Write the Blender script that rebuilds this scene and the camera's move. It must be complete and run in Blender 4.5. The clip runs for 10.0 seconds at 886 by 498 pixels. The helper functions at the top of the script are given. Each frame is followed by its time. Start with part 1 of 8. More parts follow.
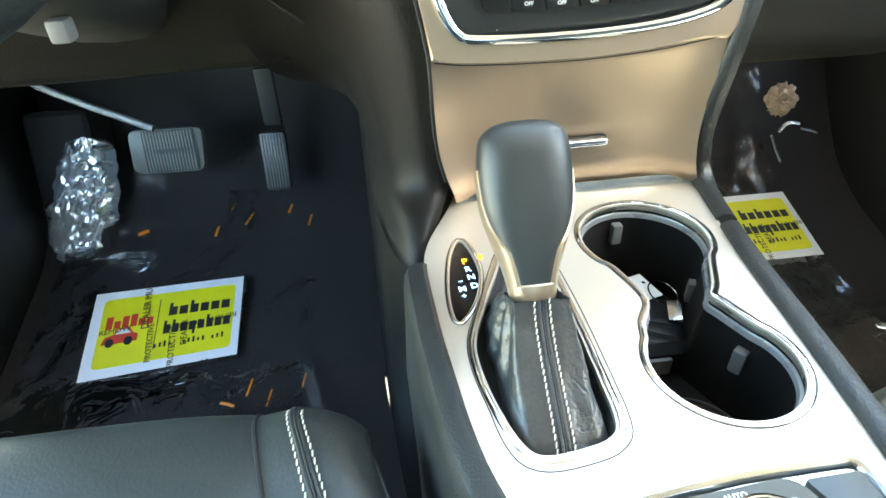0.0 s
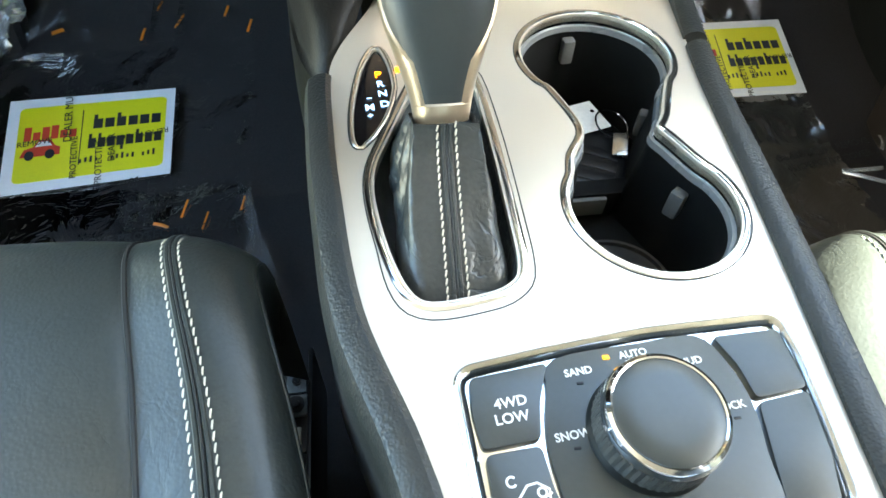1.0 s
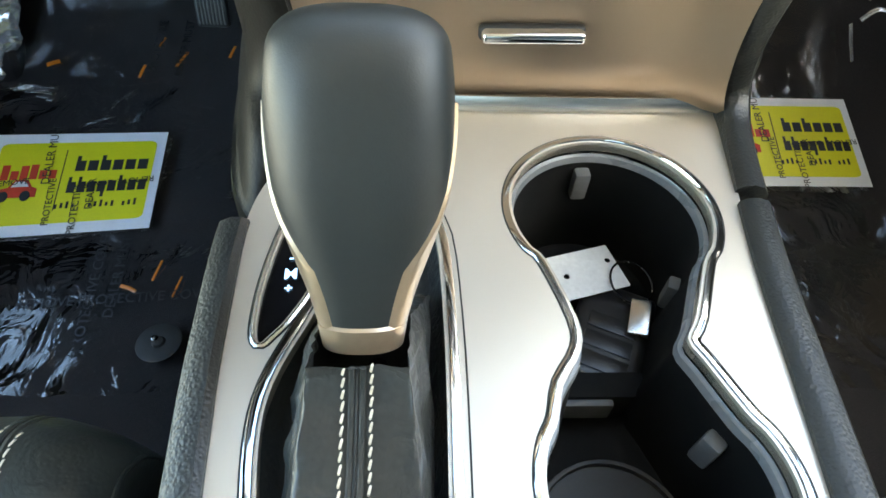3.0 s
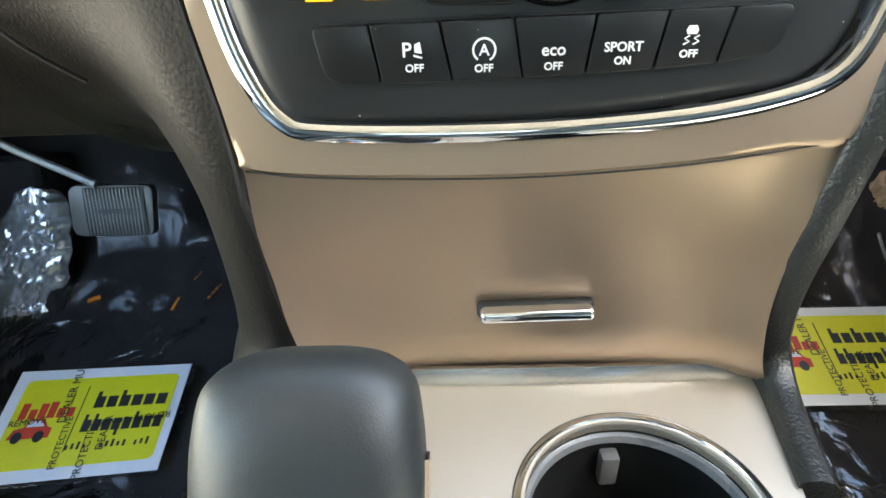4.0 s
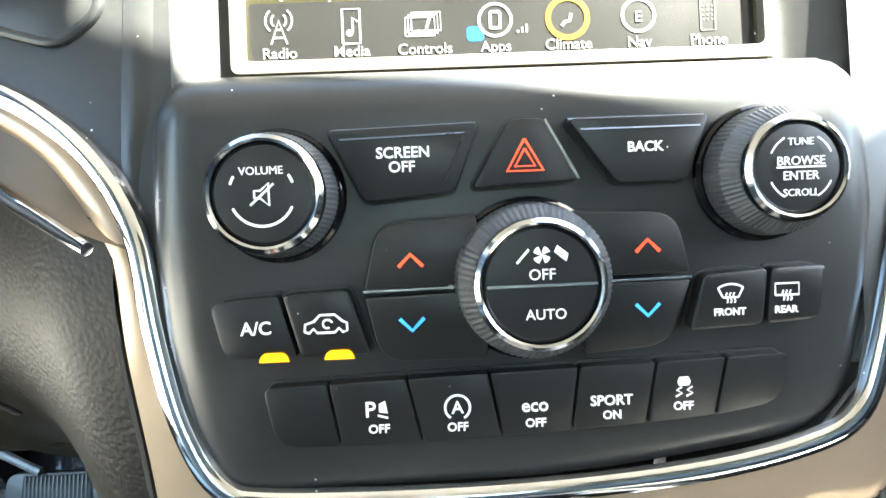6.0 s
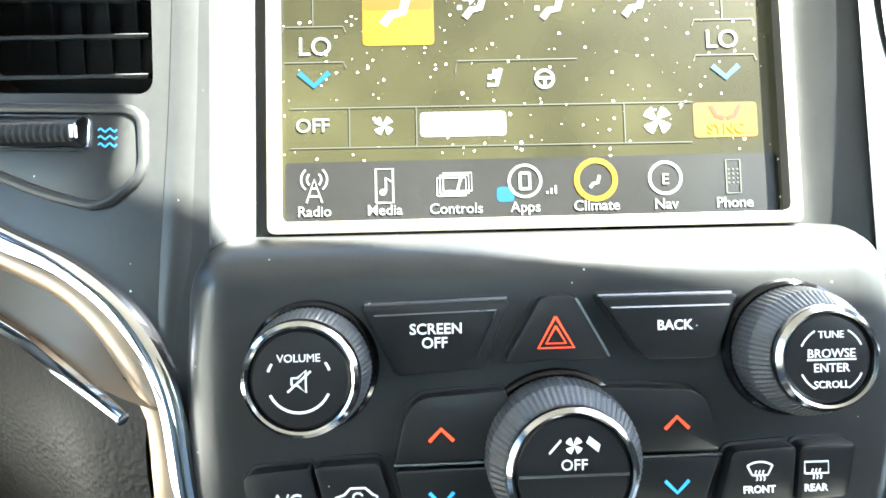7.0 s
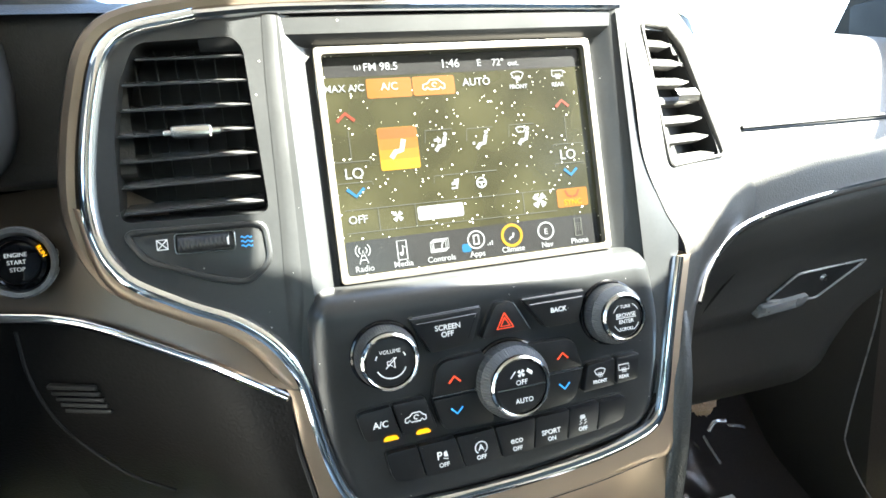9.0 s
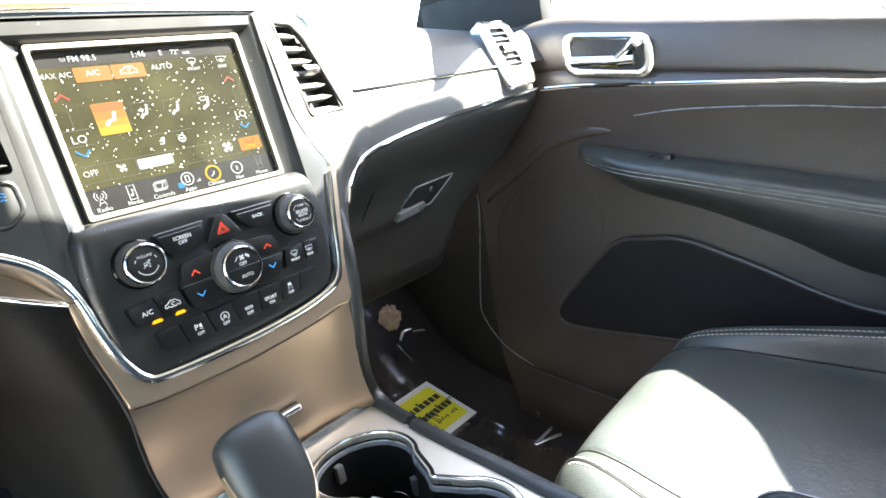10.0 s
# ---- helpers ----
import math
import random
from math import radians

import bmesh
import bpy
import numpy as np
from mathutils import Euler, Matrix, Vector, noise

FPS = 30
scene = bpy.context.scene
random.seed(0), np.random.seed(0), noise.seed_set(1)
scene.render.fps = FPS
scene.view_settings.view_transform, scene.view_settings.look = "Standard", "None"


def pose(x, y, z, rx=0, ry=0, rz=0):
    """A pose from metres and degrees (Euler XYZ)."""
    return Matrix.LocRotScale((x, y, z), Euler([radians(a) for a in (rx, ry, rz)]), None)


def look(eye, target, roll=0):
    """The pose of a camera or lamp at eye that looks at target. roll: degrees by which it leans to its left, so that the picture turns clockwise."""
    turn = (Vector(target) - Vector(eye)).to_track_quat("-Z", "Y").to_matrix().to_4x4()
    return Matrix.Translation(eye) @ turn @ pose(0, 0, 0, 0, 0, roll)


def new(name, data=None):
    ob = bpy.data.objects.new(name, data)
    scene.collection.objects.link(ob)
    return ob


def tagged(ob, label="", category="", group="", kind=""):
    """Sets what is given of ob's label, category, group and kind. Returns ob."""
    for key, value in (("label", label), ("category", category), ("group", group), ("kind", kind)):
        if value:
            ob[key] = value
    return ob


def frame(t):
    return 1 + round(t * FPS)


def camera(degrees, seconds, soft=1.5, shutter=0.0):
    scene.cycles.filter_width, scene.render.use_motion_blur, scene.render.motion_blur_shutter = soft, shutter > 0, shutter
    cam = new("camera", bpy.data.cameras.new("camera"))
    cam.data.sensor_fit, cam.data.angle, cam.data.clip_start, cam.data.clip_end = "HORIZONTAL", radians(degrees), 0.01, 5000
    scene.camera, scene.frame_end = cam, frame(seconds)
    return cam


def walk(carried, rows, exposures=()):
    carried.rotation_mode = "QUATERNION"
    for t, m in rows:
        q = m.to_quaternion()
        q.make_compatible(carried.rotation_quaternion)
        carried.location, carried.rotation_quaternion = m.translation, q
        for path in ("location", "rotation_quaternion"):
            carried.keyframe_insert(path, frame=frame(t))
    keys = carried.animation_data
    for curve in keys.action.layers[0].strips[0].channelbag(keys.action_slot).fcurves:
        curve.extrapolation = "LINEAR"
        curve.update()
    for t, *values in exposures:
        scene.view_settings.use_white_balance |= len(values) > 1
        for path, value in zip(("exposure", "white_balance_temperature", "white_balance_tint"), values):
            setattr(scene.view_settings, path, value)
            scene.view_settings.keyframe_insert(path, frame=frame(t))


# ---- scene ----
from itertools import chain
cam = camera(74.4, 10.0, soft=1.6)
PATH = [
    (0, (-0.153, 0.008, 0.668), (0.019, 1.624, -0.498), -2.0),
    (0.5, (-0.122, 0.02, 0.637), (0.056, 1.413, -0.788), -0.2),
    (1, (-0.103, 0.041, 0.63), (0.084, 1.247, -0.954), 2.3),
    (1.5, (-0.091, 0.063, 0.618), (0.108, 1.141, -1.055), 5.3),
    (2, (-0.077, 0.085, 0.613), (0.112, 1.112, -1.093), 6.8),
    (2.2, (-0.073, 0.098, 0.616), (0.107, 1.138, -1.083), 6.8),
    (3.5, (-0.04, 0.203, 0.608), (-0.026, 1.687, -0.732), 0.5),
    (4, (-0.033, 0.219, 0.622), (-0.068, 1.919, -0.432), -1.8),
    (4.5, (-0.031, 0.241, 0.631), (-0.047, 2.095, -0.118), -2.7),
    (5, (-0.03, 0.253, 0.639), (-0.008, 2.198, 0.177), -2.9),
    (6.5, (-0.027, 0.255, 0.663), (0.014, 2.237, 0.397), -1.8),
    (7, (-0.034, 0.257, 0.692), (-0.006, 2.246, 0.485), -1.3),
    (7.5, (-0.037, 0.251, 0.719), (0.0, 2.244, 0.563), -0.9),
    (8, (-0.048, 0.23, 0.746), (0.057, 2.215, 0.524), -0.1),
    (8.5, (-0.068, 0.199, 0.75), (0.142, 2.167, 0.463), -1.7),
    (9, (-0.119, 0.114, 0.757), (0.403, 2.01, 0.389), -4.5),
    (9.5, (-0.176, 0.013, 0.742), (0.794, 1.709, 0.314), -8.0),
    (10, (-0.225, -0.06, 0.725), (1.147, 1.304, 0.22), -10.5),
]
walk(cam, [(t, look(eye, target, roll)) for t, eye, target, roll in PATH],
     exposures=[(0.0, 5.54, 7050, -6), (1.2, 5.14, 7250, -4), (2.0, 4.80, 7350, -3), (3.5, 4.95, 7250, -1), (4.2, 5.10, 7050, 3), (5.0, 5.30, 6900, 4), (6.5, 5.45, 6450, 0), (7.2, 5.28, 6250, 0), (8.5, 4.95, 6350, 1), (9.2, 4.96, 6450, 3), (10.0, 4.76, 6600, 6)])

# ---- light: clear sky, sun high over the passenger side ----
SUN_WAY = Vector((0.80, -0.50, 1.0)).normalized()
world = bpy.data.worlds.new("sky")
scene.world = world
world.use_nodes = True
wn = world.node_tree
sky = wn.nodes.new("ShaderNodeTexSky")
sky.sky_type, sky.sun_disc = "NISHITA", False
sky.sun_elevation = math.asin(SUN_WAY.z)
sky.sun_rotation = math.atan2(SUN_WAY.x, SUN_WAY.y)
wn.links.new(sky.outputs[0], wn.nodes["Background"].inputs[0])
wn.nodes["Background"].inputs[1].default_value = 0.08
sun_data = bpy.data.lights.new("sun", "SUN")
sun_data.energy, sun_data.angle, sun_data.color = 5.0, radians(0.5), (1.0, 0.95, 0.86)
sun = new("sun", sun_data)
sun.matrix_world = look(SUN_WAY * 8, (0, 0, 0))

# ---- mesh helpers ----
def smooth(pts, n=8, closed=False):
    """Points of a Catmull-Rom line through pts."""
    pts = [Vector(p) for p in pts]
    m, out = len(pts), []
    for i in range(m if closed else m - 1):
        if closed:
            a, b, c, d = (pts[(i + k) % m] for k in (-1, 0, 1, 2))
        else:
            b, c = pts[i], pts[i + 1]
            a = pts[i - 1] if i else b * 2 - c
            d = pts[i + 2] if i + 2 < m else c * 2 - b
        for k in range(n):
            t = k / n
            out.append(0.5 * (2 * b + (c - a) * t + (2 * a - 5 * b + 4 * c - d) * t * t + (3 * b - a - 3 * c + d) * t ** 3))
    if not closed:
        out.append(pts[-1])
    return out


def rounded(pts, r, n=5):
    """A closed polygon (2D or 3D) with its corners rounded by r."""
    pts, out = [Vector(p) for p in pts], []
    for i, p in enumerate(pts):
        a, b = pts[i - 1] - p, pts[(i + 1) % len(pts)] - p
        k = min(r, a.length * 0.49, b.length * 0.49)
        s, e = p + a.normalized() * k, p + b.normalized() * k
        for j in range(n + 1):
            t = j / n
            out.append(s * (1 - t) ** 2 + p * 2 * t * (1 - t) + e * t * t)
    return out


def finish(name, bm, material, parent=None, label="", angle=35.0, flat=False):
    me = bpy.data.meshes.new(name)
    bm.normal_update()
    bm.to_mesh(me)
    bm.free()
    if not flat:
        for poly in me.polygons:
            poly.use_smooth = True
        me.set_sharp_from_angle(angle=radians(angle))
    me.materials.append(material)
    ob = new(name, me)
    if parent:
        ob.parent = parent
    if label:
        ob["label"] = label
    return ob


def part(name, bm, material, parent, label="", angle=35.0, flat=False):
    return finish(name, bm, material, parent, label, angle, flat)


def thing(name, label, category, group="", kind=""):
    return tagged(new(name), label, category, group, kind)


def fix(bm):
    bmesh.ops.remove_doubles(bm, verts=bm.verts, dist=1e-6)
    bmesh.ops.recalc_face_normals(bm, faces=bm.faces)
    return bm


def grid(rows, close_u=False, close_v=False, bm=None):
    """A sheet through rows of points."""
    bm = bm or bmesh.new()
    vs = [[bm.verts.new(p) for p in row] for row in rows]
    nu, nv = len(vs), len(vs[0])
    for i in range(nu if close_u else nu - 1):
        for j in range(nv if close_v else nv - 1):
            a, b, c, d = vs[i][j], vs[i][(j + 1) % nv], vs[(i + 1) % nu][(j + 1) % nv], vs[(i + 1) % nu][j]
            if len({a, b, c, d}) == 4:
                bm.faces.new((a, b, c, d))
    return bm


def sheet(ctrl, nu=6, nv=6, thick=0.0):
    """A smooth sheet through a small grid of control points, thick along minus its normal."""
    rows = [smooth(r, nv) for r in ctrl]
    cols = [smooth([r[j] for r in rows], nu) for j in range(len(rows[0]))]
    bm = grid([[c[i] for c in cols] for i in range(len(cols[0]))])
    if thick:
        bm.normal_update()
        bmesh.ops.solidify(bm, geom=bm.faces[:], thickness=thick)
    return bm


def sweep(path, section, up=(0, 0, 1), closed=False, cap=True, scale=None, bm=None):
    """Sweep a closed 2D section (side, up) along a line of points."""
    path = [Vector(p) for p in path]
    n, rows = len(path), []
    for i, p in enumerate(path):
        if closed:
            t = path[(i + 1) % n] - path[i - 1]
        else:
            t = path[min(i + 1, n - 1)] - path[max(i - 1, 0)]
        t.normalize()
        u = Vector(up(i / max(1, n - 1)) if callable(up) else up)
        s = t.cross(u).normalized()
        u = s.cross(t).normalized()
        k = scale(i / max(1, n - 1)) if scale else 1.0
        rows.append([p + s * a * k + u * b * k for a, b in section])
    bm = grid(rows, close_u=closed, close_v=True, bm=bm)
    if cap and not closed:
        bm.verts.ensure_lookup_table()
        m = len(section)
        base = len(bm.verts) - n * m
        bm.faces.new([bm.verts[base + j] for j in range(m)])
        bm.faces.new([bm.verts[base + (n - 1) * m + j] for j in reversed(range(m))])
    bmesh.ops.recalc_face_normals(bm, faces=bm.faces)
    return bm


def oval(a, b, n=10):
    return [(a * math.cos(2 * math.pi * k / n), b * math.sin(2 * math.pi * k / n)) for k in range(n)]


def lathe(profile, n=32, m=None, bm=None):
    """Turn a profile (radius, height) round z, then place it by m."""
    m = m or Matrix()
    rows = []
    for k in range(n):
        c, s = math.cos(2 * math.pi * k / n), math.sin(2 * math.pi * k / n)
        rows.append([m @ Vector((r * c, r * s, h)) for r, h in profile])
    bm = grid(rows, close_u=True, bm=bm)
    fix(bm)
    return bm


def plate(outline, holes=(), lift=None, thick=0.003, down=(0, 0, -1), bevel=0.0, place=None):
    """A plate in a 2D outline with holes. place(a, b) gives the front face's points; it is thick along down."""
    bm = bmesh.new()
    place = place or (lambda a, b: Vector((a, b, 0)))
    for loop in (outline, *holes):
        vs = [bm.verts.new((p[0], p[1], 0)) for p in loop]
        for i in range(len(vs)):
            bm.edges.new((vs[i - 1], vs[i]))
    if holes:
        bmesh.ops.triangle_fill(bm, use_beauty=True, use_dissolve=False, edges=bm.edges[:])
    else:
        bm.faces.new([v for v in bm.verts])
    for f in bm.faces:
        f.normal_update()
        if f.normal.z < 0:
            f.normal_flip()
    top = bm.faces[:]
    got = bmesh.ops.extrude_face_region(bm, geom=top)
    low = [v for v in got["geom"] if isinstance(v, bmesh.types.BMVert)]
    lows = set(low)
    down = Vector(down)
    for v in bm.verts:
        q = place(v.co.x, v.co.y)
        v.co = q + down * thick if v in lows else q
    bmesh.ops.recalc_face_normals(bm, faces=bm.faces)
    if bevel:
        rim = [e for e in bm.edges if len(e.link_faces) == 2 and e.calc_face_angle(0) > 0.9 and not (e.verts[0] in lows or e.verts[1] in lows)]
        bmesh.ops.bevel(bm, geom=rim, offset=bevel, segments=2, profile=0.6, affect="EDGES", clamp_overlap=True)
    return bm


def box(x0, x1, y0, y1, z0, z1, bevel=0.0, segments=2, m=None):
    bm = bmesh.new()
    bmesh.ops.create_cube(bm, size=1.0)
    for v in bm.verts:
        v.co = Vector(((x0 + x1) / 2 + v.co.x * (x1 - x0), (y0 + y1) / 2 + v.co.y * (y1 - y0), (z0 + z1) / 2 + v.co.z * (z1 - z0)))
    if bevel:
        bmesh.ops.bevel(bm, geom=bm.edges[:], offset=bevel, segments=segments, profile=0.6, affect="EDGES", clamp_overlap=True)
    if m:
        bm.transform(m)
    return bm


def basis(o, right, up):
    """A pose with x along right, y along up, z out of the face."""
    r, u = Vector(right).normalized(), Vector(up).normalized()
    n = r.cross(u).normalized()
    u = n.cross(r)
    return Matrix(((r.x, u.x, n.x, o[0]), (r.y, u.y, n.y, o[1]), (r.z, u.z, n.z, o[2]), (0, 0, 0, 1)))


def split_letters(me):
    """The letters of a word's mesh, each as a mesh: pieces that lie above one another stay together."""
    bm = bmesh.new()
    bm.from_mesh(me)
    todo, groups = set(bm.verts), []
    while todo:
        stack = [todo.pop()]
        isle = set(stack)
        while stack:
            for e in stack.pop().link_edges:
                for v in e.verts:
                    if v in todo:
                        todo.discard(v)
                        isle.add(v)
                        stack.append(v)
        lo, hi = min(v.co.x for v in isle), max(v.co.x for v in isle)
        for g in groups:
            if min(hi, g[1]) - max(lo, g[0]) > 0.5 * min(hi - lo, g[1] - g[0]):
                g[0], g[1] = min(lo, g[0]), max(hi, g[1])
                g[2] |= isle
                break
        else:
            groups.append([lo, hi, isle])
    made = []
    for lo, hi, isle in sorted(groups, key=lambda g: g[0]):
        faces = {f for v in isle for f in v.link_faces}
        verts = list({v for f in faces for v in f.verts})
        index = {v: i for i, v in enumerate(verts)}
        piece = bpy.data.meshes.new("letter")
        piece.from_pydata([v.co for v in verts], [], [[index[v] for v in f.verts] for f in faces])
        made.append(piece)
    bm.free()
    return made


def letters(name, body, size, material, parent, m, align="CENTER", bold=0.0, wide=1.0, label=""):
    """Words as a thin mesh in the built-in font, centred on the pose m."""
    cu = bpy.data.curves.new(name, "FONT")
    cu.body, cu.size, cu.align_x, cu.align_y, cu.extrude, cu.offset = body, size, align, "CENTER", 0.00012, bold
    cu.resolution_u = 3
    tmp = bpy.data.objects.new("tmp", cu)
    scene.collection.objects.link(tmp)
    bpy.context.view_layer.update()
    me = bpy.data.meshes.new_from_object(tmp.evaluated_get(bpy.context.evaluated_depsgraph_get()))
    bpy.data.objects.remove(tmp)
    bpy.data.curves.remove(cu)
    if len(body) > 1 and name in ("legend", "caption"):
        for piece in split_letters(me):
            piece.transform(m @ Matrix.Diagonal((wide, 1, 1, 1)))
            piece.materials.append(material)
            ob = new("letter", piece)
            ob.parent = parent
        bpy.data.meshes.remove(me)
        return ob
    me.transform(m @ Matrix.Diagonal((wide, 1, 1, 1)))
    me.materials.clear()
    me.materials.append(material)
    me.name = name
    ob = new(name, me)
    ob.parent = parent
    if label:
        ob["label"] = label
    return ob


def strokes(lines, width, m, lift=0.0002, bm=None):
    """Flat painted strokes: each line is a list of 2D points, drawn as a ribbon in the pose m."""
    bm = bm or bmesh.new()
    for line in lines:
        ps = [Vector((p[0], p[1])) for p in line]
        n = len(ps)
        row = []
        for i, p in enumerate(ps):
            t = (ps[min(i + 1, n - 1)] - ps[max(i - 1, 0)]).normalized()
            s = Vector((-t.y, t.x)) * width / 2
            row.append((m @ Vector((p.x + s.x, p.y + s.y, lift)), m @ Vector((p.x - s.x, p.y - s.y, lift))))
        grid(row, bm=bm)
    return bm


def fills(polys, m, lift=0.0002, bm=None):
    bm = bm or bmesh.new()
    for poly in polys:
        bm.faces.new([bm.verts.new(m @ Vector((p[0], p[1], lift))) for p in poly])
    return bm


def arc(cx, cy, r, a0, a1, n=14):
    return [(cx + r * math.cos(radians(a0 + (a1 - a0) * k / n)), cy + r * math.sin(radians(a0 + (a1 - a0) * k / n))) for k in range(n + 1)]


# ---- materials ----
def material(name, colour, rough=0.5, metal=0.0, vary=0.12, grain=400.0, bump=0.0, bump_scale=900.0, kind="noise", coat=0.0,
             rough_vary=0.1, stain=30.0, specular=0.5, sheen=0.0, crease=0.0, crease_scale=45.0):
    """A surface with variation at two scales, fine relief and uneven gloss, in metres."""
    mt = bpy.data.materials.new(name)
    mt.use_nodes = True
    nt = mt.node_tree
    b = nt.nodes["Principled BSDF"]
    co = nt.nodes.new("ShaderNodeTexCoord").outputs["Object"]
    fine, broad = nt.nodes.new("ShaderNodeTexNoise"), nt.nodes.new("ShaderNodeTexNoise")
    fine.inputs["Scale"].default_value, broad.inputs["Scale"].default_value = grain, stain
    broad.inputs["Detail"].default_value = 4
    for n in (fine, broad):
        nt.links.new(co, n.inputs["Vector"])
    mix = nt.nodes.new("ShaderNodeMath")
    mix.operation = "MULTIPLY_ADD"
    mix.inputs[1].default_value = 0.5
    half = nt.nodes.new("ShaderNodeMath")
    half.operation, half.inputs[1].default_value = "MULTIPLY", 0.5
    nt.links.new(broad.outputs[0], half.inputs[0])
    nt.links.new(fine.outputs[0], mix.inputs[0])
    nt.links.new(half.outputs[0], mix.inputs[2])
    ramp = nt.nodes.new("ShaderNodeMapRange")
    ramp.inputs["From Min"].default_value, ramp.inputs["From Max"].default_value = 0.3, 0.7
    ramp.inputs["To Min"].default_value, ramp.inputs["To Max"].default_value = 1 - vary, 1 + vary
    nt.links.new(mix.outputs[0], ramp.inputs[0])
    tint = nt.nodes.new("ShaderNodeVectorMath")
    tint.operation = "SCALE"
    tint.inputs[0].default_value = colour[:3]
    nt.links.new(ramp.outputs[0], tint.inputs["Scale"])
    nt.links.new(tint.outputs[0], b.inputs["Base Color"])
    rr = nt.nodes.new("ShaderNodeMapRange")
    rr.inputs["From Min"].default_value, rr.inputs["From Max"].default_value = 0.3, 0.7
    rr.inputs["To Min"].default_value, rr.inputs["To Max"].default_value = max(0.02, rough - rough_vary * rough), min(1, rough + rough_vary * rough)
    nt.links.new(broad.outputs[0], rr.inputs[0])
    nt.links.new(rr.outputs[0], b.inputs["Roughness"])
    b.inputs["Metallic"].default_value = metal
    b.inputs["Specular IOR Level"].default_value = specular
    b.inputs["Coat Weight"].default_value = coat
    b.inputs["Sheen Weight"].default_value = sheen
    if bump:
        if kind == "leather":
            tex = nt.nodes.new("ShaderNodeTexVoronoi")
            tex.feature = "SMOOTH_F1"
            tex.inputs["Scale"].default_value = bump_scale
            out = tex.outputs["Distance"]
        else:
            tex = nt.nodes.new("ShaderNodeTexNoise")
            tex.inputs["Scale"].default_value, tex.inputs["Detail"].default_value = bump_scale, 3
            out = tex.outputs[0]
        nt.links.new(co, tex.inputs["Vector"])
        bp = nt.nodes.new("ShaderNodeBump")
        bp.inputs["Strength"].default_value, bp.inputs["Distance"].default_value = bump, 0.0006
        nt.links.new(out, bp.inputs["Height"])
        nt.links.new(bp.outputs[0], b.inputs["Normal"])
        if crease:
            # thin folds in patches: the valleys of a distorted noise
            fold = nt.nodes.new("ShaderNodeTexNoise")
            fold.inputs["Scale"].default_value, fold.inputs["Detail"].default_value, fold.inputs["Distortion"].default_value = crease_scale, 4, 1.6
            nt.links.new(co, fold.inputs["Vector"])
            mid, edge, cut = (nt.nodes.new("ShaderNodeMath") for _ in range(3))
            mid.operation, mid.inputs[1].default_value = "SUBTRACT", 0.5
            edge.operation = "ABSOLUTE"
            cut.operation, cut.inputs[1].default_value = "MINIMUM", 0.05
            nt.links.new(fold.outputs[0], mid.inputs[0])
            nt.links.new(mid.outputs[0], edge.inputs[0])
            nt.links.new(edge.outputs[0], cut.inputs[0])
            spots = nt.nodes.new("ShaderNodeMapRange")
            spots.inputs["From Min"].default_value, spots.inputs["From Max"].default_value = 0.45, 0.62
            where = nt.nodes.new("ShaderNodeTexNoise")
            where.inputs["Scale"].default_value = crease_scale * 0.35
            nt.links.new(co, where.inputs["Vector"])
            nt.links.new(where.outputs[0], spots.inputs[0])
            depth = nt.nodes.new("ShaderNodeMath")
            depth.operation = "MULTIPLY"
            nt.links.new(cut.outputs[0], depth.inputs[0])
            nt.links.new(spots.outputs[0], depth.inputs[1])
            b2 = nt.nodes.new("ShaderNodeBump")
            b2.inputs["Strength"].default_value, b2.inputs["Distance"].default_value = crease, 0.02
            nt.links.new(depth.outputs[0], b2.inputs["Height"])
            nt.links.new(bp.outputs[0], b2.inputs["Normal"])
            nt.links.new(b2.outputs[0], b.inputs["Normal"])
    return mt


def glowing(name, colour, strength, base=(0.3, 0.3, 0.3)):
    mt = material(name, base, 0.4)
    b = mt.node_tree.nodes["Principled BSDF"]
    b.inputs["Emission Color"].default_value = (*colour, 1)
    b.inputs["Emission Strength"].default_value = strength * 0.68
    return mt


def dusty(mt, scale, spread, size, colour):
    """Pale specks of dust of uneven size, strewn over a material."""
    nt = mt.node_tree
    b = nt.nodes["Principled BSDF"]
    co = nt.nodes.new("ShaderNodeTexCoord").outputs["Object"]
    vo = nt.nodes.new("ShaderNodeTexVoronoi")
    vo.inputs["Scale"].default_value = scale
    nt.links.new(co, vo.inputs["Vector"])
    sep = nt.nodes.new("ShaderNodeSeparateColor")
    nt.links.new(vo.outputs["Color"], sep.inputs[0])
    few, grow, hit = (nt.nodes.new("ShaderNodeMath") for _ in range(3))
    few.operation, few.inputs[1].default_value = "POWER", spread
    grow.operation, grow.inputs[1].default_value = "MULTIPLY", size
    hit.operation = "LESS_THAN"
    nt.links.new(sep.outputs[0], few.inputs[0])
    nt.links.new(few.outputs[0], grow.inputs[0])
    nt.links.new(vo.outputs["Distance"], hit.inputs[0])
    nt.links.new(grow.outputs[0], hit.inputs[1])
    mix = nt.nodes.new("ShaderNodeMix")
    mix.data_type = "RGBA"
    old = b.inputs["Base Color"].links[0].from_socket
    nt.links.new(hit.outputs[0], mix.inputs[0])
    nt.links.new(old, mix.inputs[6])
    mix.inputs[7].default_value = (*colour, 1)
    nt.links.new(mix.outputs[2], b.inputs["Base Color"])


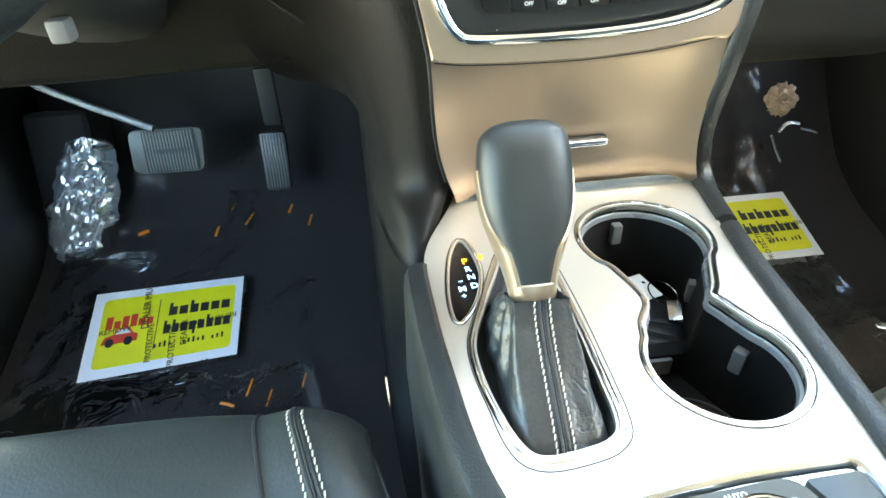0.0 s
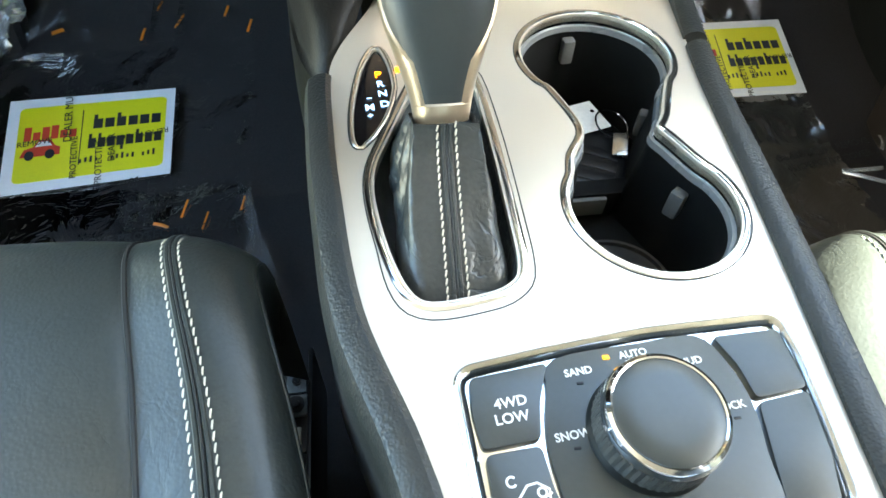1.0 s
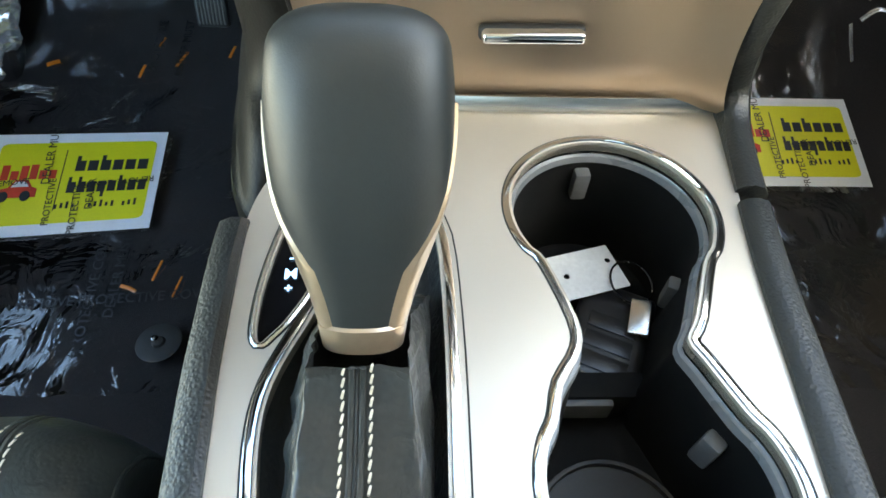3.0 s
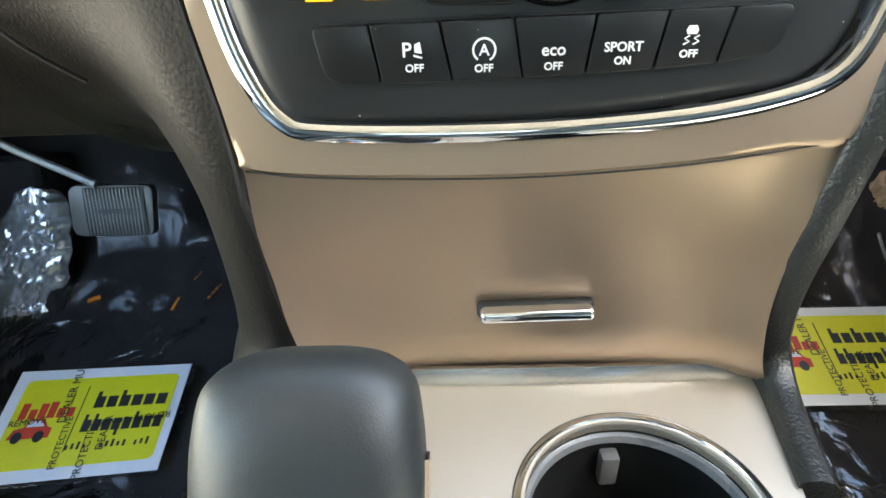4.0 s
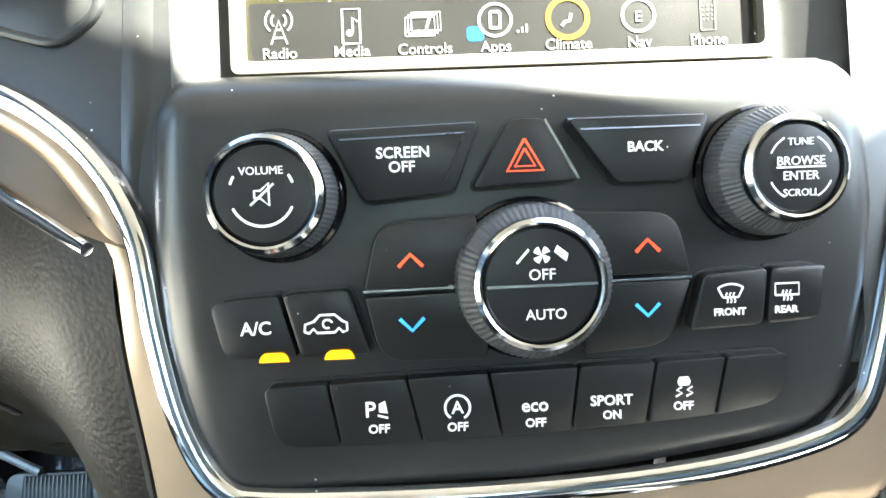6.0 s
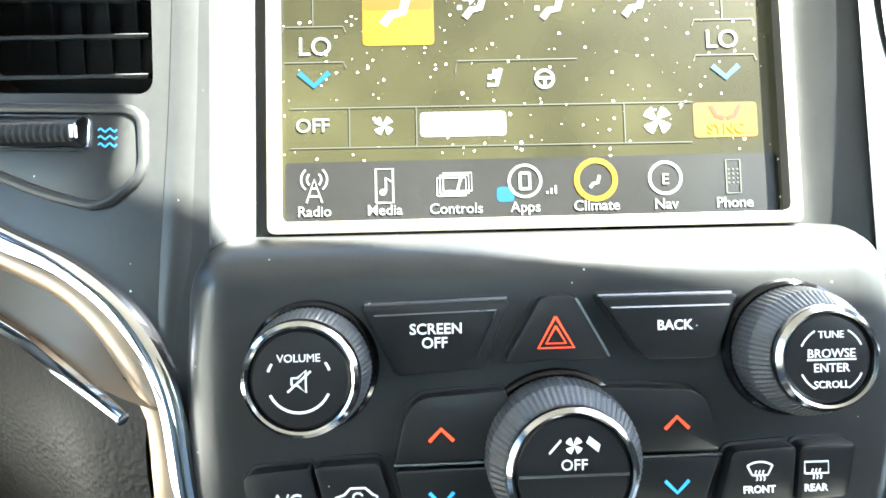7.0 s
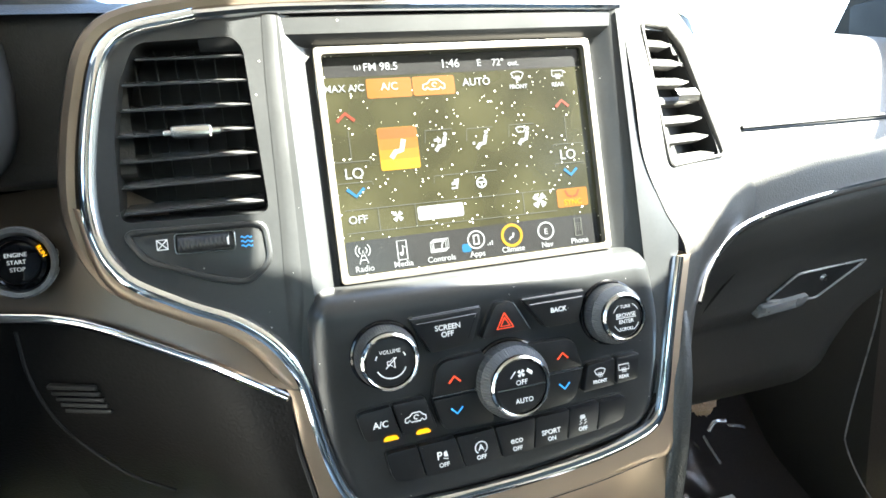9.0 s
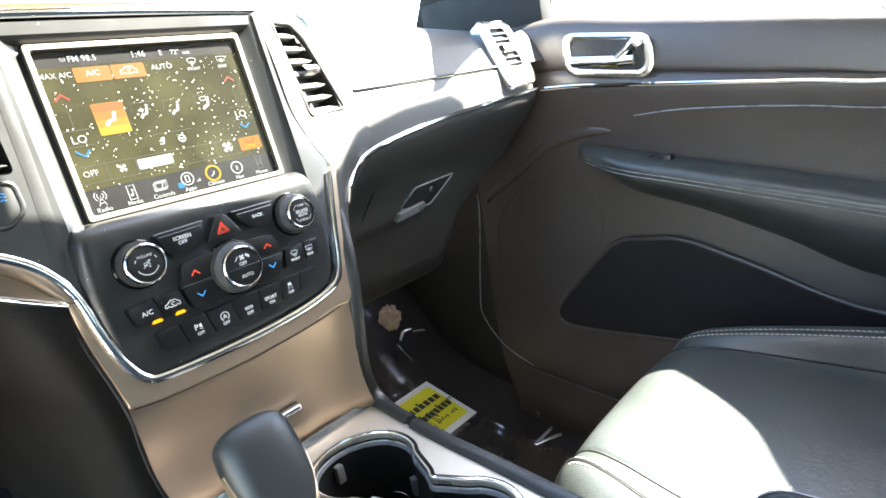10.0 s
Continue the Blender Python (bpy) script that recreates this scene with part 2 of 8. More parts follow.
SOFT = material("soft_black_plastic", (0.018, 0.019, 0.0182), 0.42, bump=0.55, bump_scale=750, kind="leather", vary=0.2)
PLASTIC = material("grained_black_plastic", (0.034, 0.032, 0.029), 0.45, bump=0.12, bump_scale=1500, vary=0.2)
BEZEL = material("satin_black_bezel", (0.018, 0.0187, 0.019), 0.33, specular=0.55, bump=0.04, bump_scale=2500, vary=0.15)
BUTTON = material("button_black", (0.0085, 0.0085, 0.009), 0.33, bump=0.05, bump_scale=2500)
dusty(BEZEL, 260, 16, 0.16, (0.55, 0.54, 0.50))
dusty(BUTTON, 300, 24, 0.14, (0.45, 0.44, 0.42))
BLACK = material("matt_black", (0.008, 0.008, 0.008), 0.6)
GLOSS = material("gloss_black", (0.005, 0.005, 0.006), 0.08, specular=0.25)
CHROME = material("chrome", (0.80, 0.81, 0.83), 0.07, 1.0, vary=0.03)
# chrome with dark reflections put into its colour
CHROME_DARK_REFLECTION = material("chrome_dark_reflection", (0.42, 0.42, 0.42), 0.13, 1.0, vary=0.04)
SATIN_CHROME = material("satin_chrome", (0.66, 0.64, 0.60), 0.25, 1.0, vary=0.04)
SILVER = material("satin_silver_paint", (0.60, 0.54, 0.455), 0.40, 0.6, vary=0.05, grain=3000, bump=0.02, bump_scale=5000, stain=12)
BEIGE = material("champagne_paint", (0.39, 0.298, 0.220), 0.42, 0.87, vary=0.05, grain=3000, bump=0.02, bump_scale=5000, stain=12)
BROWN_BAND = material("brown_satin_band", (0.20, 0.155, 0.115), 0.34, 0.7, vary=0.05, grain=3000)
SWITCH_PAINT = material("brown_switch_panel", (0.17, 0.138, 0.108), 0.38, 0.7, vary=0.06, grain=3000)
BRONZE = material("bronze_paint", (0.50, 0.38, 0.26), 0.3, 0.7, vary=0.05)
LEATHER = material("black_leather", (0.030, 0.0345, 0.0325), 0.36, bump=0.22, bump_scale=520, kind="leather", vary=0.18, stain=18, crease=0.10, crease_scale=30)
BOOT = material("boot_leather", (0.034, 0.036, 0.035), 0.32, bump=0.4, bump_scale=420, kind="leather", vary=0.2, crease=0.45, crease_scale=42)
KNOB = material("knob_leather", (0.016, 0.0195, 0.0195), 0.47, specular=0.6, bump=0.12, bump_scale=1600, vary=0.1)
THREAD = material("cream_thread", (0.62, 0.57, 0.46), 0.8, bump=0.3, bump_scale=3000)
CARPET = material("dark_carpet", (0.020, 0.0165, 0.0165), 0.95, bump=1.0, bump_scale=900, vary=0.45)
# pale tone chosen so the unseen roof bounces light into the cabin
CLOTH = material("headliner_cloth", (0.62, 0.59, 0.54), 0.95, bump=0.3, bump_scale=1200)
PILLAR = material("grey_pillar_trim", (0.013, 0.0132, 0.0132), 0.7, specular=0.2, bump=0.2, bump_scale=1200)
WHITE_INK = material("white_ink", (0.75, 0.75, 0.74), 0.5)
RUBBER = material("grey_rubber", (0.10, 0.10, 0.098), 0.6, bump=0.2, bump_scale=1500)

PRIVACY_GLASS = bpy.data.materials.new("privacy_glass")
PRIVACY_GLASS.use_nodes = True
pane = PRIVACY_GLASS.node_tree
see, shine, both = (pane.nodes.new(k) for k in ("ShaderNodeBsdfTransparent", "ShaderNodeBsdfGlossy", "ShaderNodeMixShader"))
see.inputs["Color"].default_value = (0.55, 0.57, 0.56, 1)
shine.inputs["Roughness"].default_value = 0.02
both.inputs[0].default_value = 0.06
pane.links.new(see.outputs[0], both.inputs[1])
pane.links.new(shine.outputs[0], both.inputs[2])
pane.links.new(both.outputs[0], pane.nodes["Material Output"].inputs["Surface"])


def ccw(loop):
    a = sum(loop[i - 1][0] * loop[i][1] - loop[i][0] * loop[i - 1][1] for i in range(len(loop)))
    return loop if a > 0 else loop[::-1]


def flat3(pts):
    return [(p[0], p[1], 0) for p in pts]


# ---- floor and shell of the car ----
def shell():
    prof = [(-1.4, -0.012), (-0.3, -0.012), (0.55, -0.014), (0.68, -0.012), (0.84, 0.022), (0.94, 0.055), (1.02, 0.12), (1.14, 0.30), (1.20, 0.60)]
    prof = smooth([(y, z, 0) for y, z in prof], 6)
    rows = [[(x, p.x, p.y + 0.004 * noise.noise(Vector((x * 9, p.x * 9, 0)))) for x in np.linspace(-0.78, 0.78, 40)] for p in prof]
    bm = grid(rows)
    fl = finish("floor", bm, CARPET)
    tagged(fl, "dark carpet rising to the toe board", "floor", kind="structure")
    # firewall, outer walls, roof and rear close the cabin; the roof's bowed front edge is fitted to place shade
    shade_edge_x, shade_edge_y = (-0.01, 0.05, 0.10, 0.17, 0.205, 0.33, 0.46, 0.50, 0.53, 0.555, 0.58, 0.64, 0.73, 0.76), (0.45, 0.37, 0.318, 0.262, 0.228, 0.206, 0.192, 0.192, 0.212, 0.250, 0.268, 0.276, 0.280, 0.272)
    roof = [(-0.74, -1.62), (0.70, -1.62), (0.70, 0.06), (0.76, 0.17)]
    roof += [(x, float(np.interp(x, shade_edge_x, shade_edge_y))) for x in (0.76, 0.73, 0.64, 0.58, 0.555, 0.53, 0.50, 0.46, 0.40, 0.33, 0.25, 0.205, 0.17, 0.14, 0.10, 0.075, 0.05, 0.02, -0.01, -0.40, -0.74)]
    for name, bm, mt, label, cat in (
        ("wall_front", box(-0.80, 0.80, 1.20, 1.24, -0.05, 0.86), SOFT, "dark bulkhead under the windscreen", "wall"),
        ("wall_rear", box(-0.80, 0.80, -1.62, -1.58, -0.05, 0.80), SOFT, "dark trim at the rear of the cabin", "wall"),
        ("roof_panel", plate(ccw(flat3(roof)), thick=0.04, down=(0, 0, 1), place=lambda a, b: Vector((a, b, 1.10))), CLOTH, "pale cloth headliner of the unseen roof, front edge cut to place shade", "ceiling"),
        # hidden block added to keep leaking sun off the driver's floor
        ("wall_sunblock", box(-0.11, 0.11, 0.60, 1.19, 0.0, 0.79), SOFT, "unseen black block behind the center stack, stops leaking sun", "wall"),
        # unseen wall, as high as the light from the driver's side needs
        ("wall_driver", box(-0.82, -0.78, -0.45, 0.80, -0.05, 0.335), SOFT, "unseen low black wall beside the driver seat, height set for light", "wall"),
        ("wall_driver_rear", box(-0.82, -0.78, -1.60, -0.45, -0.05, 0.84), SOFT, "black trim beside the rear seat", "wall"),
        ("wall_driver_front", box(-0.82, -0.78, 0.80, 1.22, -0.05, 0.80), SOFT, "black kick panel beside the pedals", "wall"),
        ("wall_passenger", box(0.78, 0.82, -1.60, 1.22, -0.05, 0.62), SOFT, "black outer skin of the passenger side", "wall"),
    ):
        tagged(finish(name, bm, mt), label, cat, kind="structure")
    # pillars; the front ones' rear edge is fitted to throw the shadow on the passenger pad
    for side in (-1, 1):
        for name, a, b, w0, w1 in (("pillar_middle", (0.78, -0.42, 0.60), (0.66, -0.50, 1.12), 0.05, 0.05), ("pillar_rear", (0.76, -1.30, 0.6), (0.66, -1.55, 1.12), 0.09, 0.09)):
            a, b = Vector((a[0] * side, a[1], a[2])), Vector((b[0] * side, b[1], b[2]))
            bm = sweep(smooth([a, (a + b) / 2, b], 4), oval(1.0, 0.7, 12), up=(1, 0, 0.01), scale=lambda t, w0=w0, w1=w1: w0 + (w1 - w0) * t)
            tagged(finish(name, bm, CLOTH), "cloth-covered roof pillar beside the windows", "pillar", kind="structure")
        foot = smooth([(0.565, 0.80, 0), (0.51, 0.88, 0), (0.45, 0.95, 0), (0.40, 1.015, 0), (0.355, 1.06, 0), (0.30, 1.105, 0)], 4)
        head = smooth([(0.56, 1.105, 0), (0.72, 1.01, 0), (0.82, 0.90, 0), (0.90, 0.80, 0)], 4)
        bm = plate(ccw(flat3([(p.x, p.y) for p in foot + head])), thick=0.03, down=(side, 0, 0.25), place=lambda a, b: Vector((side * (0.745 - 0.27 * (b - 0.80)), a, b)))
        tagged(finish("pillar_front", bm, PILLAR), "grey moulded trim of the windscreen pillar", "pillar", kind="structure")
    # unseen panel added to shade the passenger seat, its raked front edge sets the shadow line
    rake = smooth([(0.09, 0.70, 0), (0.02, 0.751, 0), (-0.121, 0.824, 0), (-0.22, 0.911, 0), (-0.33, 1.0, 0), (-0.42, 1.095, 0)], 5)
    outline = [(p.x, p.y) for p in rake] + [(-0.62, 1.095), (-0.62, 0.62), (0.09, 0.62)]
    bm = plate(ccw(flat3(outline)), thick=0.03, down=(1, 0, 0), place=lambda a, b: Vector((0.70, a, b)))
    tagged(finish("pillar_sunblock", bm, CLOTH), "unseen cloth-covered panel behind the front door window, shades the seat", "pillar", kind="structure")
    # unseen dark privacy glass behind the front seats, added to cut the light from there
    for name, bm in (("window_1", box(-0.805, -0.795, -1.58, -0.50, 0.84, 1.10)), ("window_2", box(0.795, 0.805, -1.58, -0.50, 0.62, 1.10)), ("window_3", box(-0.78, 0.78, -1.605, -1.595, 0.80, 1.10))):
        tagged(finish(name, bm, PRIVACY_GLASS, flat=True), "unseen dark tinted rear window glass, dims light from behind", "window", kind="structure")


shell()

gm = material("asphalt", (0.31, 0.29, 0.26), 0.9, bump=0.4, bump_scale=120, stain=0.4, grain=40, vary=0.25)
bm = bmesh.new()
bmesh.ops.create_grid(bm, x_segments=2, y_segments=2, size=400, matrix=Matrix.Translation((0, 0, -0.55)))
tagged(finish("ground", bm, gm), "pale grey paving of the car park outside", "ground", kind="structure")


# ---- centre console ----
CZ = 0.407
LEFT_EDGE = [(-0.094, 0.452), (-0.104, 0.425), (-0.124, 0.382), (-0.131, 0.350), (-0.130, 0.300), (-0.127, 0.255), (-0.118, 0.180), (-0.097, 0.115), (-0.090, 0.070), (-0.088, -0.06)]
RIGHT_EDGE = [(0.126, 0.452), (0.119, 0.425), (0.109, 0.372), (0.101, 0.318), (0.093, 0.238), (0.085, 0.170), (0.075, 0.092), (0.072, 0.050), (0.070, -0.06)]
BOOT_IN = [(-0.046, 0.352), (-0.066, 0.362), (-0.082, 0.330), (-0.096, 0.296), (-0.106, 0.269), (-0.1072, 0.245), (-0.102, 0.212), (-0.0945, 0.189), (-0.085, 0.1815), (-0.064, 0.1830), (-0.0495, 0.1872), (-0.0425, 0.197), (-0.0412, 0.226), (-0.0412, 0.300)]
PRND = [(-0.1105, 0.2905), (-0.1142, 0.287), (-0.1165, 0.295), (-0.1165, 0.315), (-0.1135, 0.340), (-0.1085, 0.363), (-0.101, 0.379), (-0.0955, 0.368), (-0.0925, 0.345), (-0.0937, 0.330), (-0.0985, 0.312), (-0.1055, 0.2975)]
CUP1, R1, CUP2, R2 = Vector((0.042, 0.361)), 0.0485, Vector((0.0365, 0.2295)), 0.0440


def cup_outline(grow=0.0):
    """The outline of the two joined cups, with a waist between them."""
    pts = [CUP1 + Vector((math.cos(radians(a)), math.sin(radians(a)))) * R1 for a in range(-42, 226, 12)]
    pts += [Vector((0.0145, 0.298)), Vector((0.0135, 0.283)), Vector((0.004, 0.268))]
    pts += [CUP2 + Vector((math.cos(radians(a)), math.sin(radians(a)))) * R2 for a in range(146, 404, 12)]
    pts += [Vector((0.0625, 0.2775)), Vector((0.0585, 0.288)), Vector((0.0655, 0.2995))]
    loop = smooth([(p.x, p.y, 0) for p in pts], 3, closed=True)
    if grow:
        out = []
        for i, p in enumerate(loop):
            t = (loop[(i + 1) % len(loop)] - loop[i - 1]).normalized()
            out.append(p + Vector((t.y, -t.x, 0)) * grow)
        loop = out
    return loop


def ring(loop, inner, outer, z_in, z_out, drop, bm=None):
    """A rounded rim round a hole: lies on the plate and rolls into the hole."""
    prof = [(outer, z_out - 0.002), (outer, z_out), ((outer * 2 + inner) / 3, z_in + 0.0012), ((outer + inner * 2) / 3, z_in + 0.0010), (inner, z_in - 0.002), (inner, z_in - drop)]
    rows = []
    n = len(loop)
    for i, p in enumerate(loop):
        t = (loop[(i + 1) % n] - loop[i - 1]).normalized()
        s = Vector((t.y, -t.x, 0))
        rows.append([Vector((p.x, p.y, 0)) + s * a + Vector((0, 0, z)) for a, z in prof])
    bm = grid(rows, close_u=True, bm=bm)
    bmesh.ops.recalc_face_normals(bm, faces=bm.faces)
    return bm


DIAL_OUT = [(-0.0818, 0.148), (-0.040, 0.1535), (0.005, 0.1583), (0.0690, 0.1594), (0.0708, 0.140), (0.067, 0.107), (0.061, 0.072), (0.0, 0.062), (-0.066, 0.064), (-0.0785, 0.075), (-0.0802, 0.110)]


def console():
    con = thing("center_console", "silver-topped center console with black padded sides between the seats", "console")
    left = smooth(flat3(LEFT_EDGE), 6)
    right = smooth(flat3(RIGHT_EDGE), 6)
    outline = ccw(left + right[::-1])
    cups = ccw(cup_outline())
    boot = ccw(smooth(flat3(BOOT_IN), 4, closed=True))
    prnd = ccw(smooth(flat3(PRND), 4, closed=True))
    dial = ccw(rounded(flat3(DIAL_OUT), 0.011, 6))
    part("top_plate", plate(outline, [cups, boot, prnd, dial], thick=0.006, place=lambda a, b: Vector((a, b, CZ))), SILVER, con, "satin silver painted plate", 30)
    # fine shadow grooves round the openings
    for loop, off in ((boot, 0.0058), (cups, 0.0048), (prnd, 0.0031)):
        n = len(loop)
        path = []
        for i, p in enumerate(loop):
            t = (loop[(i + 1) % n] - loop[i - 1]).normalized()
            d = off
            if loop is boot:
                # wider to the rear and beside the cups
                d += 0.0038 * max(min(1.0, max(0.0, (0.215 - p.y) / 0.03)), 0.6 * min(1.0, max(0.0, (p.x + 0.06) / 0.02)))
            path.append(Vector((p.x + t.y * d, p.y - t.x * d, CZ + 0.0001)))
        part("groove", sweep(path, oval(0.00038, 0.0003, 6), closed=True), BLACK, con)
    part("cup_rim", ring(cups, 0.0, 0.0045, CZ, CZ + 0.0005, 0.010), CHROME, con, "polished chrome double cup rim")
    part("shifter_rim", ring(boot, 0.0, 0.0052, CZ, CZ + 0.0005, 0.008), CHROME, con, "polished chrome shifter surround")
    part("indicator_rim", ring(prnd, 0.0, 0.0028, CZ, CZ + 0.0005, 0.006), SATIN_CHROME, con)
    bm = plate(prnd, thick=0.003, place=lambda a, b: Vector((a, b, CZ - 0.002)))
    part("indicator_lens", bm, GLOSS, con, "gloss black gear indicator window")
    # cup wells
    rows = []
    for dz, g in ((-0.008, 0.003), (-0.010, -0.0005), (-0.040, -0.003), (-0.078, -0.006), (-0.082, -0.012)):
        rows.append([Vector((p.x, p.y, CZ + dz)) for p in ccw(cup_outline(g))])
    bm = grid(rows, close_v=True)
    bm.faces.new(list(bm.verts)[-len(rows[0]):])
    bmesh.ops.recalc_face_normals(bm, faces=bm.faces)
    part("cup_well", bm, CUPBLACK, con, "matt black moulded cup wells")
    bm = lathe([(0.001, 0), (0.0345, 0), (0.0350, 0.0030), (0.0368, 0.0032), (0.0374, 0)], 40, Matrix.Translation((CUP2.x, CUP2.y, CZ - 0.080)))
    part("cup_mat", bm, RUBBER_DARK, con)
    for c, a, h in ((CUP1, 93, 0.026), (CUP2, 38, 0.030), (CUP2, 200, 0.034), (CUP1, 335, 0.045)):
        r = (R1 if c is CUP1 else R2) - 0.0045
        m = Matrix.Translation((c.x, c.y, CZ - h)) @ Matrix.Rotation(radians(a), 4, "Z")
        part("grip_pad", box(r - 0.004, r + 0.004, -0.0045, 0.0045, -0.010, 0.009, 0.002, m=m), RUBBER, con, "grey rubber cup grip")
    # liner lip; its pale grey stands in for reflected sky
    rows = [[Vector((p.x, p.y, CZ + dz)) for p in ccw(cup_outline(g))] for dz, g in ((-0.0085, 0.0006), (-0.0088, -0.0014), (-0.0125, -0.0022), (-0.0135, -0.0008))]
    part("cup_lip", sealed(grid(rows, close_v=True)), SATIN_GREY, con, "liner lip, pale grey for the sky it reflects", 40)
    # shelf step between the two cups
    part("cup_divider", box(0.010, 0.062, 0.2895, 0.304, CZ - 0.085, CZ - 0.058, 0.003), CUPBLACK, con)
    part("grip_pad", box(0.017, 0.044, 0.2860, 0.2900, CZ - 0.075, CZ - 0.060, 0.0015), RUBBER, con, "grey rubber cup grip")
    # side trims
    for side, edge in ((-1, LEFT_EDGE), (1, RIGHT_EDGE)):
        join = 0.356 if side < 0 else 0.373
        line = smooth([(x, y, 0) for x, y in edge], 6)
        rear = [p for p in line if p.y <= join - 0.001]
        if side > 0:
            sec = [(-0.002, -0.02), (-0.002, 0.0025), (0.001, 0.0052), (0.006, 0.0064), (0.011, 0.0052), (0.0145, 0.001), (0.016, -0.006), (0.016, -0.03)]
        else:
            sec = [(-0.002, -0.02), (-0.002, 0.0022), (0.001, 0.0040), (0.006, 0.0036), (0.0120, 0.0002), (0.0150, -0.007), (0.0165, -0.020), (0.017, -0.04)]
        rows = []
        n = len(rear)
        for i, p in enumerate(rear):
            t = (rear[min(i + 1, n - 1)] - rear[max(i - 1, 0)]).normalized()
            s = Vector((t.y, -t.x, 0))
            if s.x * side < 0:
                s = -s
            rows.append([p + s * a + Vector((0, 0, CZ + z)) for a, z in sec])
        part("side_trim", sealed(grid(rows)), SOFT, con, "black grained padded edge trim")
        # body side down to the floor
        rows = []
        for i, p in enumerate(line):
            t = (line[min(i + 1, len(line) - 1)] - line[max(i - 1, 0)]).normalized()
            s = Vector((t.y, -t.x, 0))
            if s.x * side < 0:
                s = -s
            reach = 0.0155 if side < 0 else 0.014
            rows.append([p + s * (reach + 0.001) + Vector((0, 0, CZ - 0.036)), p + s * (reach + 0.004) + Vector((0, 0, CZ - 0.10)), p + s * (reach + 0.001) + Vector((0, 0, 0.2)), p + s * reach + Vector((0, 0, -0.01))])
        part("side_panel", sealed(grid(rows)), PLASTIC, con, "black plastic console side")
    return con


def sealed(bm):
    bmesh.ops.recalc_face_normals(bm, faces=bm.faces)
    return bm


SATIN_GREY = material("satin_grey_plastic", (0.16, 0.165, 0.17), 0.28)
CUPBLACK = material("cup_black", (0.0055, 0.0055, 0.0053), 0.75, specular=0.15, bump=0.15, bump_scale=1800)
RUBBER_DARK = material("dark_rubber", (0.028, 0.027, 0.026), 0.6, bump=0.15, bump_scale=1500)
CONSOLE = console()


# ---- gear shifter ----
sh_lines = []


def shifter():
    sh = thing("gear_shifter", "black leather gear shifter with a bronze collar and stitched boot", "gear shifter")
    # knob: rounded sections stacked along the leaning lever (distance, half width, half depth, corner power)
    ax, dep, foot = Vector((0.042, 0.545, 0.838)).normalized(), Vector((0, -0.838, 0.545)).normalized(), Vector((-0.0705, 0.2750, 0.4370))
    secs = smooth([(0.0, 0.0134, 0.0112), (0.0152, 0.0170, 0.0136), (0.0304, 0.0220, 0.0160), (0.0457, 0.0266, 0.0180), (0.061, 0.0284, 0.0196), (0.076, 0.0286, 0.0207), (0.087, 0.0276, 0.0206), (0.095, 0.0258, 0.0182), (0.1005, 0.0200, 0.0138), (0.1030, 0.0110, 0.0075), (0.1035, 0.0002, 0.0002)], 3)

    def around(q, a, grow=0.0):
        ca, sa = math.cos(a), math.sin(a)
        k = 2 / (2.4 + 0.5 * min(1.0, q.x / 0.05))
        return foot + ax * q.x + Vector((-0.0028 * q.x / 0.1 + (q.y + grow) * math.copysign(abs(ca) ** k, ca), 0, 0)) + dep * (q.z + grow) * math.copysign(abs(sa) ** k, sa)
    rows = [[around(q, 2 * math.pi * k / 44) for k in range(44)] for q in secs]
    part("knob", sealed(grid(rows, close_v=True)), KNOB, sh, "smooth black leather knob", 60)
    for side in (0, math.pi):
        rows = []
        for q in [q for q in secs if q.x < 0.080]:
            th = radians(np.interp(q.x, (0, 0.026, 0.033, 0.040, 0.055, 0.080), (62, 57, 40, 28, 13, 3)))
            edge = [around(q, side + th * t, 0.0009 if abs(t) < 0.99 else -0.0004) for t in np.linspace(-1, 1, 11)]
            rows.append(edge)
        part("cheek", sealed(grid(rows)), BRONZE, sh, "bronze painted side trim", 40)
    rows = [[around(q, 2 * math.pi * k / 44) for k in range(44)] for q in (Vector((-0.004, 0.0128, 0.0108)), Vector((-0.004, 0.0140, 0.0120)), Vector((0.0045, 0.0154, 0.0132)), Vector((0.0055, 0.0144, 0.0122)))]
    part("collar", sealed(grid(rows, close_v=True)), BRONZE, sh, "bronze collar under the knob", 30)
    # boot: creased leather from the opening up to the collar
    rows = []
    low = ccw(smooth(flat3(BOOT_IN), 4, closed=True))
    n = len(low)
    for k in range(22):
        t = k / 21
        row = []
        for p in low:
            top = Vector((-0.0705, 0.2700, 0))
            d = Vector((p.x, p.y, 0)) - Vector((-0.0725, 0.255, 0))
            neck = top + Vector((math.copysign(min(abs(d.x), 0.02), d.x) * 0.80, max(-0.0145, min(0.0145, d.y * 0.25)), 0))
            base = Vector((-0.0725, 0.255, 0)) + Vector((max(-0.0262, min(0.0262, d.x * 0.97)), min(d.y * 0.965, 0.060), 0))
            e = (1 - t) ** 1.5
            q = base * e + neck * (1 - e)
            a = math.atan2(d.y, d.x)
            fold = 0.0026 * math.sin(7 * a + 5 * t) * math.sin(math.pi * t) + 0.0030 * noise.noise(Vector((d.x * 75, d.y * 75, t * 9)))
            out = d.normalized() * fold * (1 - t * 0.5)
            tip = -(q.y - 0.2700) * 0.55 * t ** 3
            row.append(q + out + Vector((0, 0, tip + CZ - 0.010 + 0.0415 * t ** 0.75 + 0.0015 * noise.noise(Vector((d.x * 90, d.y * 90, 3 + t * 5))))))
        rows.append(row)
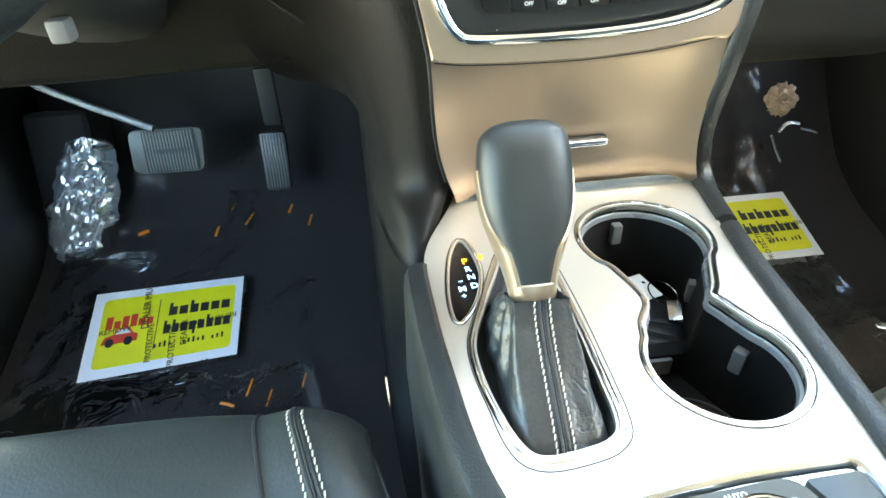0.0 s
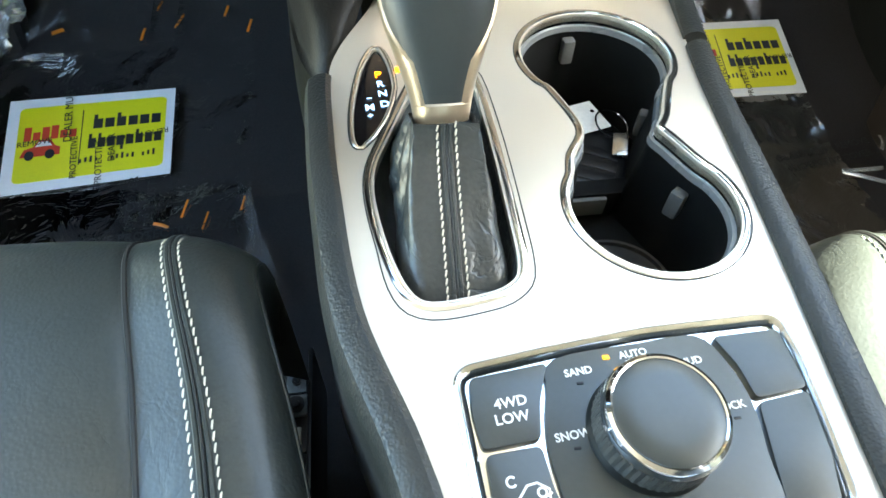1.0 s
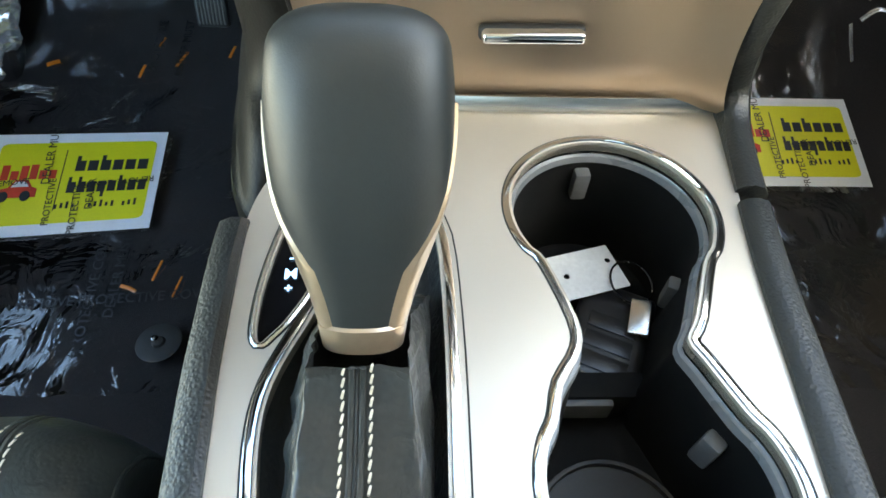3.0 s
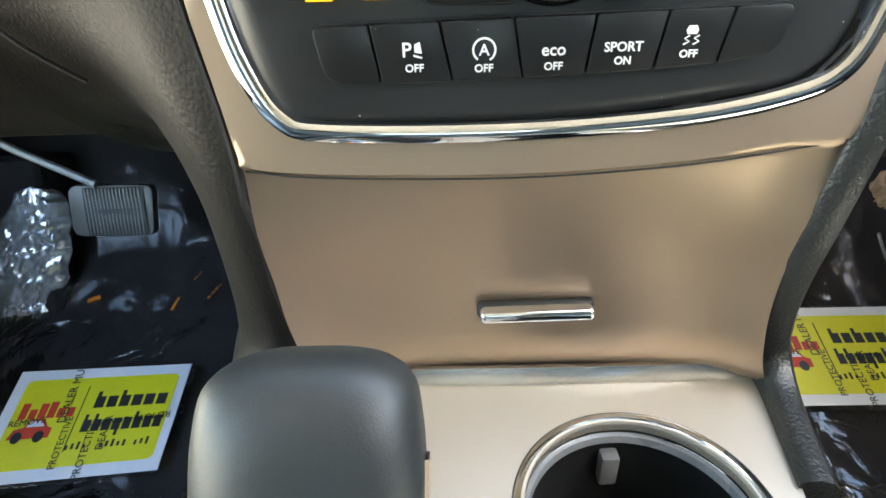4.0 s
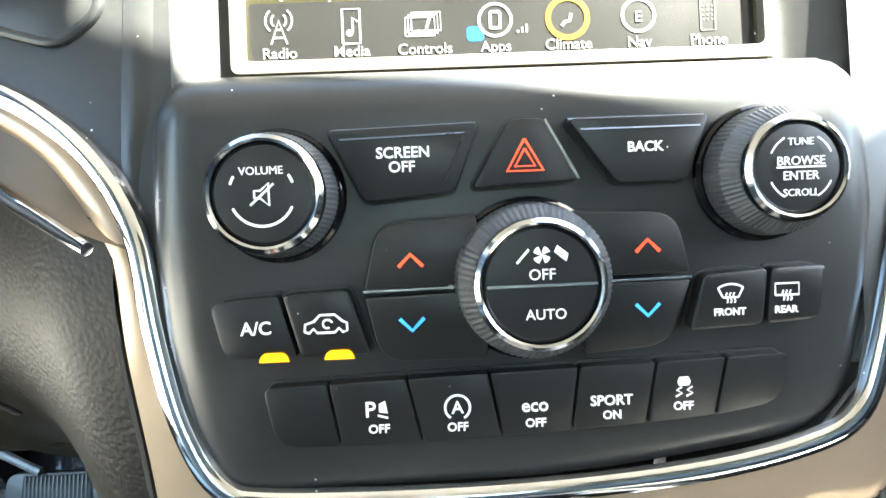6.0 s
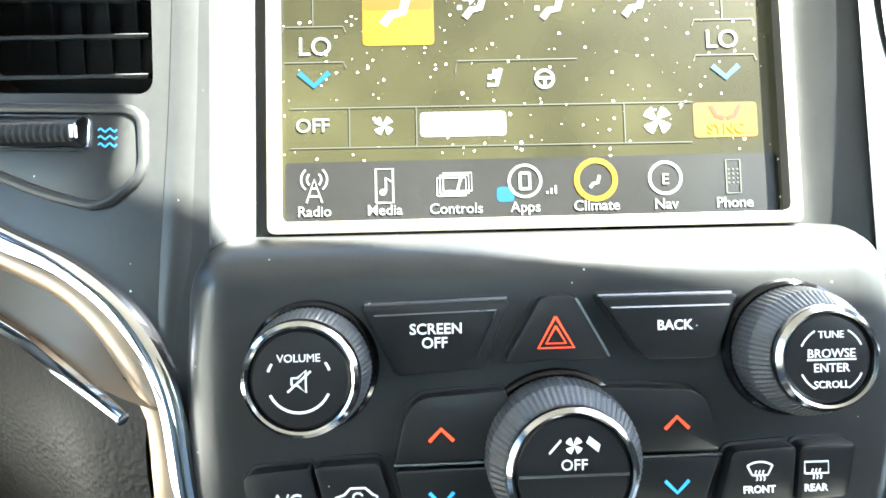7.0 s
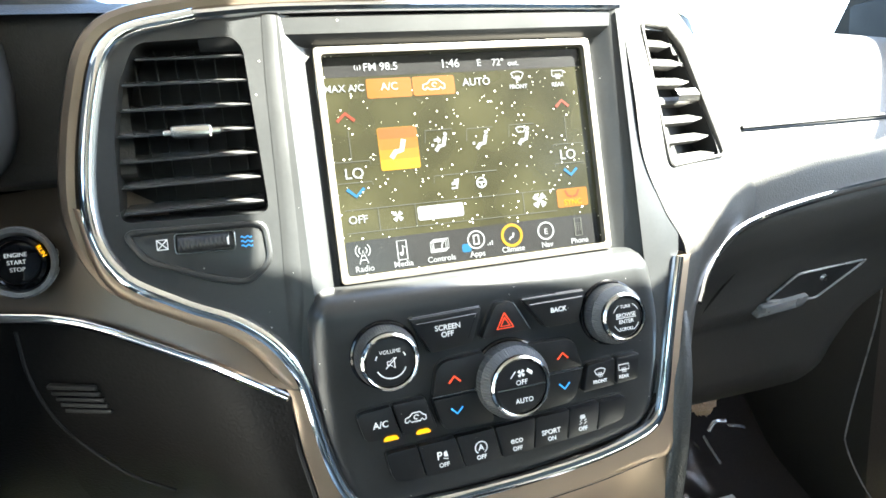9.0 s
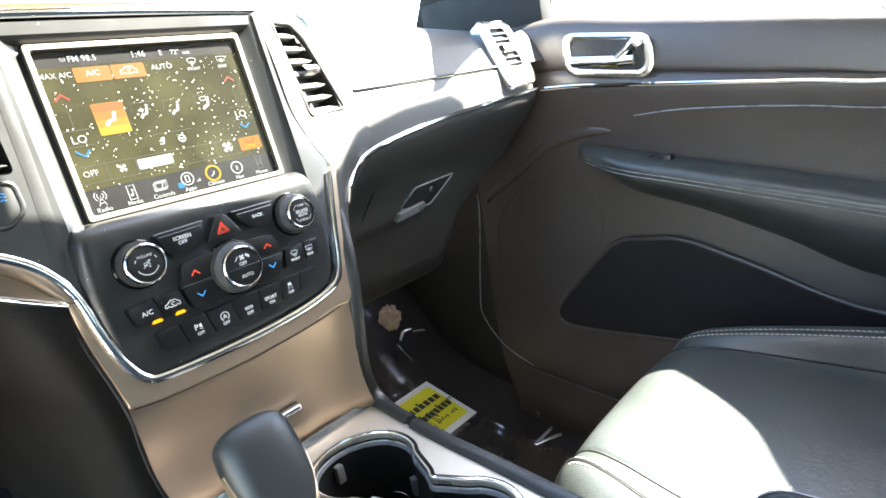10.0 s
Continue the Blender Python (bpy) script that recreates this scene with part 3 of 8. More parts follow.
    # dark leather gusset between the boot and its rim
    gusset = [[Vector((-0.0725 + (p.x + 0.0725) * k, 0.262 + (p.y - 0.262) * k, CZ + z + 0.002 * noise.noise(Vector((p.x * 70, p.y * 70, k * 5))))) for p in low] for k, z in ((1.0, -0.005), (0.93, -0.012), (0.82, -0.020), (0.6, -0.022), (0.3, -0.022))]
    part("gusset", sealed(grid(gusset, close_v=True)), BOOT, sh, "folded black leather gusset", 80)
    part("boot", sealed(grid(rows, close_v=True)), BOOT, sh, "creased black leather boot", 80)

    def back_line(dx):
        """The line down the back of the boot, dx beside its middle."""
        pts = []
        for k, row in enumerate(rows):
            x = -0.0722 + 0.0017 * k / 21 + dx * (1.15 - 0.15 * k / 21)
            best = None
            for a, b in zip(row, row[1:] + row[:1]):
                if (a.x - x) * (b.x - x) <= 0 and a.x != b.x:
                    c = a.lerp(b, (x - a.x) / (b.x - a.x))
                    if best is None or c.y < best.y:
                        best = c
            if best:
                pts.append(best + Vector((0, -0.0003, 0.0005)))
        return pts
    sh_lines.extend(back_line(dx) for dx in (-0.0044, 0.0044, 0.0))
    return sh


SHIFTER = shifter()


# ---- gear letters and boot seam ----
ORANGE_GLOW = glowing("orange_backlight", (1.0, 0.28, 0.01), 0.35, (0.02, 0.015, 0.01))
BLUE_GLOW = glowing("blue_backlight", (0.30, 0.55, 1.0), 0.22, (0.02, 0.015, 0.01))
AMBER_GLOW = glowing("amber_indicator", (1.0, 0.44, 0.0), 0.11, (0.02, 0.015, 0.01))


def gear_letters():
    m0 = basis((0, 0, CZ - 0.0014), (1, 0.06, 0), (-0.10, 1, 0))
    for body, x, y, mt, size in (("P", -0.1005, 0.3530, ORANGE_GLOW, 0.0085), ("R", -0.0995, 0.3435, BLUE_GLOW, 0.0078), ("N", -0.0985, 0.3340, BLUE_GLOW, 0.0078), ("D", -0.0978, 0.3240, BLUE_GLOW, 0.0078), ("M", -0.1068, 0.3215, BLUE_GLOW, 0.0078)):
        m = Matrix.Translation((x, y, CZ - 0.0014)) @ m0.to_3x3().to_4x4()
        letters("gear_letter", body, size, mt, CONSOLE, m, bold=0.0001, label="backlit gear letter")
    for lines, y in (([[(-0.0016, 0), (0.0016, 0)]], 0.3300), ([[(-0.0016, 0), (0.0016, 0)], [(0, -0.0016), (0, 0.0016)]], 0.3140)):
        m = Matrix.Translation((-0.1068, y, CZ - 0.0015)) @ m0.to_3x3().to_4x4()
        part("gear_mark", strokes(lines, 0.0009, m, 0.0003), BLUE_GLOW, CONSOLE)
    # amber light strip on the rim beside the window
    part("gear_lamp", box(-0.0895, -0.0870, 0.352, 0.358, CZ - 0.001, CZ + 0.0005, 0.0005), ORANGE_GLOW, CONSOLE)


gear_letters()


def stitch_row(path, normal, size, gap, parent, name="stitch", width=0.0011):
    """Thread stitches laid along a line, one mesh."""
    bm = bmesh.new()
    path = [Vector(p) for p in path]
    acc = 0.0
    out = []
    for a, b in zip(path, path[1:]):
        d = (b - a).length
        t = 0.0
        while acc + (d - t) >= gap:
            t += gap - acc
            acc = 0.0
            out.append((a.lerp(b, t / d), (b - a).normalized()))
        acc += d - t
    for p, t in out:
        nn = Vector(normal)
        s = t.cross(nn).normalized()
        t = (t + s * 0.22).normalized()
        s = t.cross(nn).normalized()
        u = s.cross(t).normalized()
        q = [p + t * size / 2 * a + s * width / 2 * b + u * c for a, b, c in ((-1, -0.6, 0), (-1, 0.6, 0), (1, 0.6, 0), (1, -0.6, 0), (-0.6, -1, width * 0.6), (-0.6, 1, width * 0.6), (0.6, 1, width * 0.6), (0.6, -1, width * 0.6))]
        v = [bm.verts.new(c) for c in q]
        for f in ((4, 5, 6, 7), (0, 1, 5, 4), (1, 2, 6, 5), (2, 3, 7, 6), (3, 0, 4, 7)):
            bm.faces.new([v[k] for k in f])
    return part(name, sealed(bm), THREAD, parent, "cream thread stitching")

# ---- centre stack ----
def face_y(z):
    return 0.4245 + 0.17 * (z - 0.55)


CHROME_LINE = [(-0.150, 0.833), (-0.190, 0.822), (-0.205, 0.790), (-0.213, 0.735), (-0.203, 0.702), (-0.175, 0.682), (-0.148, 0.668), (-0.130, 0.652), (-0.118, 0.630), (-0.112, 0.598), (-0.105, 0.571), (-0.094, 0.5525), (-0.076, 0.5475), (-0.010, 0.5465), (0.049, 0.550), (0.087, 0.557), (0.104, 0.566), (0.112, 0.585), (0.118, 0.610), (0.126, 0.640), (0.134, 0.668)]
BAND_LINE = [(-0.222, 0.738), (-0.2105, 0.6950), (-0.1795, 0.6730), (-0.1540, 0.6592), (-0.1390, 0.6435), (-0.1270, 0.620), (-0.1225, 0.590), (-0.1168, 0.560), (-0.1130, 0.5390), (-0.1095, 0.5335), (-0.080, 0.5305), (-0.010, 0.529), (0.050, 0.532), (0.090, 0.537), (0.1135, 0.5405), (0.123, 0.580), (0.130, 0.610), (0.138, 0.640), (0.146, 0.668)]


def on_face(x, z, d=0.0):
    return Vector((x, face_y(z) - d, z))


PANEL = basis((0, 0.4225, 0.571), (1, 0.012, 0), (0, 0.09, 1))


def on_panel(x, z, d=0.0):
    return PANEL @ Vector((x, z - 0.571, d))


def panel_pose(x, z, d=0.0):
    return PANEL @ Matrix.Translation((x, z - 0.571, d))


VENT_HOLE = [(-0.191, 0.800), (-0.181, 0.8195), (-0.132, 0.8215), (-0.127, 0.815), (-0.124, 0.7245), (-0.199, 0.7265), (-0.197, 0.770)]


def stack():
    st = thing("center_stack", "satin black center stack with chrome outline and champagne surround", "dashboard panel")
    line = smooth([on_face(x, z, 0.0035) for x, z in CHROME_LINE], 6)
    part("chrome_outline", sweep(line, oval(0.0038, 0.0034, 10), up=(0, -1, 0.17)), CHROME, st, "polished chrome outline")
    top = smooth([on_face(0.112, 0.8345, 0.001), on_face(0.0, 0.8365, 0.001), on_face(-0.10, 0.8365, 0.0015), on_face(-0.150, 0.833, 0.0035)], 6)
    part("chrome_outline", sweep(top, oval(0.0030, 0.0026, 8), up=(0, -1, 0.17)), CHROME, st, "polished chrome top edge")
    # satin band outside the chrome round the vent
    arc_line = smooth([on_face(x, z, 0.001) for x, z in ((0.112, 0.8405), (0.05, 0.8430), (-0.03, 0.8438), (-0.10, 0.843), (-0.150, 0.840), (-0.196, 0.828), (-0.213, 0.793), (-0.2215, 0.735), (-0.2105, 0.697), (-0.185, 0.678))], 6)
    part("outer_band", sweep(arc_line, oval(0.0052, 0.0040, 8), up=(0, -1, 0.17), scale=lambda t: max(0.1, min(1, 0.45 + t * 1.3, (1 - t) * 4))), BROWN_BAND, st, "brown satin band round the vent")
    # champagne band between chrome and edges
    inner = smooth([(x, z, 0) for x, z in CHROME_LINE[3:]], 6)
    outer = smooth([(x, z, 0) for x, z in BAND_LINE], 6)
    rows = []
    for i, b in enumerate(outer):
        a = inner[min(i, len(inner) - 1)]
        pa, pb = on_face(a.x, a.y, 0.0015), on_face(b.x, b.y, 0.0013)
        # rounder where it sweeps up beside the vent
        round_up = 0.0042 * min(1.0, max(0.0, (b.y - 0.585) / 0.06)) * (b.x < 0)
        rows.append([pa.lerp(pb, k) + Vector((0, -0.0002 - round_up * (1 - (2 * k - 0.9) ** 2), 0)) for k in (0.0, 0.14, 0.3, 0.5, 0.7, 0.86, 0.95)] + [pb + Vector((0, 0.0008 + round_up * 0.6, 0)), pb + Vector((0, 0.014, 0))])
    part("surround", sealed(grid(rows)), BEIGE, st, "champagne painted surround", 45)
    vent = ccw(rounded([(x, z, 0) for x, z in VENT_HOLE], 0.006))
    left = ccw([(p.x, p.y) for p in smooth([(x, z, 0) for x, z in [(-0.150, 0.833)] + CHROME_LINE[1:10]], 4)] + [(-0.106, 0.600), (-0.106, 0.833)])
    part("left_face", plate(left, [vent], thick=0.012, down=(0, 1, 0.17), place=lambda a, b: on_face(a, b, 0.002)), BEZEL, st)
    for side in (-1, 1):
        rows = []
        for z, w, a, k in ((0.833, 0.109, 0.0895, 1.0), (0.80, 0.1110, 0.0895, 1.0), (0.76, 0.1120, 0.0895, 1.0), (0.72, 0.1130, 0.0895, 1.0), (0.69, 0.1145, 0.0895, 1.0), (0.670, 0.1155, 0.0910, 1.0), (0.650, 0.1160, 0.100, 0.9), (0.625, 0.1145, 0.104, 0.75), (0.60, 0.1115, 0.102, 0.5), (0.58, 0.1055, 0.098, 0.2)):
            rows.append([on_face(side * (a + (w + 0.006 - a) * u), z, d * (k if d > 0 else 1)) for u, d in ((0.0, -0.0075), (0.14, -0.0066), (0.32, -0.0036), (0.52, 0.0002), (0.70, 0.0020), (0.86, 0.0026), (1.0, 0.0023))])
        part("screen_cheek", sealed(sheet(rows, 4, 4)), BEZEL, st, "satin black bevel beside the screen", 60)
    bm = sealed(grid([[on_face(x, z, d) for x in np.linspace(-0.15, 0.116, 12)] for z, d in ((0.8150, -0.0075), (0.8165, -0.004), (0.822, 0.0005), (0.831, 0.0012), (0.8345, -0.004))]))
    part("top_strip", bm, BEZEL, st)
    # right face beside the controls
    rows = []
    for z in np.linspace(0.832, 0.560, 18):
        edge = np.interp(z, (0.556, 0.566, 0.585, 0.61, 0.64, 0.67, 0.70, 0.74, 0.84), (0.087, 0.104, 0.112, 0.118, 0.126, 0.136, 0.140, 0.132, 0.120))
        r = min(0.108, edge - 0.004)
        rows.append([on_face(r, z, 0.0035), on_face(r + (edge - r) * 0.5, z, 0.0035), on_face(edge, z, 0.0015)])
    part("right_face", sealed(grid(rows)), BEZEL, st, "", 60)
    # control panel: a rounded pillow whose brow rolls back to the screen frame
    rows = []
    for v in list(np.linspace(0, 0.10, 7)) + list(np.linspace(0.16, 0.80, 7)) + list(np.linspace(0.84, 1.0, 13)):
        row = []
        for u in [math.sin(a) for a in np.linspace(-math.pi / 2, math.pi / 2, 41)]:
            z = 0.549 + (0.6795 - 0.549) * v
            x = u * float(np.interp(z, (0.549, 0.5525, 0.558, 0.571, 0.598, 0.63, 0.66, 0.68), (0.090, 0.0955, 0.0995, 0.1045, 0.1105, 0.1135, 0.1125, 0.1105) if u < 0 else (0.087, 0.0955, 0.1015, 0.1065, 0.1125, 0.1155, 0.1125, 0.1105)))
            z += 0.0095 * max(0.0, x / 0.085) ** 1.5 * (1 - v)
            a = max(0.0, 1 - (1 - abs(u)) * 0.11 / 0.013)
            b = max(0.0, 1 - v * 0.13 / 0.007, 1 - (1 - v) * 0.13 / 0.0165)
            q = min(1.0, math.hypot(a, b))
            row.append(on_panel(x, z, -0.0015 - (0.0036 + 0.0145 * v ** 1.3) * (1 - math.sqrt(1 - q * q))))
        rows.append(row)
    part("control_panel", sealed(grid(rows)), BEZEL, st, "rounded satin black control panel", 70)
    # storage door below
    ctrl = []
    for z, y, xl, xr in ((0.5275, 0.4270, -0.1135, 0.1125), (0.522, 0.4270, -0.1130, 0.1120), (0.500, 0.4305, -0.1120, 0.109), (0.475, 0.434, -0.1105, 0.1075), (0.455, 0.4345, -0.108, 0.1065), (0.437, 0.434, -0.103, 0.108), (0.424, 0.4365, -0.0985, 0.112), (0.410, 0.4445, -0.095, 0.120)):
        row = []
        for k in range(13):
            s = k / 12 * 2 - 1
            x = xl + (xr - xl) * k / 12
            row.append((x, y - (0.0085 + 0.0060 * max(0.0, 0.48 - z) / 0.07) * abs(s) ** 5 * (1 if z < 0.52 else 0.2), z + (0.0028 * s + 0.0090 * s * s) * max(0, (z - 0.44) / 0.0875)))
        ctrl.append(row)
    # black strip along the edge stands in for the gap's shade
    edge = smooth([on_face(x, z, -0.0012) for x, z in ((-0.1290, 0.6215), (-0.1245, 0.590), (-0.1186, 0.560), (-0.1150, 0.537), (-0.1140, 0.520))], 6) + [Vector((-0.1132, 0.4268, 0.500)), Vector((-0.1120, 0.4275, 0.475)), Vector((-0.1085, 0.4285, 0.452)), Vector((-0.1040, 0.4290, 0.432))]
    part("shadow_gap", sweep(edge, oval(0.0014, 0.0020, 6), up=(0, -1, 0.1)), BLACK, st, "black strip for the shaded gap beside the surround")
    seam = smooth([on_face(x, z, 0.0009) for x, z in ((-0.1105, 0.5330), (-0.080, 0.5298), (-0.010, 0.5283), (0.050, 0.5313), (0.090, 0.5363), (0.1120, 0.5398))], 6)
    part("seam", sweep(seam, oval(0.00042, 0.00042, 6), up=(0, -1, 0.1)), BLACK, st)
    door = part("storage_door", sealed(sheet(ctrl, 5, 4)), BEIGE, st, "champagne painted dished storage door", 60)
    h = basis((0.004, 0.4275, 0.4585), (1, 0.03, 0), (0, 0.1, 1))
    bm = box(-0.0255, 0.0255, -0.0034, 0.0026, -0.004, 0.0046, 0.0028, 5)
    bm.transform(h)
    part("handle", bm, CHROME, door, "small chrome pull")
    bm = box(-0.0266, 0.0266, -0.0044, 0.0034, -0.0075, -0.0016, 0.0030, 4)
    bm.transform(h)
    part("handle_recess", bm, BLACK, door)
    lip = smooth([(x, 0.4395 + 0.0014 * (x / 0.11) ** 2, 0.4118) for x in np.linspace(-0.094, 0.117, 9)], 3)
    bm = sweep(lip, [(-0.0040, -0.0052), (-0.0046, -0.0026), (-0.0036, 0.0006), (-0.0012, 0.0028), (0.0016, 0.0036), (0.0036, 0.0030), (0.0044, -0.0010), (0.0044, -0.0052)], up=(0, 0.25, 1))
    part("chrome_lip", bm, SATIN_CHROME, st, "chrome lip at the console")
    return st


stack()

# ---- drawn symbols, each about one unit wide ----
CAR_SIDE = [[(-1.0, -0.25), (-0.95, 0.10), (-0.55, 0.22), (-0.25, 0.52), (0.45, 0.52), (0.80, 0.20), (1.0, 0.12), (1.0, -0.25), (0.80, -0.32), (0.62, -0.12), (0.42, -0.32), (-0.40, -0.32), (-0.58, -0.12), (-0.78, -0.32), (-1.0, -0.25)]]
LOOP_ARROW = [arc(0.08, 0.10, 0.22, 60, 300, 10), [(0.18, 0.34), (0.36, 0.16)]]
WAVES = [[(x + 0.10 * math.sin(k * 1.3), -0.75 + 0.2 * k) for k in range(6)] for x in (-0.35, 0.0, 0.35)]
FRONT_GLASS = [[(-0.62, -0.30), (-1.0, 0.45)] + arc(0, -1.05, 1.8, 123, 57, 10) + [(1.0, 0.45), (0.62, -0.30), (-0.62, -0.30)]]
REAR_GLASS = [[(-0.95, -0.30), (-0.95, 0.62), (0.95, 0.62), (0.95, -0.30), (-0.95, -0.30)]]
SEAT_BEND = [[(0.45, 0.70), (0.20, -0.20), (-0.35, -0.30), (-0.75, -0.80)]]


def scaled(lines, k, dx=0.0, dy=0.0):
    return [[(p[0] * k + dx, p[1] * k + dy) for p in line] for line in lines]


def fan_petals(k, dx=0.0, dy=0.0):
    out = []
    for q in range(4):
        a = 90 * q + 20
        pts = [(0, 0)] + arc(0, 0, 1.0, a, a + 52, 5) + [(0.35 * math.cos(radians(a + 70)), 0.35 * math.sin(radians(a + 70)))]
        out.append(pts)
    return scaled(out, k, dx, dy)


# ---- controls under the screen ----
# legend inks with a faint glow added so they stay bright
RED_GLOW_INK = glowing("red_legend", (1.0, 0.08, 0.01), 0.045, (0.7, 0.06, 0.03))
BLUE_GLOW_INK = glowing("blue_legend", (0.05, 0.40, 1.0), 0.03, (0.05, 0.30, 0.75))
LEGEND = glowing("white_legend", (0.9, 0.95, 1.0), 0.012, (0.62, 0.62, 0.62))


def corners(pts, radii, n=5):
    """A closed polygon with a radius of its own at each corner."""
    out, m = [], len(pts)
    for i in range(m):
        p = Vector((pts[i][0], pts[i][1], 0))
        a, b = Vector((*pts[i - 1], 0)) - p, Vector((*pts[(i + 1) % m], 0)) - p
        k = min(radii[i], a.length * 0.49, b.length * 0.49)
        s, e = p + a.normalized() * k, p + b.normalized() * k
        out += [s * (1 - t) ** 2 + p * 2 * t * (1 - t) + e * t * t for t in (j / n for j in range(n + 1))]
    return out


def key(pts, parent, name="button", lift=0.0042, label="", radii=None, bevel=0.0012):
    loop = ccw(corners(pts, radii or [0.0022] * len(pts)))
    bm = plate(loop, thick=0.006, down=(0, 1, -0.09), place=lambda a, b: on_panel(a, b, lift), bevel=bevel)
    made = part(name, bm, BUTTON, parent, label, 40)
    # dark gap round the key
    n = len(loop)
    grown = []
    for i, p in enumerate(loop):
        t = (loop[(i + 1) % n] - loop[i - 1]).normalized()
        grown.append(p + Vector((t.y, -t.x, 0)) * 0.0010)
    part("gap", plate(grown, thick=0.002, down=(0, 1, -0.09), place=lambda a, b: on_panel(a, b, -0.0008)), BLACK, made, flat=True)
    return made


def facet(quad, lifts, parent):
    """A slanted facet along a key's edge: two points at the rim, two on the key's face."""
    bm = bmesh.new()
    front = [bm.verts.new(on_panel(x, z, d)) for (x, z), d in zip(quad, lifts)]
    back = [bm.verts.new(on_panel(x, z, -0.001)) for x, z in quad]
    bm.faces.new(front)
    bm.faces.new(back[::-1])
    for k in range(4):
        bm.faces.new((front[k - 1], front[k], back[k], back[k - 1]))
    part("facet", sealed(bm), BUTTON_EDGE_LIT, parent, "slanted edge in a paler black, as if lit", flat=True)


# paler copy of the button black, the facets' highlight painted in
BUTTON_EDGE_LIT = material("button_edge_lit", (0.030, 0.031, 0.032), 0.28, specular=0.7)


def knob(x, z, height, r_face, r_ring, r_base, name, parent):
    m = panel_pose(x, z, -0.001)
    kb = part(name, lathe([(r_base + 0.0018, 0.0), (r_base + 0.0014, 0.0016), (r_base + 0.0004, 0.0022), (r_base, 0.002)], 48, m), GLOSS, parent, "round knurled control knob")
    n = 150
    rows = []
    for k in range(n):
        a = 2 * math.pi * k / n
        d = 0.00032 * (k % 2)
        rows.append([m @ Vector(((r - d) * math.cos(a), (r - d) * math.sin(a), h)) for r, h in ((r_base - 0.0003, 0.002), (r_base, 0.004), (r_base - 0.0008, height * 0.55), (r_ring + 0.0002, height - 0.0035))])
    part("knurled_side", sealed(grid(rows, close_u=True)), KNURL, kb, "fine knurled black grip", 20)
    part("ring", lathe([(r_ring - 0.0002, height - 0.005), (r_ring + 0.0004, height - 0.0030), (r_ring, height - 0.0010), (r_ring - 0.0012, height), (r_face + 0.0003, height - 0.0004), (r_face, height - 0.002)], 56, m), CHROME_DARK_REFLECTION, kb, "polished chrome ring")
    part("cap", lathe([(0.0, height - 0.0008), (r_face * 0.7, height - 0.0009), (r_face - 0.0008, height - 0.0012), (r_face + 0.0001, height - 0.0022)], 48, m), BUTTON, kb)
    return kb, lambda dx=0.0, dz=0.0: panel_pose(x + dx, z + dz, height - 0.0018)


KNURL = material("knurled_black", (0.045, 0.047, 0.049), 0.30, bump=0.5, bump_scale=2200)


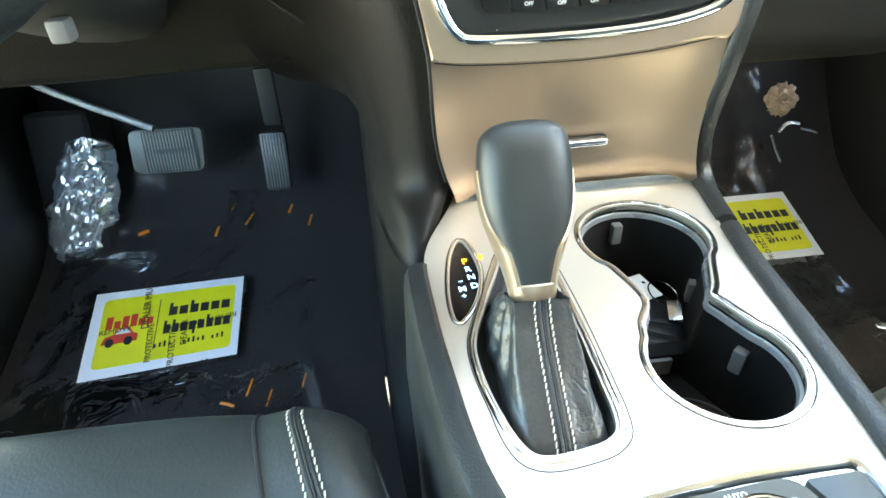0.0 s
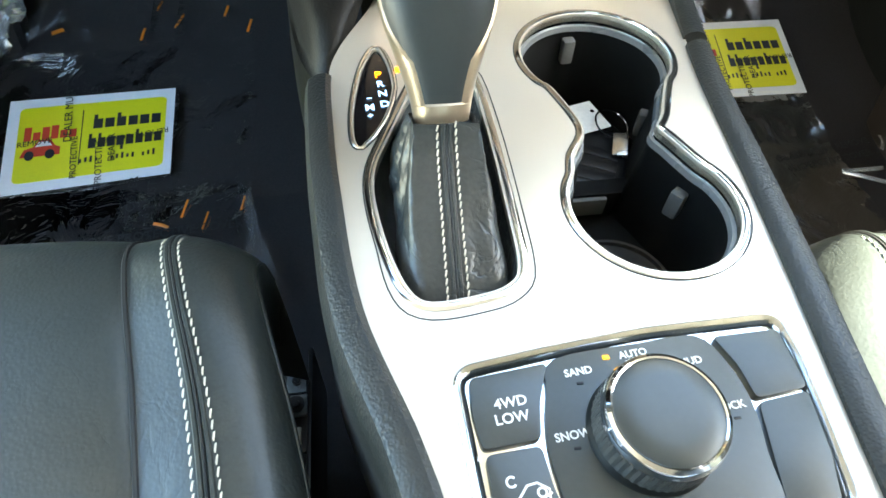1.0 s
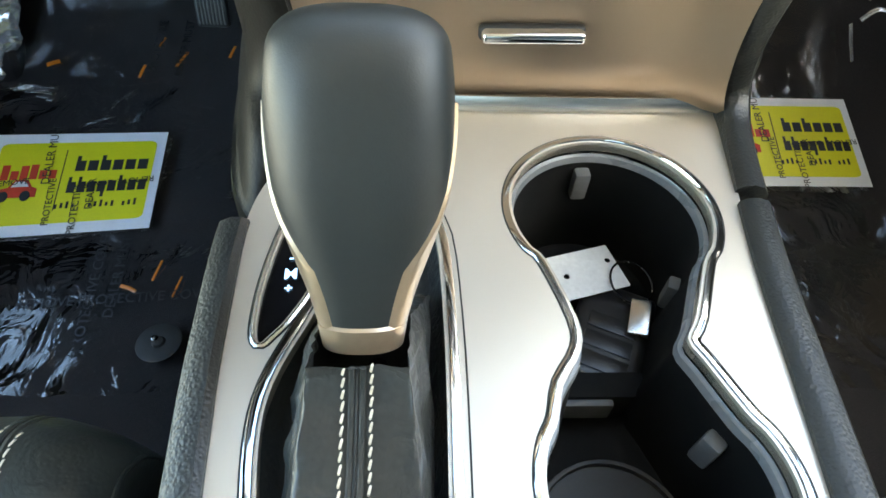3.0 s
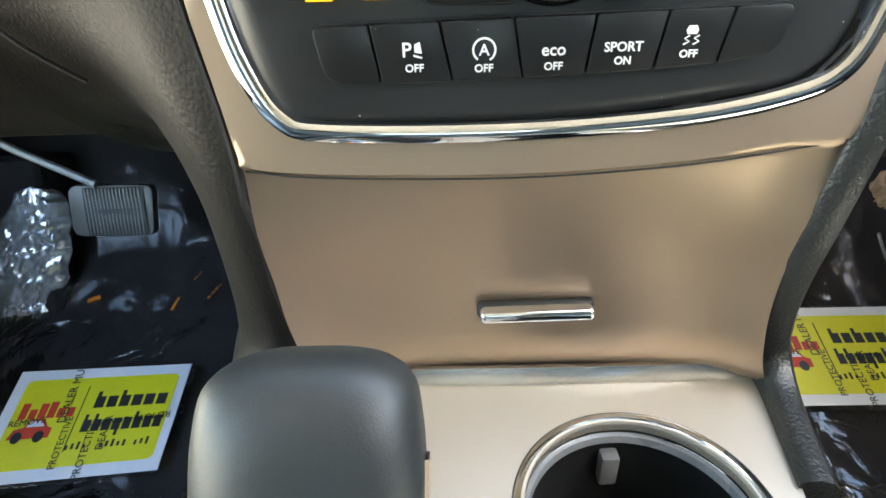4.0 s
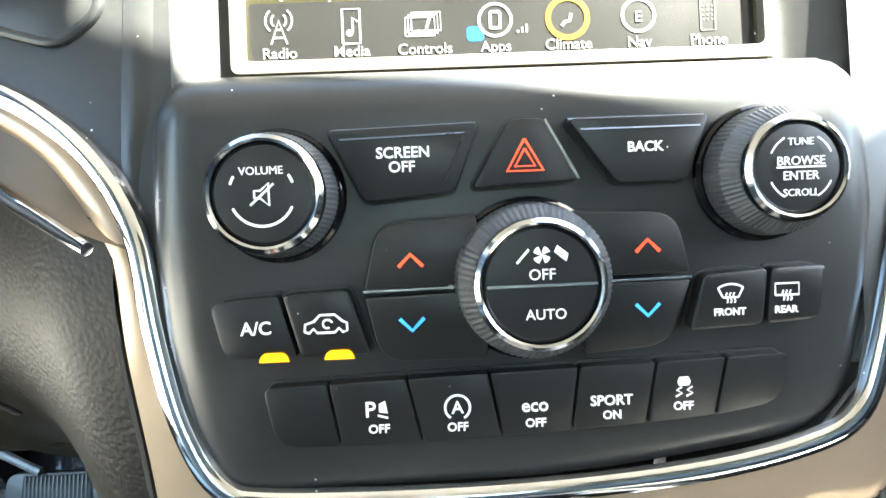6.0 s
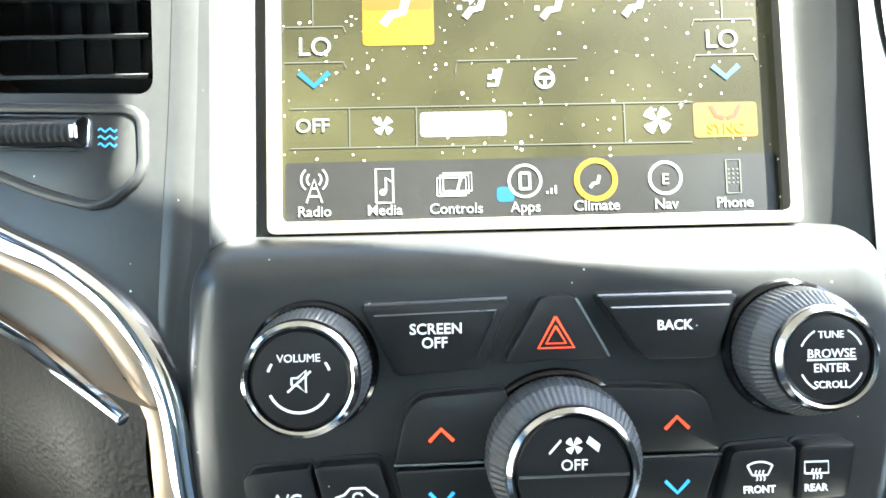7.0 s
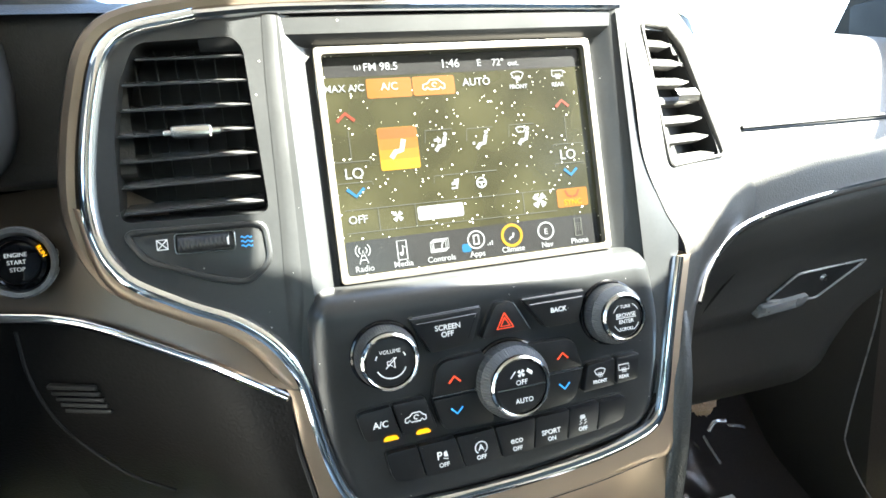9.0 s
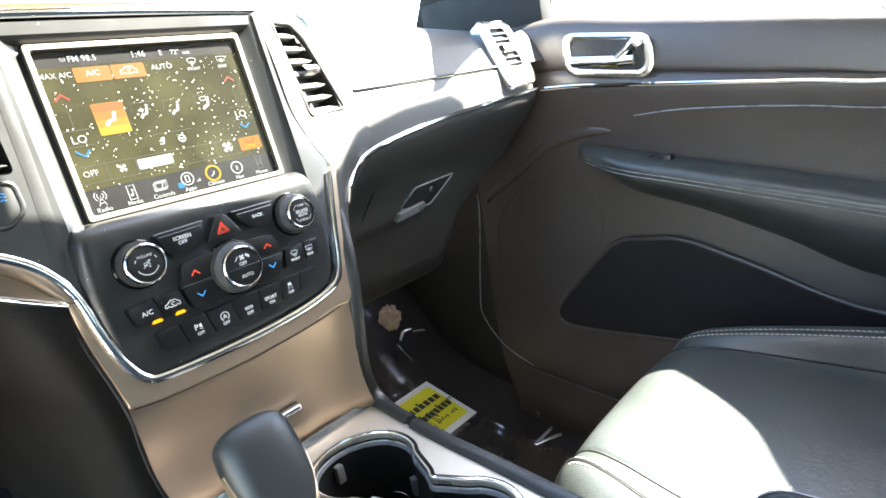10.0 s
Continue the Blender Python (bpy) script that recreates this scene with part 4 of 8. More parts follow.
def controls():
    cp = thing("climate_controls", "black climate and radio controls with chrome-ringed knobs", "control panel")
    L = 0.0044

    def word(body, x, z, size, mt=LEGEND, parent=cp, lift=L):
        letters("legend", body, size, mt, parent, panel_pose(x, z, lift), bold=0.00007)

    def draw(lines, x, z, k, w, mt=LEGEND, parent=cp, lift=L):
        part("symbol", strokes(scaled(lines, k), w, panel_pose(x, z, lift), 0.00015), mt, parent)

    def solid(polys, x, z, k, mt=LEGEND, parent=cp, lift=L):
        part("symbol", fills(scaled(polys, k), panel_pose(x, z, lift), 0.00015), mt, parent)

    b = key([(-0.056, 0.658), (-0.012, 0.659), (-0.020, 0.639), (-0.046, 0.637)], cp)
    facet([(-0.0555, 0.6585), (-0.0125, 0.6595), (-0.0165, 0.6558), (-0.0520, 0.6550)], (0.0014, 0.0014, 0.0046, 0.0046), b)
    facet([(-0.0125, 0.6592), (-0.0200, 0.6402), (-0.0225, 0.6425), (-0.0165, 0.6558)], (0.0014, 0.0014, 0.0046, 0.0046), b)
    word("SCREEN", -0.0342, 0.6508, 0.0044, parent=b)
    word("OFF", -0.0347, 0.6467, 0.0044, parent=b)
    b = key([(-0.0145, 0.640), (-0.003, 0.6595), (0.007, 0.6595), (0.017, 0.641)], cp, label="hazard button with red triangle")
    tri = [(0, 1.0), (-0.95, -0.65), (0.95, -0.65), (0, 1.0)]
    draw([tri], 0.0011, 0.6480, 0.0056, 0.0008, RED_GLOW_INK, b)
    draw([tri], 0.0011, 0.6477, 0.0031, 0.0007, RED_GLOW_INK, b)
    part("edge", strokes([[(0.0072, 0.659), (0.0168, 0.6415)]], 0.0007, PANEL @ Matrix.Translation((0, -0.571, L)), 0.0004), SATIN_CHROME, b)
    b = key([(0.014, 0.659), (0.056, 0.659), (0.049, 0.640), (0.028, 0.640)], cp)
    facet([(0.0145, 0.6595), (0.0555, 0.6595), (0.0530, 0.6555), (0.0180, 0.6555)], (0.0014, 0.0014, 0.0046, 0.0046), b)
    word("BACK", 0.0366, 0.6500, 0.0041, parent=b)
    # left and right temperature keys
    for up, pts, x, z in ((1, [(-0.0425, 0.6305), (-0.014, 0.632), (-0.010, 0.6120), (-0.0472, 0.6115)], -0.0334, 0.6196), (0, [(-0.0472, 0.6092), (-0.010, 0.6098), (-0.012, 0.5895), (-0.0430, 0.5900)], -0.0337, 0.6008),
                          (1, [(0.014, 0.632), (0.0455, 0.6305), (0.0497, 0.6125), (0.012, 0.6125)], 0.0367, 0.6210), (0, [(0.012, 0.6103), (0.0497, 0.6103), (0.0425, 0.5910), (0.018, 0.5895)], 0.0364, 0.6019)):
        outer = 0 if x < 0 and up else 1 if up else 3 if x < 0 else 2
        b = key(pts, cp, label="red warmer key" if up else "blue cooler key", radii=[0.007 if k == outer else 0.0012 for k in range(4)])
        s = 1 if up else -1
        draw([[(-1, -0.5 * s), (0, 0.5 * s), (1, -0.5 * s)]], x, z, 0.0036, 0.0011, RED_GLOW_INK if up else BLUE_GLOW_INK, b)
    for a, c in ((-0.0476, -0.016), (0.020, 0.0499)):
        part("divider", strokes([[(a, 0.6110), (c, 0.6112)]], 0.0007, PANEL @ Matrix.Translation((0, -0.571, 0.0040)), 0.0004), SATIN_CHROME, cp, "thin bright divider")
    b = key([(-0.0923, 0.6095), (-0.0725, 0.6110), (-0.0678, 0.5925), (-0.0885, 0.5930)], cp, radii=(0.004, 0.001, 0.001, 0.004))
    word("A/C", -0.0791, 0.6015, 0.0054, parent=b)
    solid([[(-1.3, -0.45), (1.3, -0.45), (1.1, 0.10), (0.75, 0.35), (-0.75, 0.35), (-1.1, 0.10)]], -0.0742, 0.5932, 0.0034, AMBER_GLOW, b, 0.0047)
    b = key([(-0.0713, 0.6112), (-0.0520, 0.6120), (-0.0462, 0.5925), (-0.0666, 0.5925)], cp)
    draw(CAR_SIDE, -0.0589, 0.6016, 0.0062, 0.0007, LEGEND, b)
    draw(LOOP_ARROW, -0.0589, 0.6016, 0.0056, 0.0006, LEGEND, b)
    solid([[(-1.3, -0.45), (1.3, -0.45), (1.1, 0.10), (0.75, 0.35), (-0.75, 0.35), (-1.1, 0.10)]], -0.0553, 0.5932, 0.0034, AMBER_GLOW, b, 0.0047)
    for pts, x, glass, body in (([(0.0536, 0.6116), (0.0732, 0.6128), (0.0716, 0.5958), (0.0490, 0.5948)], 0.0614, FRONT_GLASS, "FRONT"), ([(0.0742, 0.6128), (0.0915, 0.6130), (0.0885, 0.5968), (0.0726, 0.5958)], 0.0786, REAR_GLASS, "REAR")):
        b = key(pts, cp)
        draw(glass, x, 0.6056, 0.0038, 0.0006, LEGEND, b)
        draw(WAVES, x, 0.6051, 0.0032, 0.0005, LEGEND, b)
        word(body, x - 0.0002, 0.6000, 0.0030, parent=b)
    tx = (-0.0787, -0.0594, -0.0361, -0.0117, 0.0154, 0.0389, 0.0602, 0.0797)
    bx = (-0.0755, -0.0562, -0.0320, -0.0083, 0.0126, 0.0354, 0.0565, 0.0765)
    bz = (0.5660, 0.5653, 0.5653, 0.5658, 0.5665, 0.5675, 0.5690, 0.5718)
    row = []
    for k in range(7):
        row.append(key([(tx[k] + 0.0004, 0.5837 + 0.00045 * k), (tx[k + 1] - 0.0004, 0.5837 + 0.00045 * (k + 1)), (bx[k + 1] - 0.0004, bz[k + 1]), (bx[k] + 0.0004, bz[k])], cp, radii=((0.003, 0.001, 0.001, 0.006) if k == 0 else (0.001, 0.003, 0.006, 0.001) if k == 6 else (0.001,) * 4)))
    word("P", -0.0472, 0.5758, 0.0066, parent=row[1])
    solid([[(0.0, -0.4), (0.7, -0.6), (0.7, -0.45), (0.0, -0.25)], [(0.1, -0.1), (0.7, -0.2), (0.55, 0.7), (0.1, 0.5)]], -0.0450, 0.5756, 0.0042, LEGEND, row[1])
    word("OFF", -0.0448, 0.5700, 0.0036, parent=row[1])
    word("A", -0.0214, 0.5752, 0.0052, parent=row[2])
    draw([arc(0, 0, 1.0, -60, 235, 20)], -0.0214, 0.5754, 0.0037, 0.0007, LEGEND, row[2])
    word("OFF", -0.0215, 0.5694, 0.0036, parent=row[2])
    word("eco", 0.0017, 0.5747, 0.0056, parent=row[3])
    word("OFF", 0.0018, 0.5694, 0.0036, parent=row[3])
    word("SPORT", 0.0248, 0.5750, 0.0043, parent=row[4])
    word("ON", 0.0249, 0.5706, 0.0036, parent=row[4])
    solid([[(-0.45, 0.2), (0.45, 0.2), (0.6, 0.55), (0.4, 1.0), (-0.4, 1.0), (-0.6, 0.55)]], 0.0468, 0.5778, 0.0034, LEGEND, row[5])
    draw([[(-0.8, -0.8), (-0.2, -0.5), (-0.7, -0.2), (-0.2, 0.1)], [(0.2, -0.8), (0.8, -0.5), (0.3, -0.2), (0.8, 0.1)]], 0.0468, 0.5778, 0.0032, 0.0006, LEGEND, row[5])
    word("OFF", 0.0466, 0.5722, 0.0035, parent=row[5])
    # knobs
    kb, at = knob(-0.0715, 0.6400, 0.0185, 0.0138, 0.0160, 0.0182, "volume_knob", cp)

    def on(p, lines, k, w, mt=LEGEND, polys=None):
        part("symbol", fills(scaled(polys, k), p, 0.0012) if polys else strokes(scaled(lines, k), w, p, 0.0012), mt, kb)

    letters("legend", "VOLUME", 0.0030, LEGEND, kb, at(0.0, 0.0060) @ Matrix.Translation((0, 0, 0.0011)))
    on(at(), [arc(0, 0, 0.98, 205, 335, 12), arc(0, 0, 0.98, 146, 162, 4), arc(0, 0, 0.98, 18, 34, 4)], 0.0088, 0.0007)
    on(at(0, -0.0002), [[(-0.5, -0.25), (-0.5, 0.25), (-0.1, 0.25), (0.45, 0.75), (0.45, -0.75), (-0.1, -0.25), (-0.5, -0.25)], [(-0.8, -0.7), (0.8, 0.7)]], 0.0040, 0.0006)
    kb, at = knob(0.0020, 0.6125, 0.0205, 0.0160, 0.0182, 0.0230, "fan_knob", cp)
    part("split", strokes([[(-0.015, 0.0), (0.015, 0.0)]], 0.0008, at(), 0.0011), SATIN_CHROME, kb, "bright line across the cap")
    letters("legend", "OFF", 0.0042, LEGEND, kb, at(0, 0.0028) @ Matrix.Translation((0, 0, 0.0011)))
    letters("legend", "AUTO", 0.0040, LEGEND, kb, at(0.0008, -0.0080) @ Matrix.Translation((0, 0, 0.0011)))
    on(at(0, 0.0082), None, 0.0024, 0, LEGEND, fan_petals(1.0))
    on(at(0, 0.0080), None, 0.0060, 0, LEGEND, [[(-1.1, -0.35), (-0.55, 0.25), (-0.6, 0.35), (-1.15, -0.25)], [(0.55, 0.15), (1.1, -0.3), (1.2, 0.05), (0.7, 0.45)]])
    kb, at = knob(0.0740, 0.6415, 0.0190, 0.0126, 0.0148, 0.0192, "tune_knob", cp)
    for body, dz, size in (("TUNE", 0.0068, 0.0028), ("BROWSE", 0.0016, 0.0034), ("ENTER", -0.0024, 0.0034), ("SCROLL", -0.0070, 0.0028)):
        letters("legend", body, size, LEGEND, kb, at(0, dz) @ Matrix.Translation((0, 0, 0.0011)))
    on(at(), [[(-0.75, 0.0), (0.75, 0.0)], arc(0, 0, 1.0, 205, 240, 5), arc(0, 0, 1.0, 300, 335, 5), arc(0, 0, 1.0, 25, 60, 5), arc(0, 0, 1.0, 120, 155, 5)], 0.0092, 0.0005)
    return cp


controls()


# ---- touchscreen ----
SCREEN = basis((0, 0.450, 0.678), (1, 0, 0), (0, 0.0225, 0.1365))
SW, SH = 0.089, 0.1385


def dusty_glare_glass():
    # faint olive glow imitates glare on the glass; the specks are dust
    mt = glowing("dusty_glare_screen_glass", (0.30, 0.29, 0.17), 0.006, (0.02, 0.02, 0.018))
    nt = mt.node_tree
    b = nt.nodes["Principled BSDF"]
    co = nt.nodes.new("ShaderNodeTexCoord").outputs["Object"]
    vo = nt.nodes.new("ShaderNodeTexVoronoi")
    vo.inputs["Scale"].default_value = 560
    nt.links.new(co, vo.inputs["Vector"])
    size = nt.nodes.new("ShaderNodeSeparateColor")
    nt.links.new(vo.outputs["Color"], size.inputs[0])
    pw = nt.nodes.new("ShaderNodeMath")
    pw.operation, pw.inputs[1].default_value = "POWER", 6.5
    nt.links.new(size.outputs[0], pw.inputs[0])
    sz = nt.nodes.new("ShaderNodeMath")
    sz.operation, sz.inputs[1].default_value = "MULTIPLY", 0.30
    nt.links.new(pw.outputs[0], sz.inputs[0])
    lt = nt.nodes.new("ShaderNodeMath")
    lt.operation = "LESS_THAN"
    nt.links.new(vo.outputs["Distance"], lt.inputs[0])
    nt.links.new(sz.outputs[0], lt.inputs[1])
    film = nt.nodes.new("ShaderNodeTexNoise")
    film.inputs["Scale"].default_value = 22
    nt.links.new(co, film.inputs["Vector"])
    haze = nt.nodes.new("ShaderNodeMapRange")
    haze.inputs["From Min"].default_value, haze.inputs["From Max"].default_value = 0.3, 0.75
    haze.inputs["To Min"].default_value, haze.inputs["To Max"].default_value = 0.5, 1.3
    nt.links.new(film.outputs[0], haze.inputs[0])
    # olive base tone, uneven, also painted for the reflected glare
    tint = nt.nodes.new("ShaderNodeVectorMath")
    tint.operation = "SCALE"
    tint.inputs[0].default_value = (0.0125, 0.0120, 0.0062)
    nt.links.new(haze.outputs[0], tint.inputs["Scale"])
    mix = nt.nodes.new("ShaderNodeMix")
    mix.data_type = "RGBA"
    nt.links.new(lt.outputs[0], mix.inputs[0])
    nt.links.new(tint.outputs[0], mix.inputs[6])
    mix.inputs[7].default_value = (0.75, 0.74, 0.68, 1)
    nt.links.new(mix.outputs[2], b.inputs["Base Color"])
    b.inputs["Roughness"].default_value = 0.20
    b.inputs["Specular IOR Level"].default_value = 0.28
    for link in list(b.inputs["Roughness"].links):
        nt.links.remove(link)
    return mt


SCREEN_GLASS = dusty_glare_glass()
UI_WHITE = glowing("ui_white", (0.95, 0.95, 0.92), 0.085, (0.004, 0.004, 0.004))
UI_DARK = material("ui_dark", (0.008, 0.008, 0.008), 0.22, specular=0.4)
UI_GREY = glowing("ui_grey", (0.55, 0.55, 0.45), 0.045, (0.004, 0.004, 0.004))
UI_ORANGE = glowing("ui_orange", (1.0, 0.36, 0.0), 0.055, (0.004, 0.004, 0.004))
UI_TAWNY = glowing("ui_tawny", (1.0, 0.45, 0.0), 0.065, (0.004, 0.004, 0.004))
UI_RUST = glowing("ui_rust", (1.0, 0.32, 0.01), 0.045, (0.004, 0.004, 0.004))
UI_AMBER = glowing("ui_amber", (1.0, 0.56, 0.0), 0.075, (0.004, 0.004, 0.004))
UI_RED = glowing("ui_red", (1.0, 0.11, 0.03), 0.055, (0.004, 0.004, 0.004))
UI_BLUE = glowing("ui_blue", (0.02, 0.45, 0.95), 0.055, (0.004, 0.004, 0.004))
for mt in (UI_WHITE, UI_GREY, UI_ORANGE, UI_TAWNY, UI_RUST, UI_AMBER, UI_RED, UI_BLUE):
    mt.node_tree.nodes["Principled BSDF"].inputs["Specular IOR Level"].default_value = 0.1


FRAME_PAINT = material("screen_frame_paint", (0.115, 0.104, 0.088), 0.45, 0.5, vary=0.04)


def touchscreen():
    ts = thing("touchscreen", "dusty color touchscreen showing the climate page", "screen")
    out = ccw(rounded([(-SW, 0, 0), (SW, 0, 0), (SW, SH, 0), (-SW, SH, 0)], 0.003))
    hole = ccw(rounded([(-SW + 0.0040, 0.0040, 0), (SW - 0.0040, 0.0040, 0), (SW - 0.0040, SH - 0.0040, 0), (-SW + 0.0040, SH - 0.0040, 0)], 0.003))
    n = SCREEN.to_3x3() @ Vector((0, 0, -1))
    part("frame", plate(out, [hole], thick=0.010, down=n, place=lambda a, b: SCREEN @ Vector((a, b, 0.001)), bevel=0.001), FRAME_PAINT, ts, "satin silver screen frame")
    glass = part("glass", plate([(p[0] * 0.985, 0.0693 + (p[1] - 0.0693) * 0.985) for p in out], thick=0.004, down=n, place=lambda a, b: SCREEN @ Vector((a, b, -0.0035))), SCREEN_GLASS, ts, "dark dusty screen glass", flat=True)

    def at(x, y, lift=-0.0032):
        return SCREEN @ Matrix.Translation((x / 1000, y / 1000, lift))

    def word(body, x, y, size, mt=UI_WHITE, name="caption"):
        letters(name, body, size / 1000, mt, glass, at(x, y), bold=0.00004)

    def draw(lines, x, y, k, w, mt=UI_WHITE, lift=-0.0032):
        part("icon", strokes(scaled(lines, k / 1000), w / 1000, at(x, y, lift), 0.0), mt, glass)

    def solid(polys, x, y, k, mt=UI_WHITE, lift=-0.0033):
        part("icon", fills(scaled(polys, k / 1000), at(x, y, lift), 0.0), mt, glass)

    def tile(x0, x1, y0, y1, mt, lift=-0.00335):
        pts = rounded([(x0 / 1000, y0 / 1000, 0), (x1 / 1000, y0 / 1000, 0), (x1 / 1000, y1 / 1000, 0), (x0 / 1000, y1 / 1000, 0)], 0.0015, 3)
        part("tile", fills([pts], SCREEN @ Matrix.Translation((0, 0, lift)), 0.0), mt, glass)

    # dark bars behind the status line and the bottom row
    tile(-84.0, 84.0, 121.6, 133.8, UI_DARK, -0.00345)
    tile(-84.0, 84.0, 4.6, 24.5, UI_DARK, -0.00345)
    # status line
    word("FM 98.5", -50.0, 126.8, 6.6)
    draw([arc(0, 0, 0.9, -50, 50, 6), arc(0, 0, 0.9, 130, 230, 6), [(0, -0.9), (0, 0.3)]], -64.0, 127.0, 2.0, 0.5)
    word("1:46", -6.3, 126.9, 7.4)
    word("E", 12.8, 126.6, 6.2)
    word("72°", 25.5, 126.4, 6.0)
    word("out.", 35.9, 125.6, 4.8)
    # upper row
    word("MAX A/C", -73.2, 114.8, 5.9)
    tile(-60.0, -32.2, 108.2, 120.0, UI_ORANGE)
    tile(-31.6, -4.7, 108.3, 120.0, UI_ORANGE)
    word("A/C", -46.0, 114.8, 6.4)
    draw(CAR_SIDE, -18.3, 114.0, 7.0, 0.9)
    draw(LOOP_ARROW, -18.3, 114.0, 6.0, 0.7)
    word("AUTO", 9.8, 114.8, 6.6)
    draw(FRONT_GLASS, 37.8, 117.0, 4.2, 0.7)
    draw(WAVES, 37.8, 116.6, 3.4, 0.6)
    word("FRONT", 37.8, 110.4, 3.8)
    draw(REAR_GLASS, 66.0, 117.0, 4.0, 0.7)
    draw(WAVES, 66.0, 116.6, 3.4, 0.6)
    word("REAR", 65.6, 110.4, 3.8)
    for x, s in ((-74.6, 5.2), (66.9, 4.6)):
        draw([[(-1, -0.45), (0, 0.45), (1, -0.45)]], x, 98.0, s, 1.9, UI_RED)
        word("LO", x + (1.1 if x < 0 else 0), 64.3, 9.0)
        draw([[(-1, 0.45), (0, -0.45), (1, 0.45)]], x + 0.8, 53.2, s, 1.9, UI_BLUE)
        draw([[(-1, -0.1), (-0.92, 0.1), (0.92, 0.1), (1, -0.1)]], x + 0.8, 58.0, 11.0, 0.35, UI_GREY)
        draw([[(-1, -0.1), (-0.92, 0.1), (0.92, 0.1), (1, -0.1)]], x + 0.8, 70.5, 11.0, 0.35, UI_GREY)
        draw([[(0, -1), (0, 1)]], x + 0.6, 81.0, 9.0, 0.35, UI_GREY)
    # air direction: the chosen tile and three others
    tile(-57.0, -32.5, 64.6, 90.4, UI_AMBER)
    tile(-56.9, -32.6, 71.0, 90.3, UI_TAWNY, -0.00331)
    tile(-56.8, -32.7, 77.0, 90.2, UI_ORANGE, -0.00328)
    tile(-56.7, -32.8, 83.5, 90.1, UI_RUST, -0.00325)
    for k, (x, y) in enumerate(((-44.6, 77.6), (-17.6, 78.3), (9.2, 77.6), (37.7, 78.0))):
        s = 7.2 if k == 0 else 5.6
        draw(SEAT_BEND, x, y, s, 3.0 if k == 0 else 2.4)
        solid([arc(0.52, 1.0, 0.22, 0, 330, 10)], x, y, s)
        if k < 2:
            solid([[(-0.85, 0.55), (-0.45, 0.55), (-0.45, 0.85), (0.0, 0.40), (-0.45, -0.05), (-0.45, 0.25), (-0.85, 0.25)]], x, y, s)
        if k in (1, 2):
            solid([[(-1.2, -0.3), (-0.9, -0.3), (-0.9, 0.0), (-1.2, 0.0)]], x, y, s)
        if k == 3:
            draw(FRONT_GLASS, x - 2, y + 4.5, 3.2, 0.8)
        if k:
            draw([[(-1, 0.2), (-0.9, 1.0), (0.9, 1.0)]], x - 1, y - 1.0, 9.5, 0.35, UI_GREY)
    draw([[(-1, -0.1), (-0.97, 0.1), (1, 0.1)]], -4.5, 56.6, 21.0, 0.35, UI_GREY)
    draw([[(0.5, 1), (0.1, -0.6), (-0.8, -0.6)], [(0.0, 0.9), (-0.2, 0.0)], [(-0.5, 0.4), (-0.55, -0.1)]], -11.8, 52.2, 3.6, 1.5)
    draw([arc(0, 0, 1, 0, 360, 18), [(-0.9, 0.1), (0.9, 0.1)], [(0, 0), (0, -0.9)]], 5.1, 51.8, 3.0, 1.1)
    # fan row
    draw([[(-82, 43.1), (55.7, 42.7)], [(-82, 29.4), (55.0, 28.8)], [(-62, 43.1), (-62, 29.4)], [(-39.2, 43.0), (-39.2, 29.2)], [(32, 43), (32, 29)]], 0, 0, 1.0, 0.35, UI_GREY)
    word("OFF", -74.5, 36.9, 6.6)
    solid(fan_petals(1.0), -50.4, 36.6, 3.4)
    tile(-38.0, -8.6, 32.4, 41.0, UI_WHITE)
    draw([[(-38 + 9.8 * k, 32.6), (-38 + 9.8 * k, 40.8)] for k in (1, 2)], 0, 0, 1.0, 0.4, UI_GREY, -0.0032)
    solid(fan_petals(1.0), 43.2, 36.6, 5.0)
    tile(55.7, 77.8, 30.2, 42.4, UI_ORANGE)
    word("SYNC", 66.8, 33.2, 5.0, UI_AMBER)
    draw([[(-1.1, 0.6), (-0.7, -0.2), (-0.1, -0.4)], [(1.1, 0.6), (0.7, -0.2), (0.1, -0.4)]], 66.8, 38.6, 4.6, 1.3, UI_RED)
    # bottom row of applications
    names = ("Radio", "Media", "Controls", "Apps", "Climate", "Nav", "Phone")
    xs = (-74.2, -50.5, -26.4, -2.9, 21.3, 45.0, 68.4)
    for body, x in zip(names, xs):
        word(body, x, 7.6, 5.0)
    draw([[(-0.6, -1.2), (0, 0.6), (0.6, -1.2)], [(-0.45, -0.7), (0.45, -0.7)], [(-0.25, -0.1), (0.25, -0.1)], arc(0, 0.6, 0.55, -50, 50, 6), arc(0, 0.6, 0.55, 130, 230, 6), arc(0, 0.6, 1.0, -50, 50, 6), arc(0, 0.6, 1.0, 130, 230, 6)], xs[0], 16.0, 4.4, 0.7)
    draw([[(-0.6, -1.2), (0.6, -1.2), (0.6, 1.2), (-0.6, 1.2), (-0.6, -1.2)], [(0.1, -0.4), (0.1, 0.6), (0.45, 0.3)]], xs[1], 16.0, 4.8, 0.8)
    solid([arc(-0.12, -0.45, 0.25, 0, 330, 10)], xs[1], 16.0, 4.8)
    for d in (0.0, 1.0, 2.0):
        draw([[(-1.2, -0.8), (1.0, -0.8), (1.0, 0.6), (-1.2, 0.6), (-1.2, -0.8)]], xs[2] - 1 + d, 15.6 + d * 0.8, 4.4, 0.6)
    draw([[(0.4, 0.5), (0.1, -0.5), (-0.6, -0.5)]], xs[2], 15.8, 4.4, 1.0)
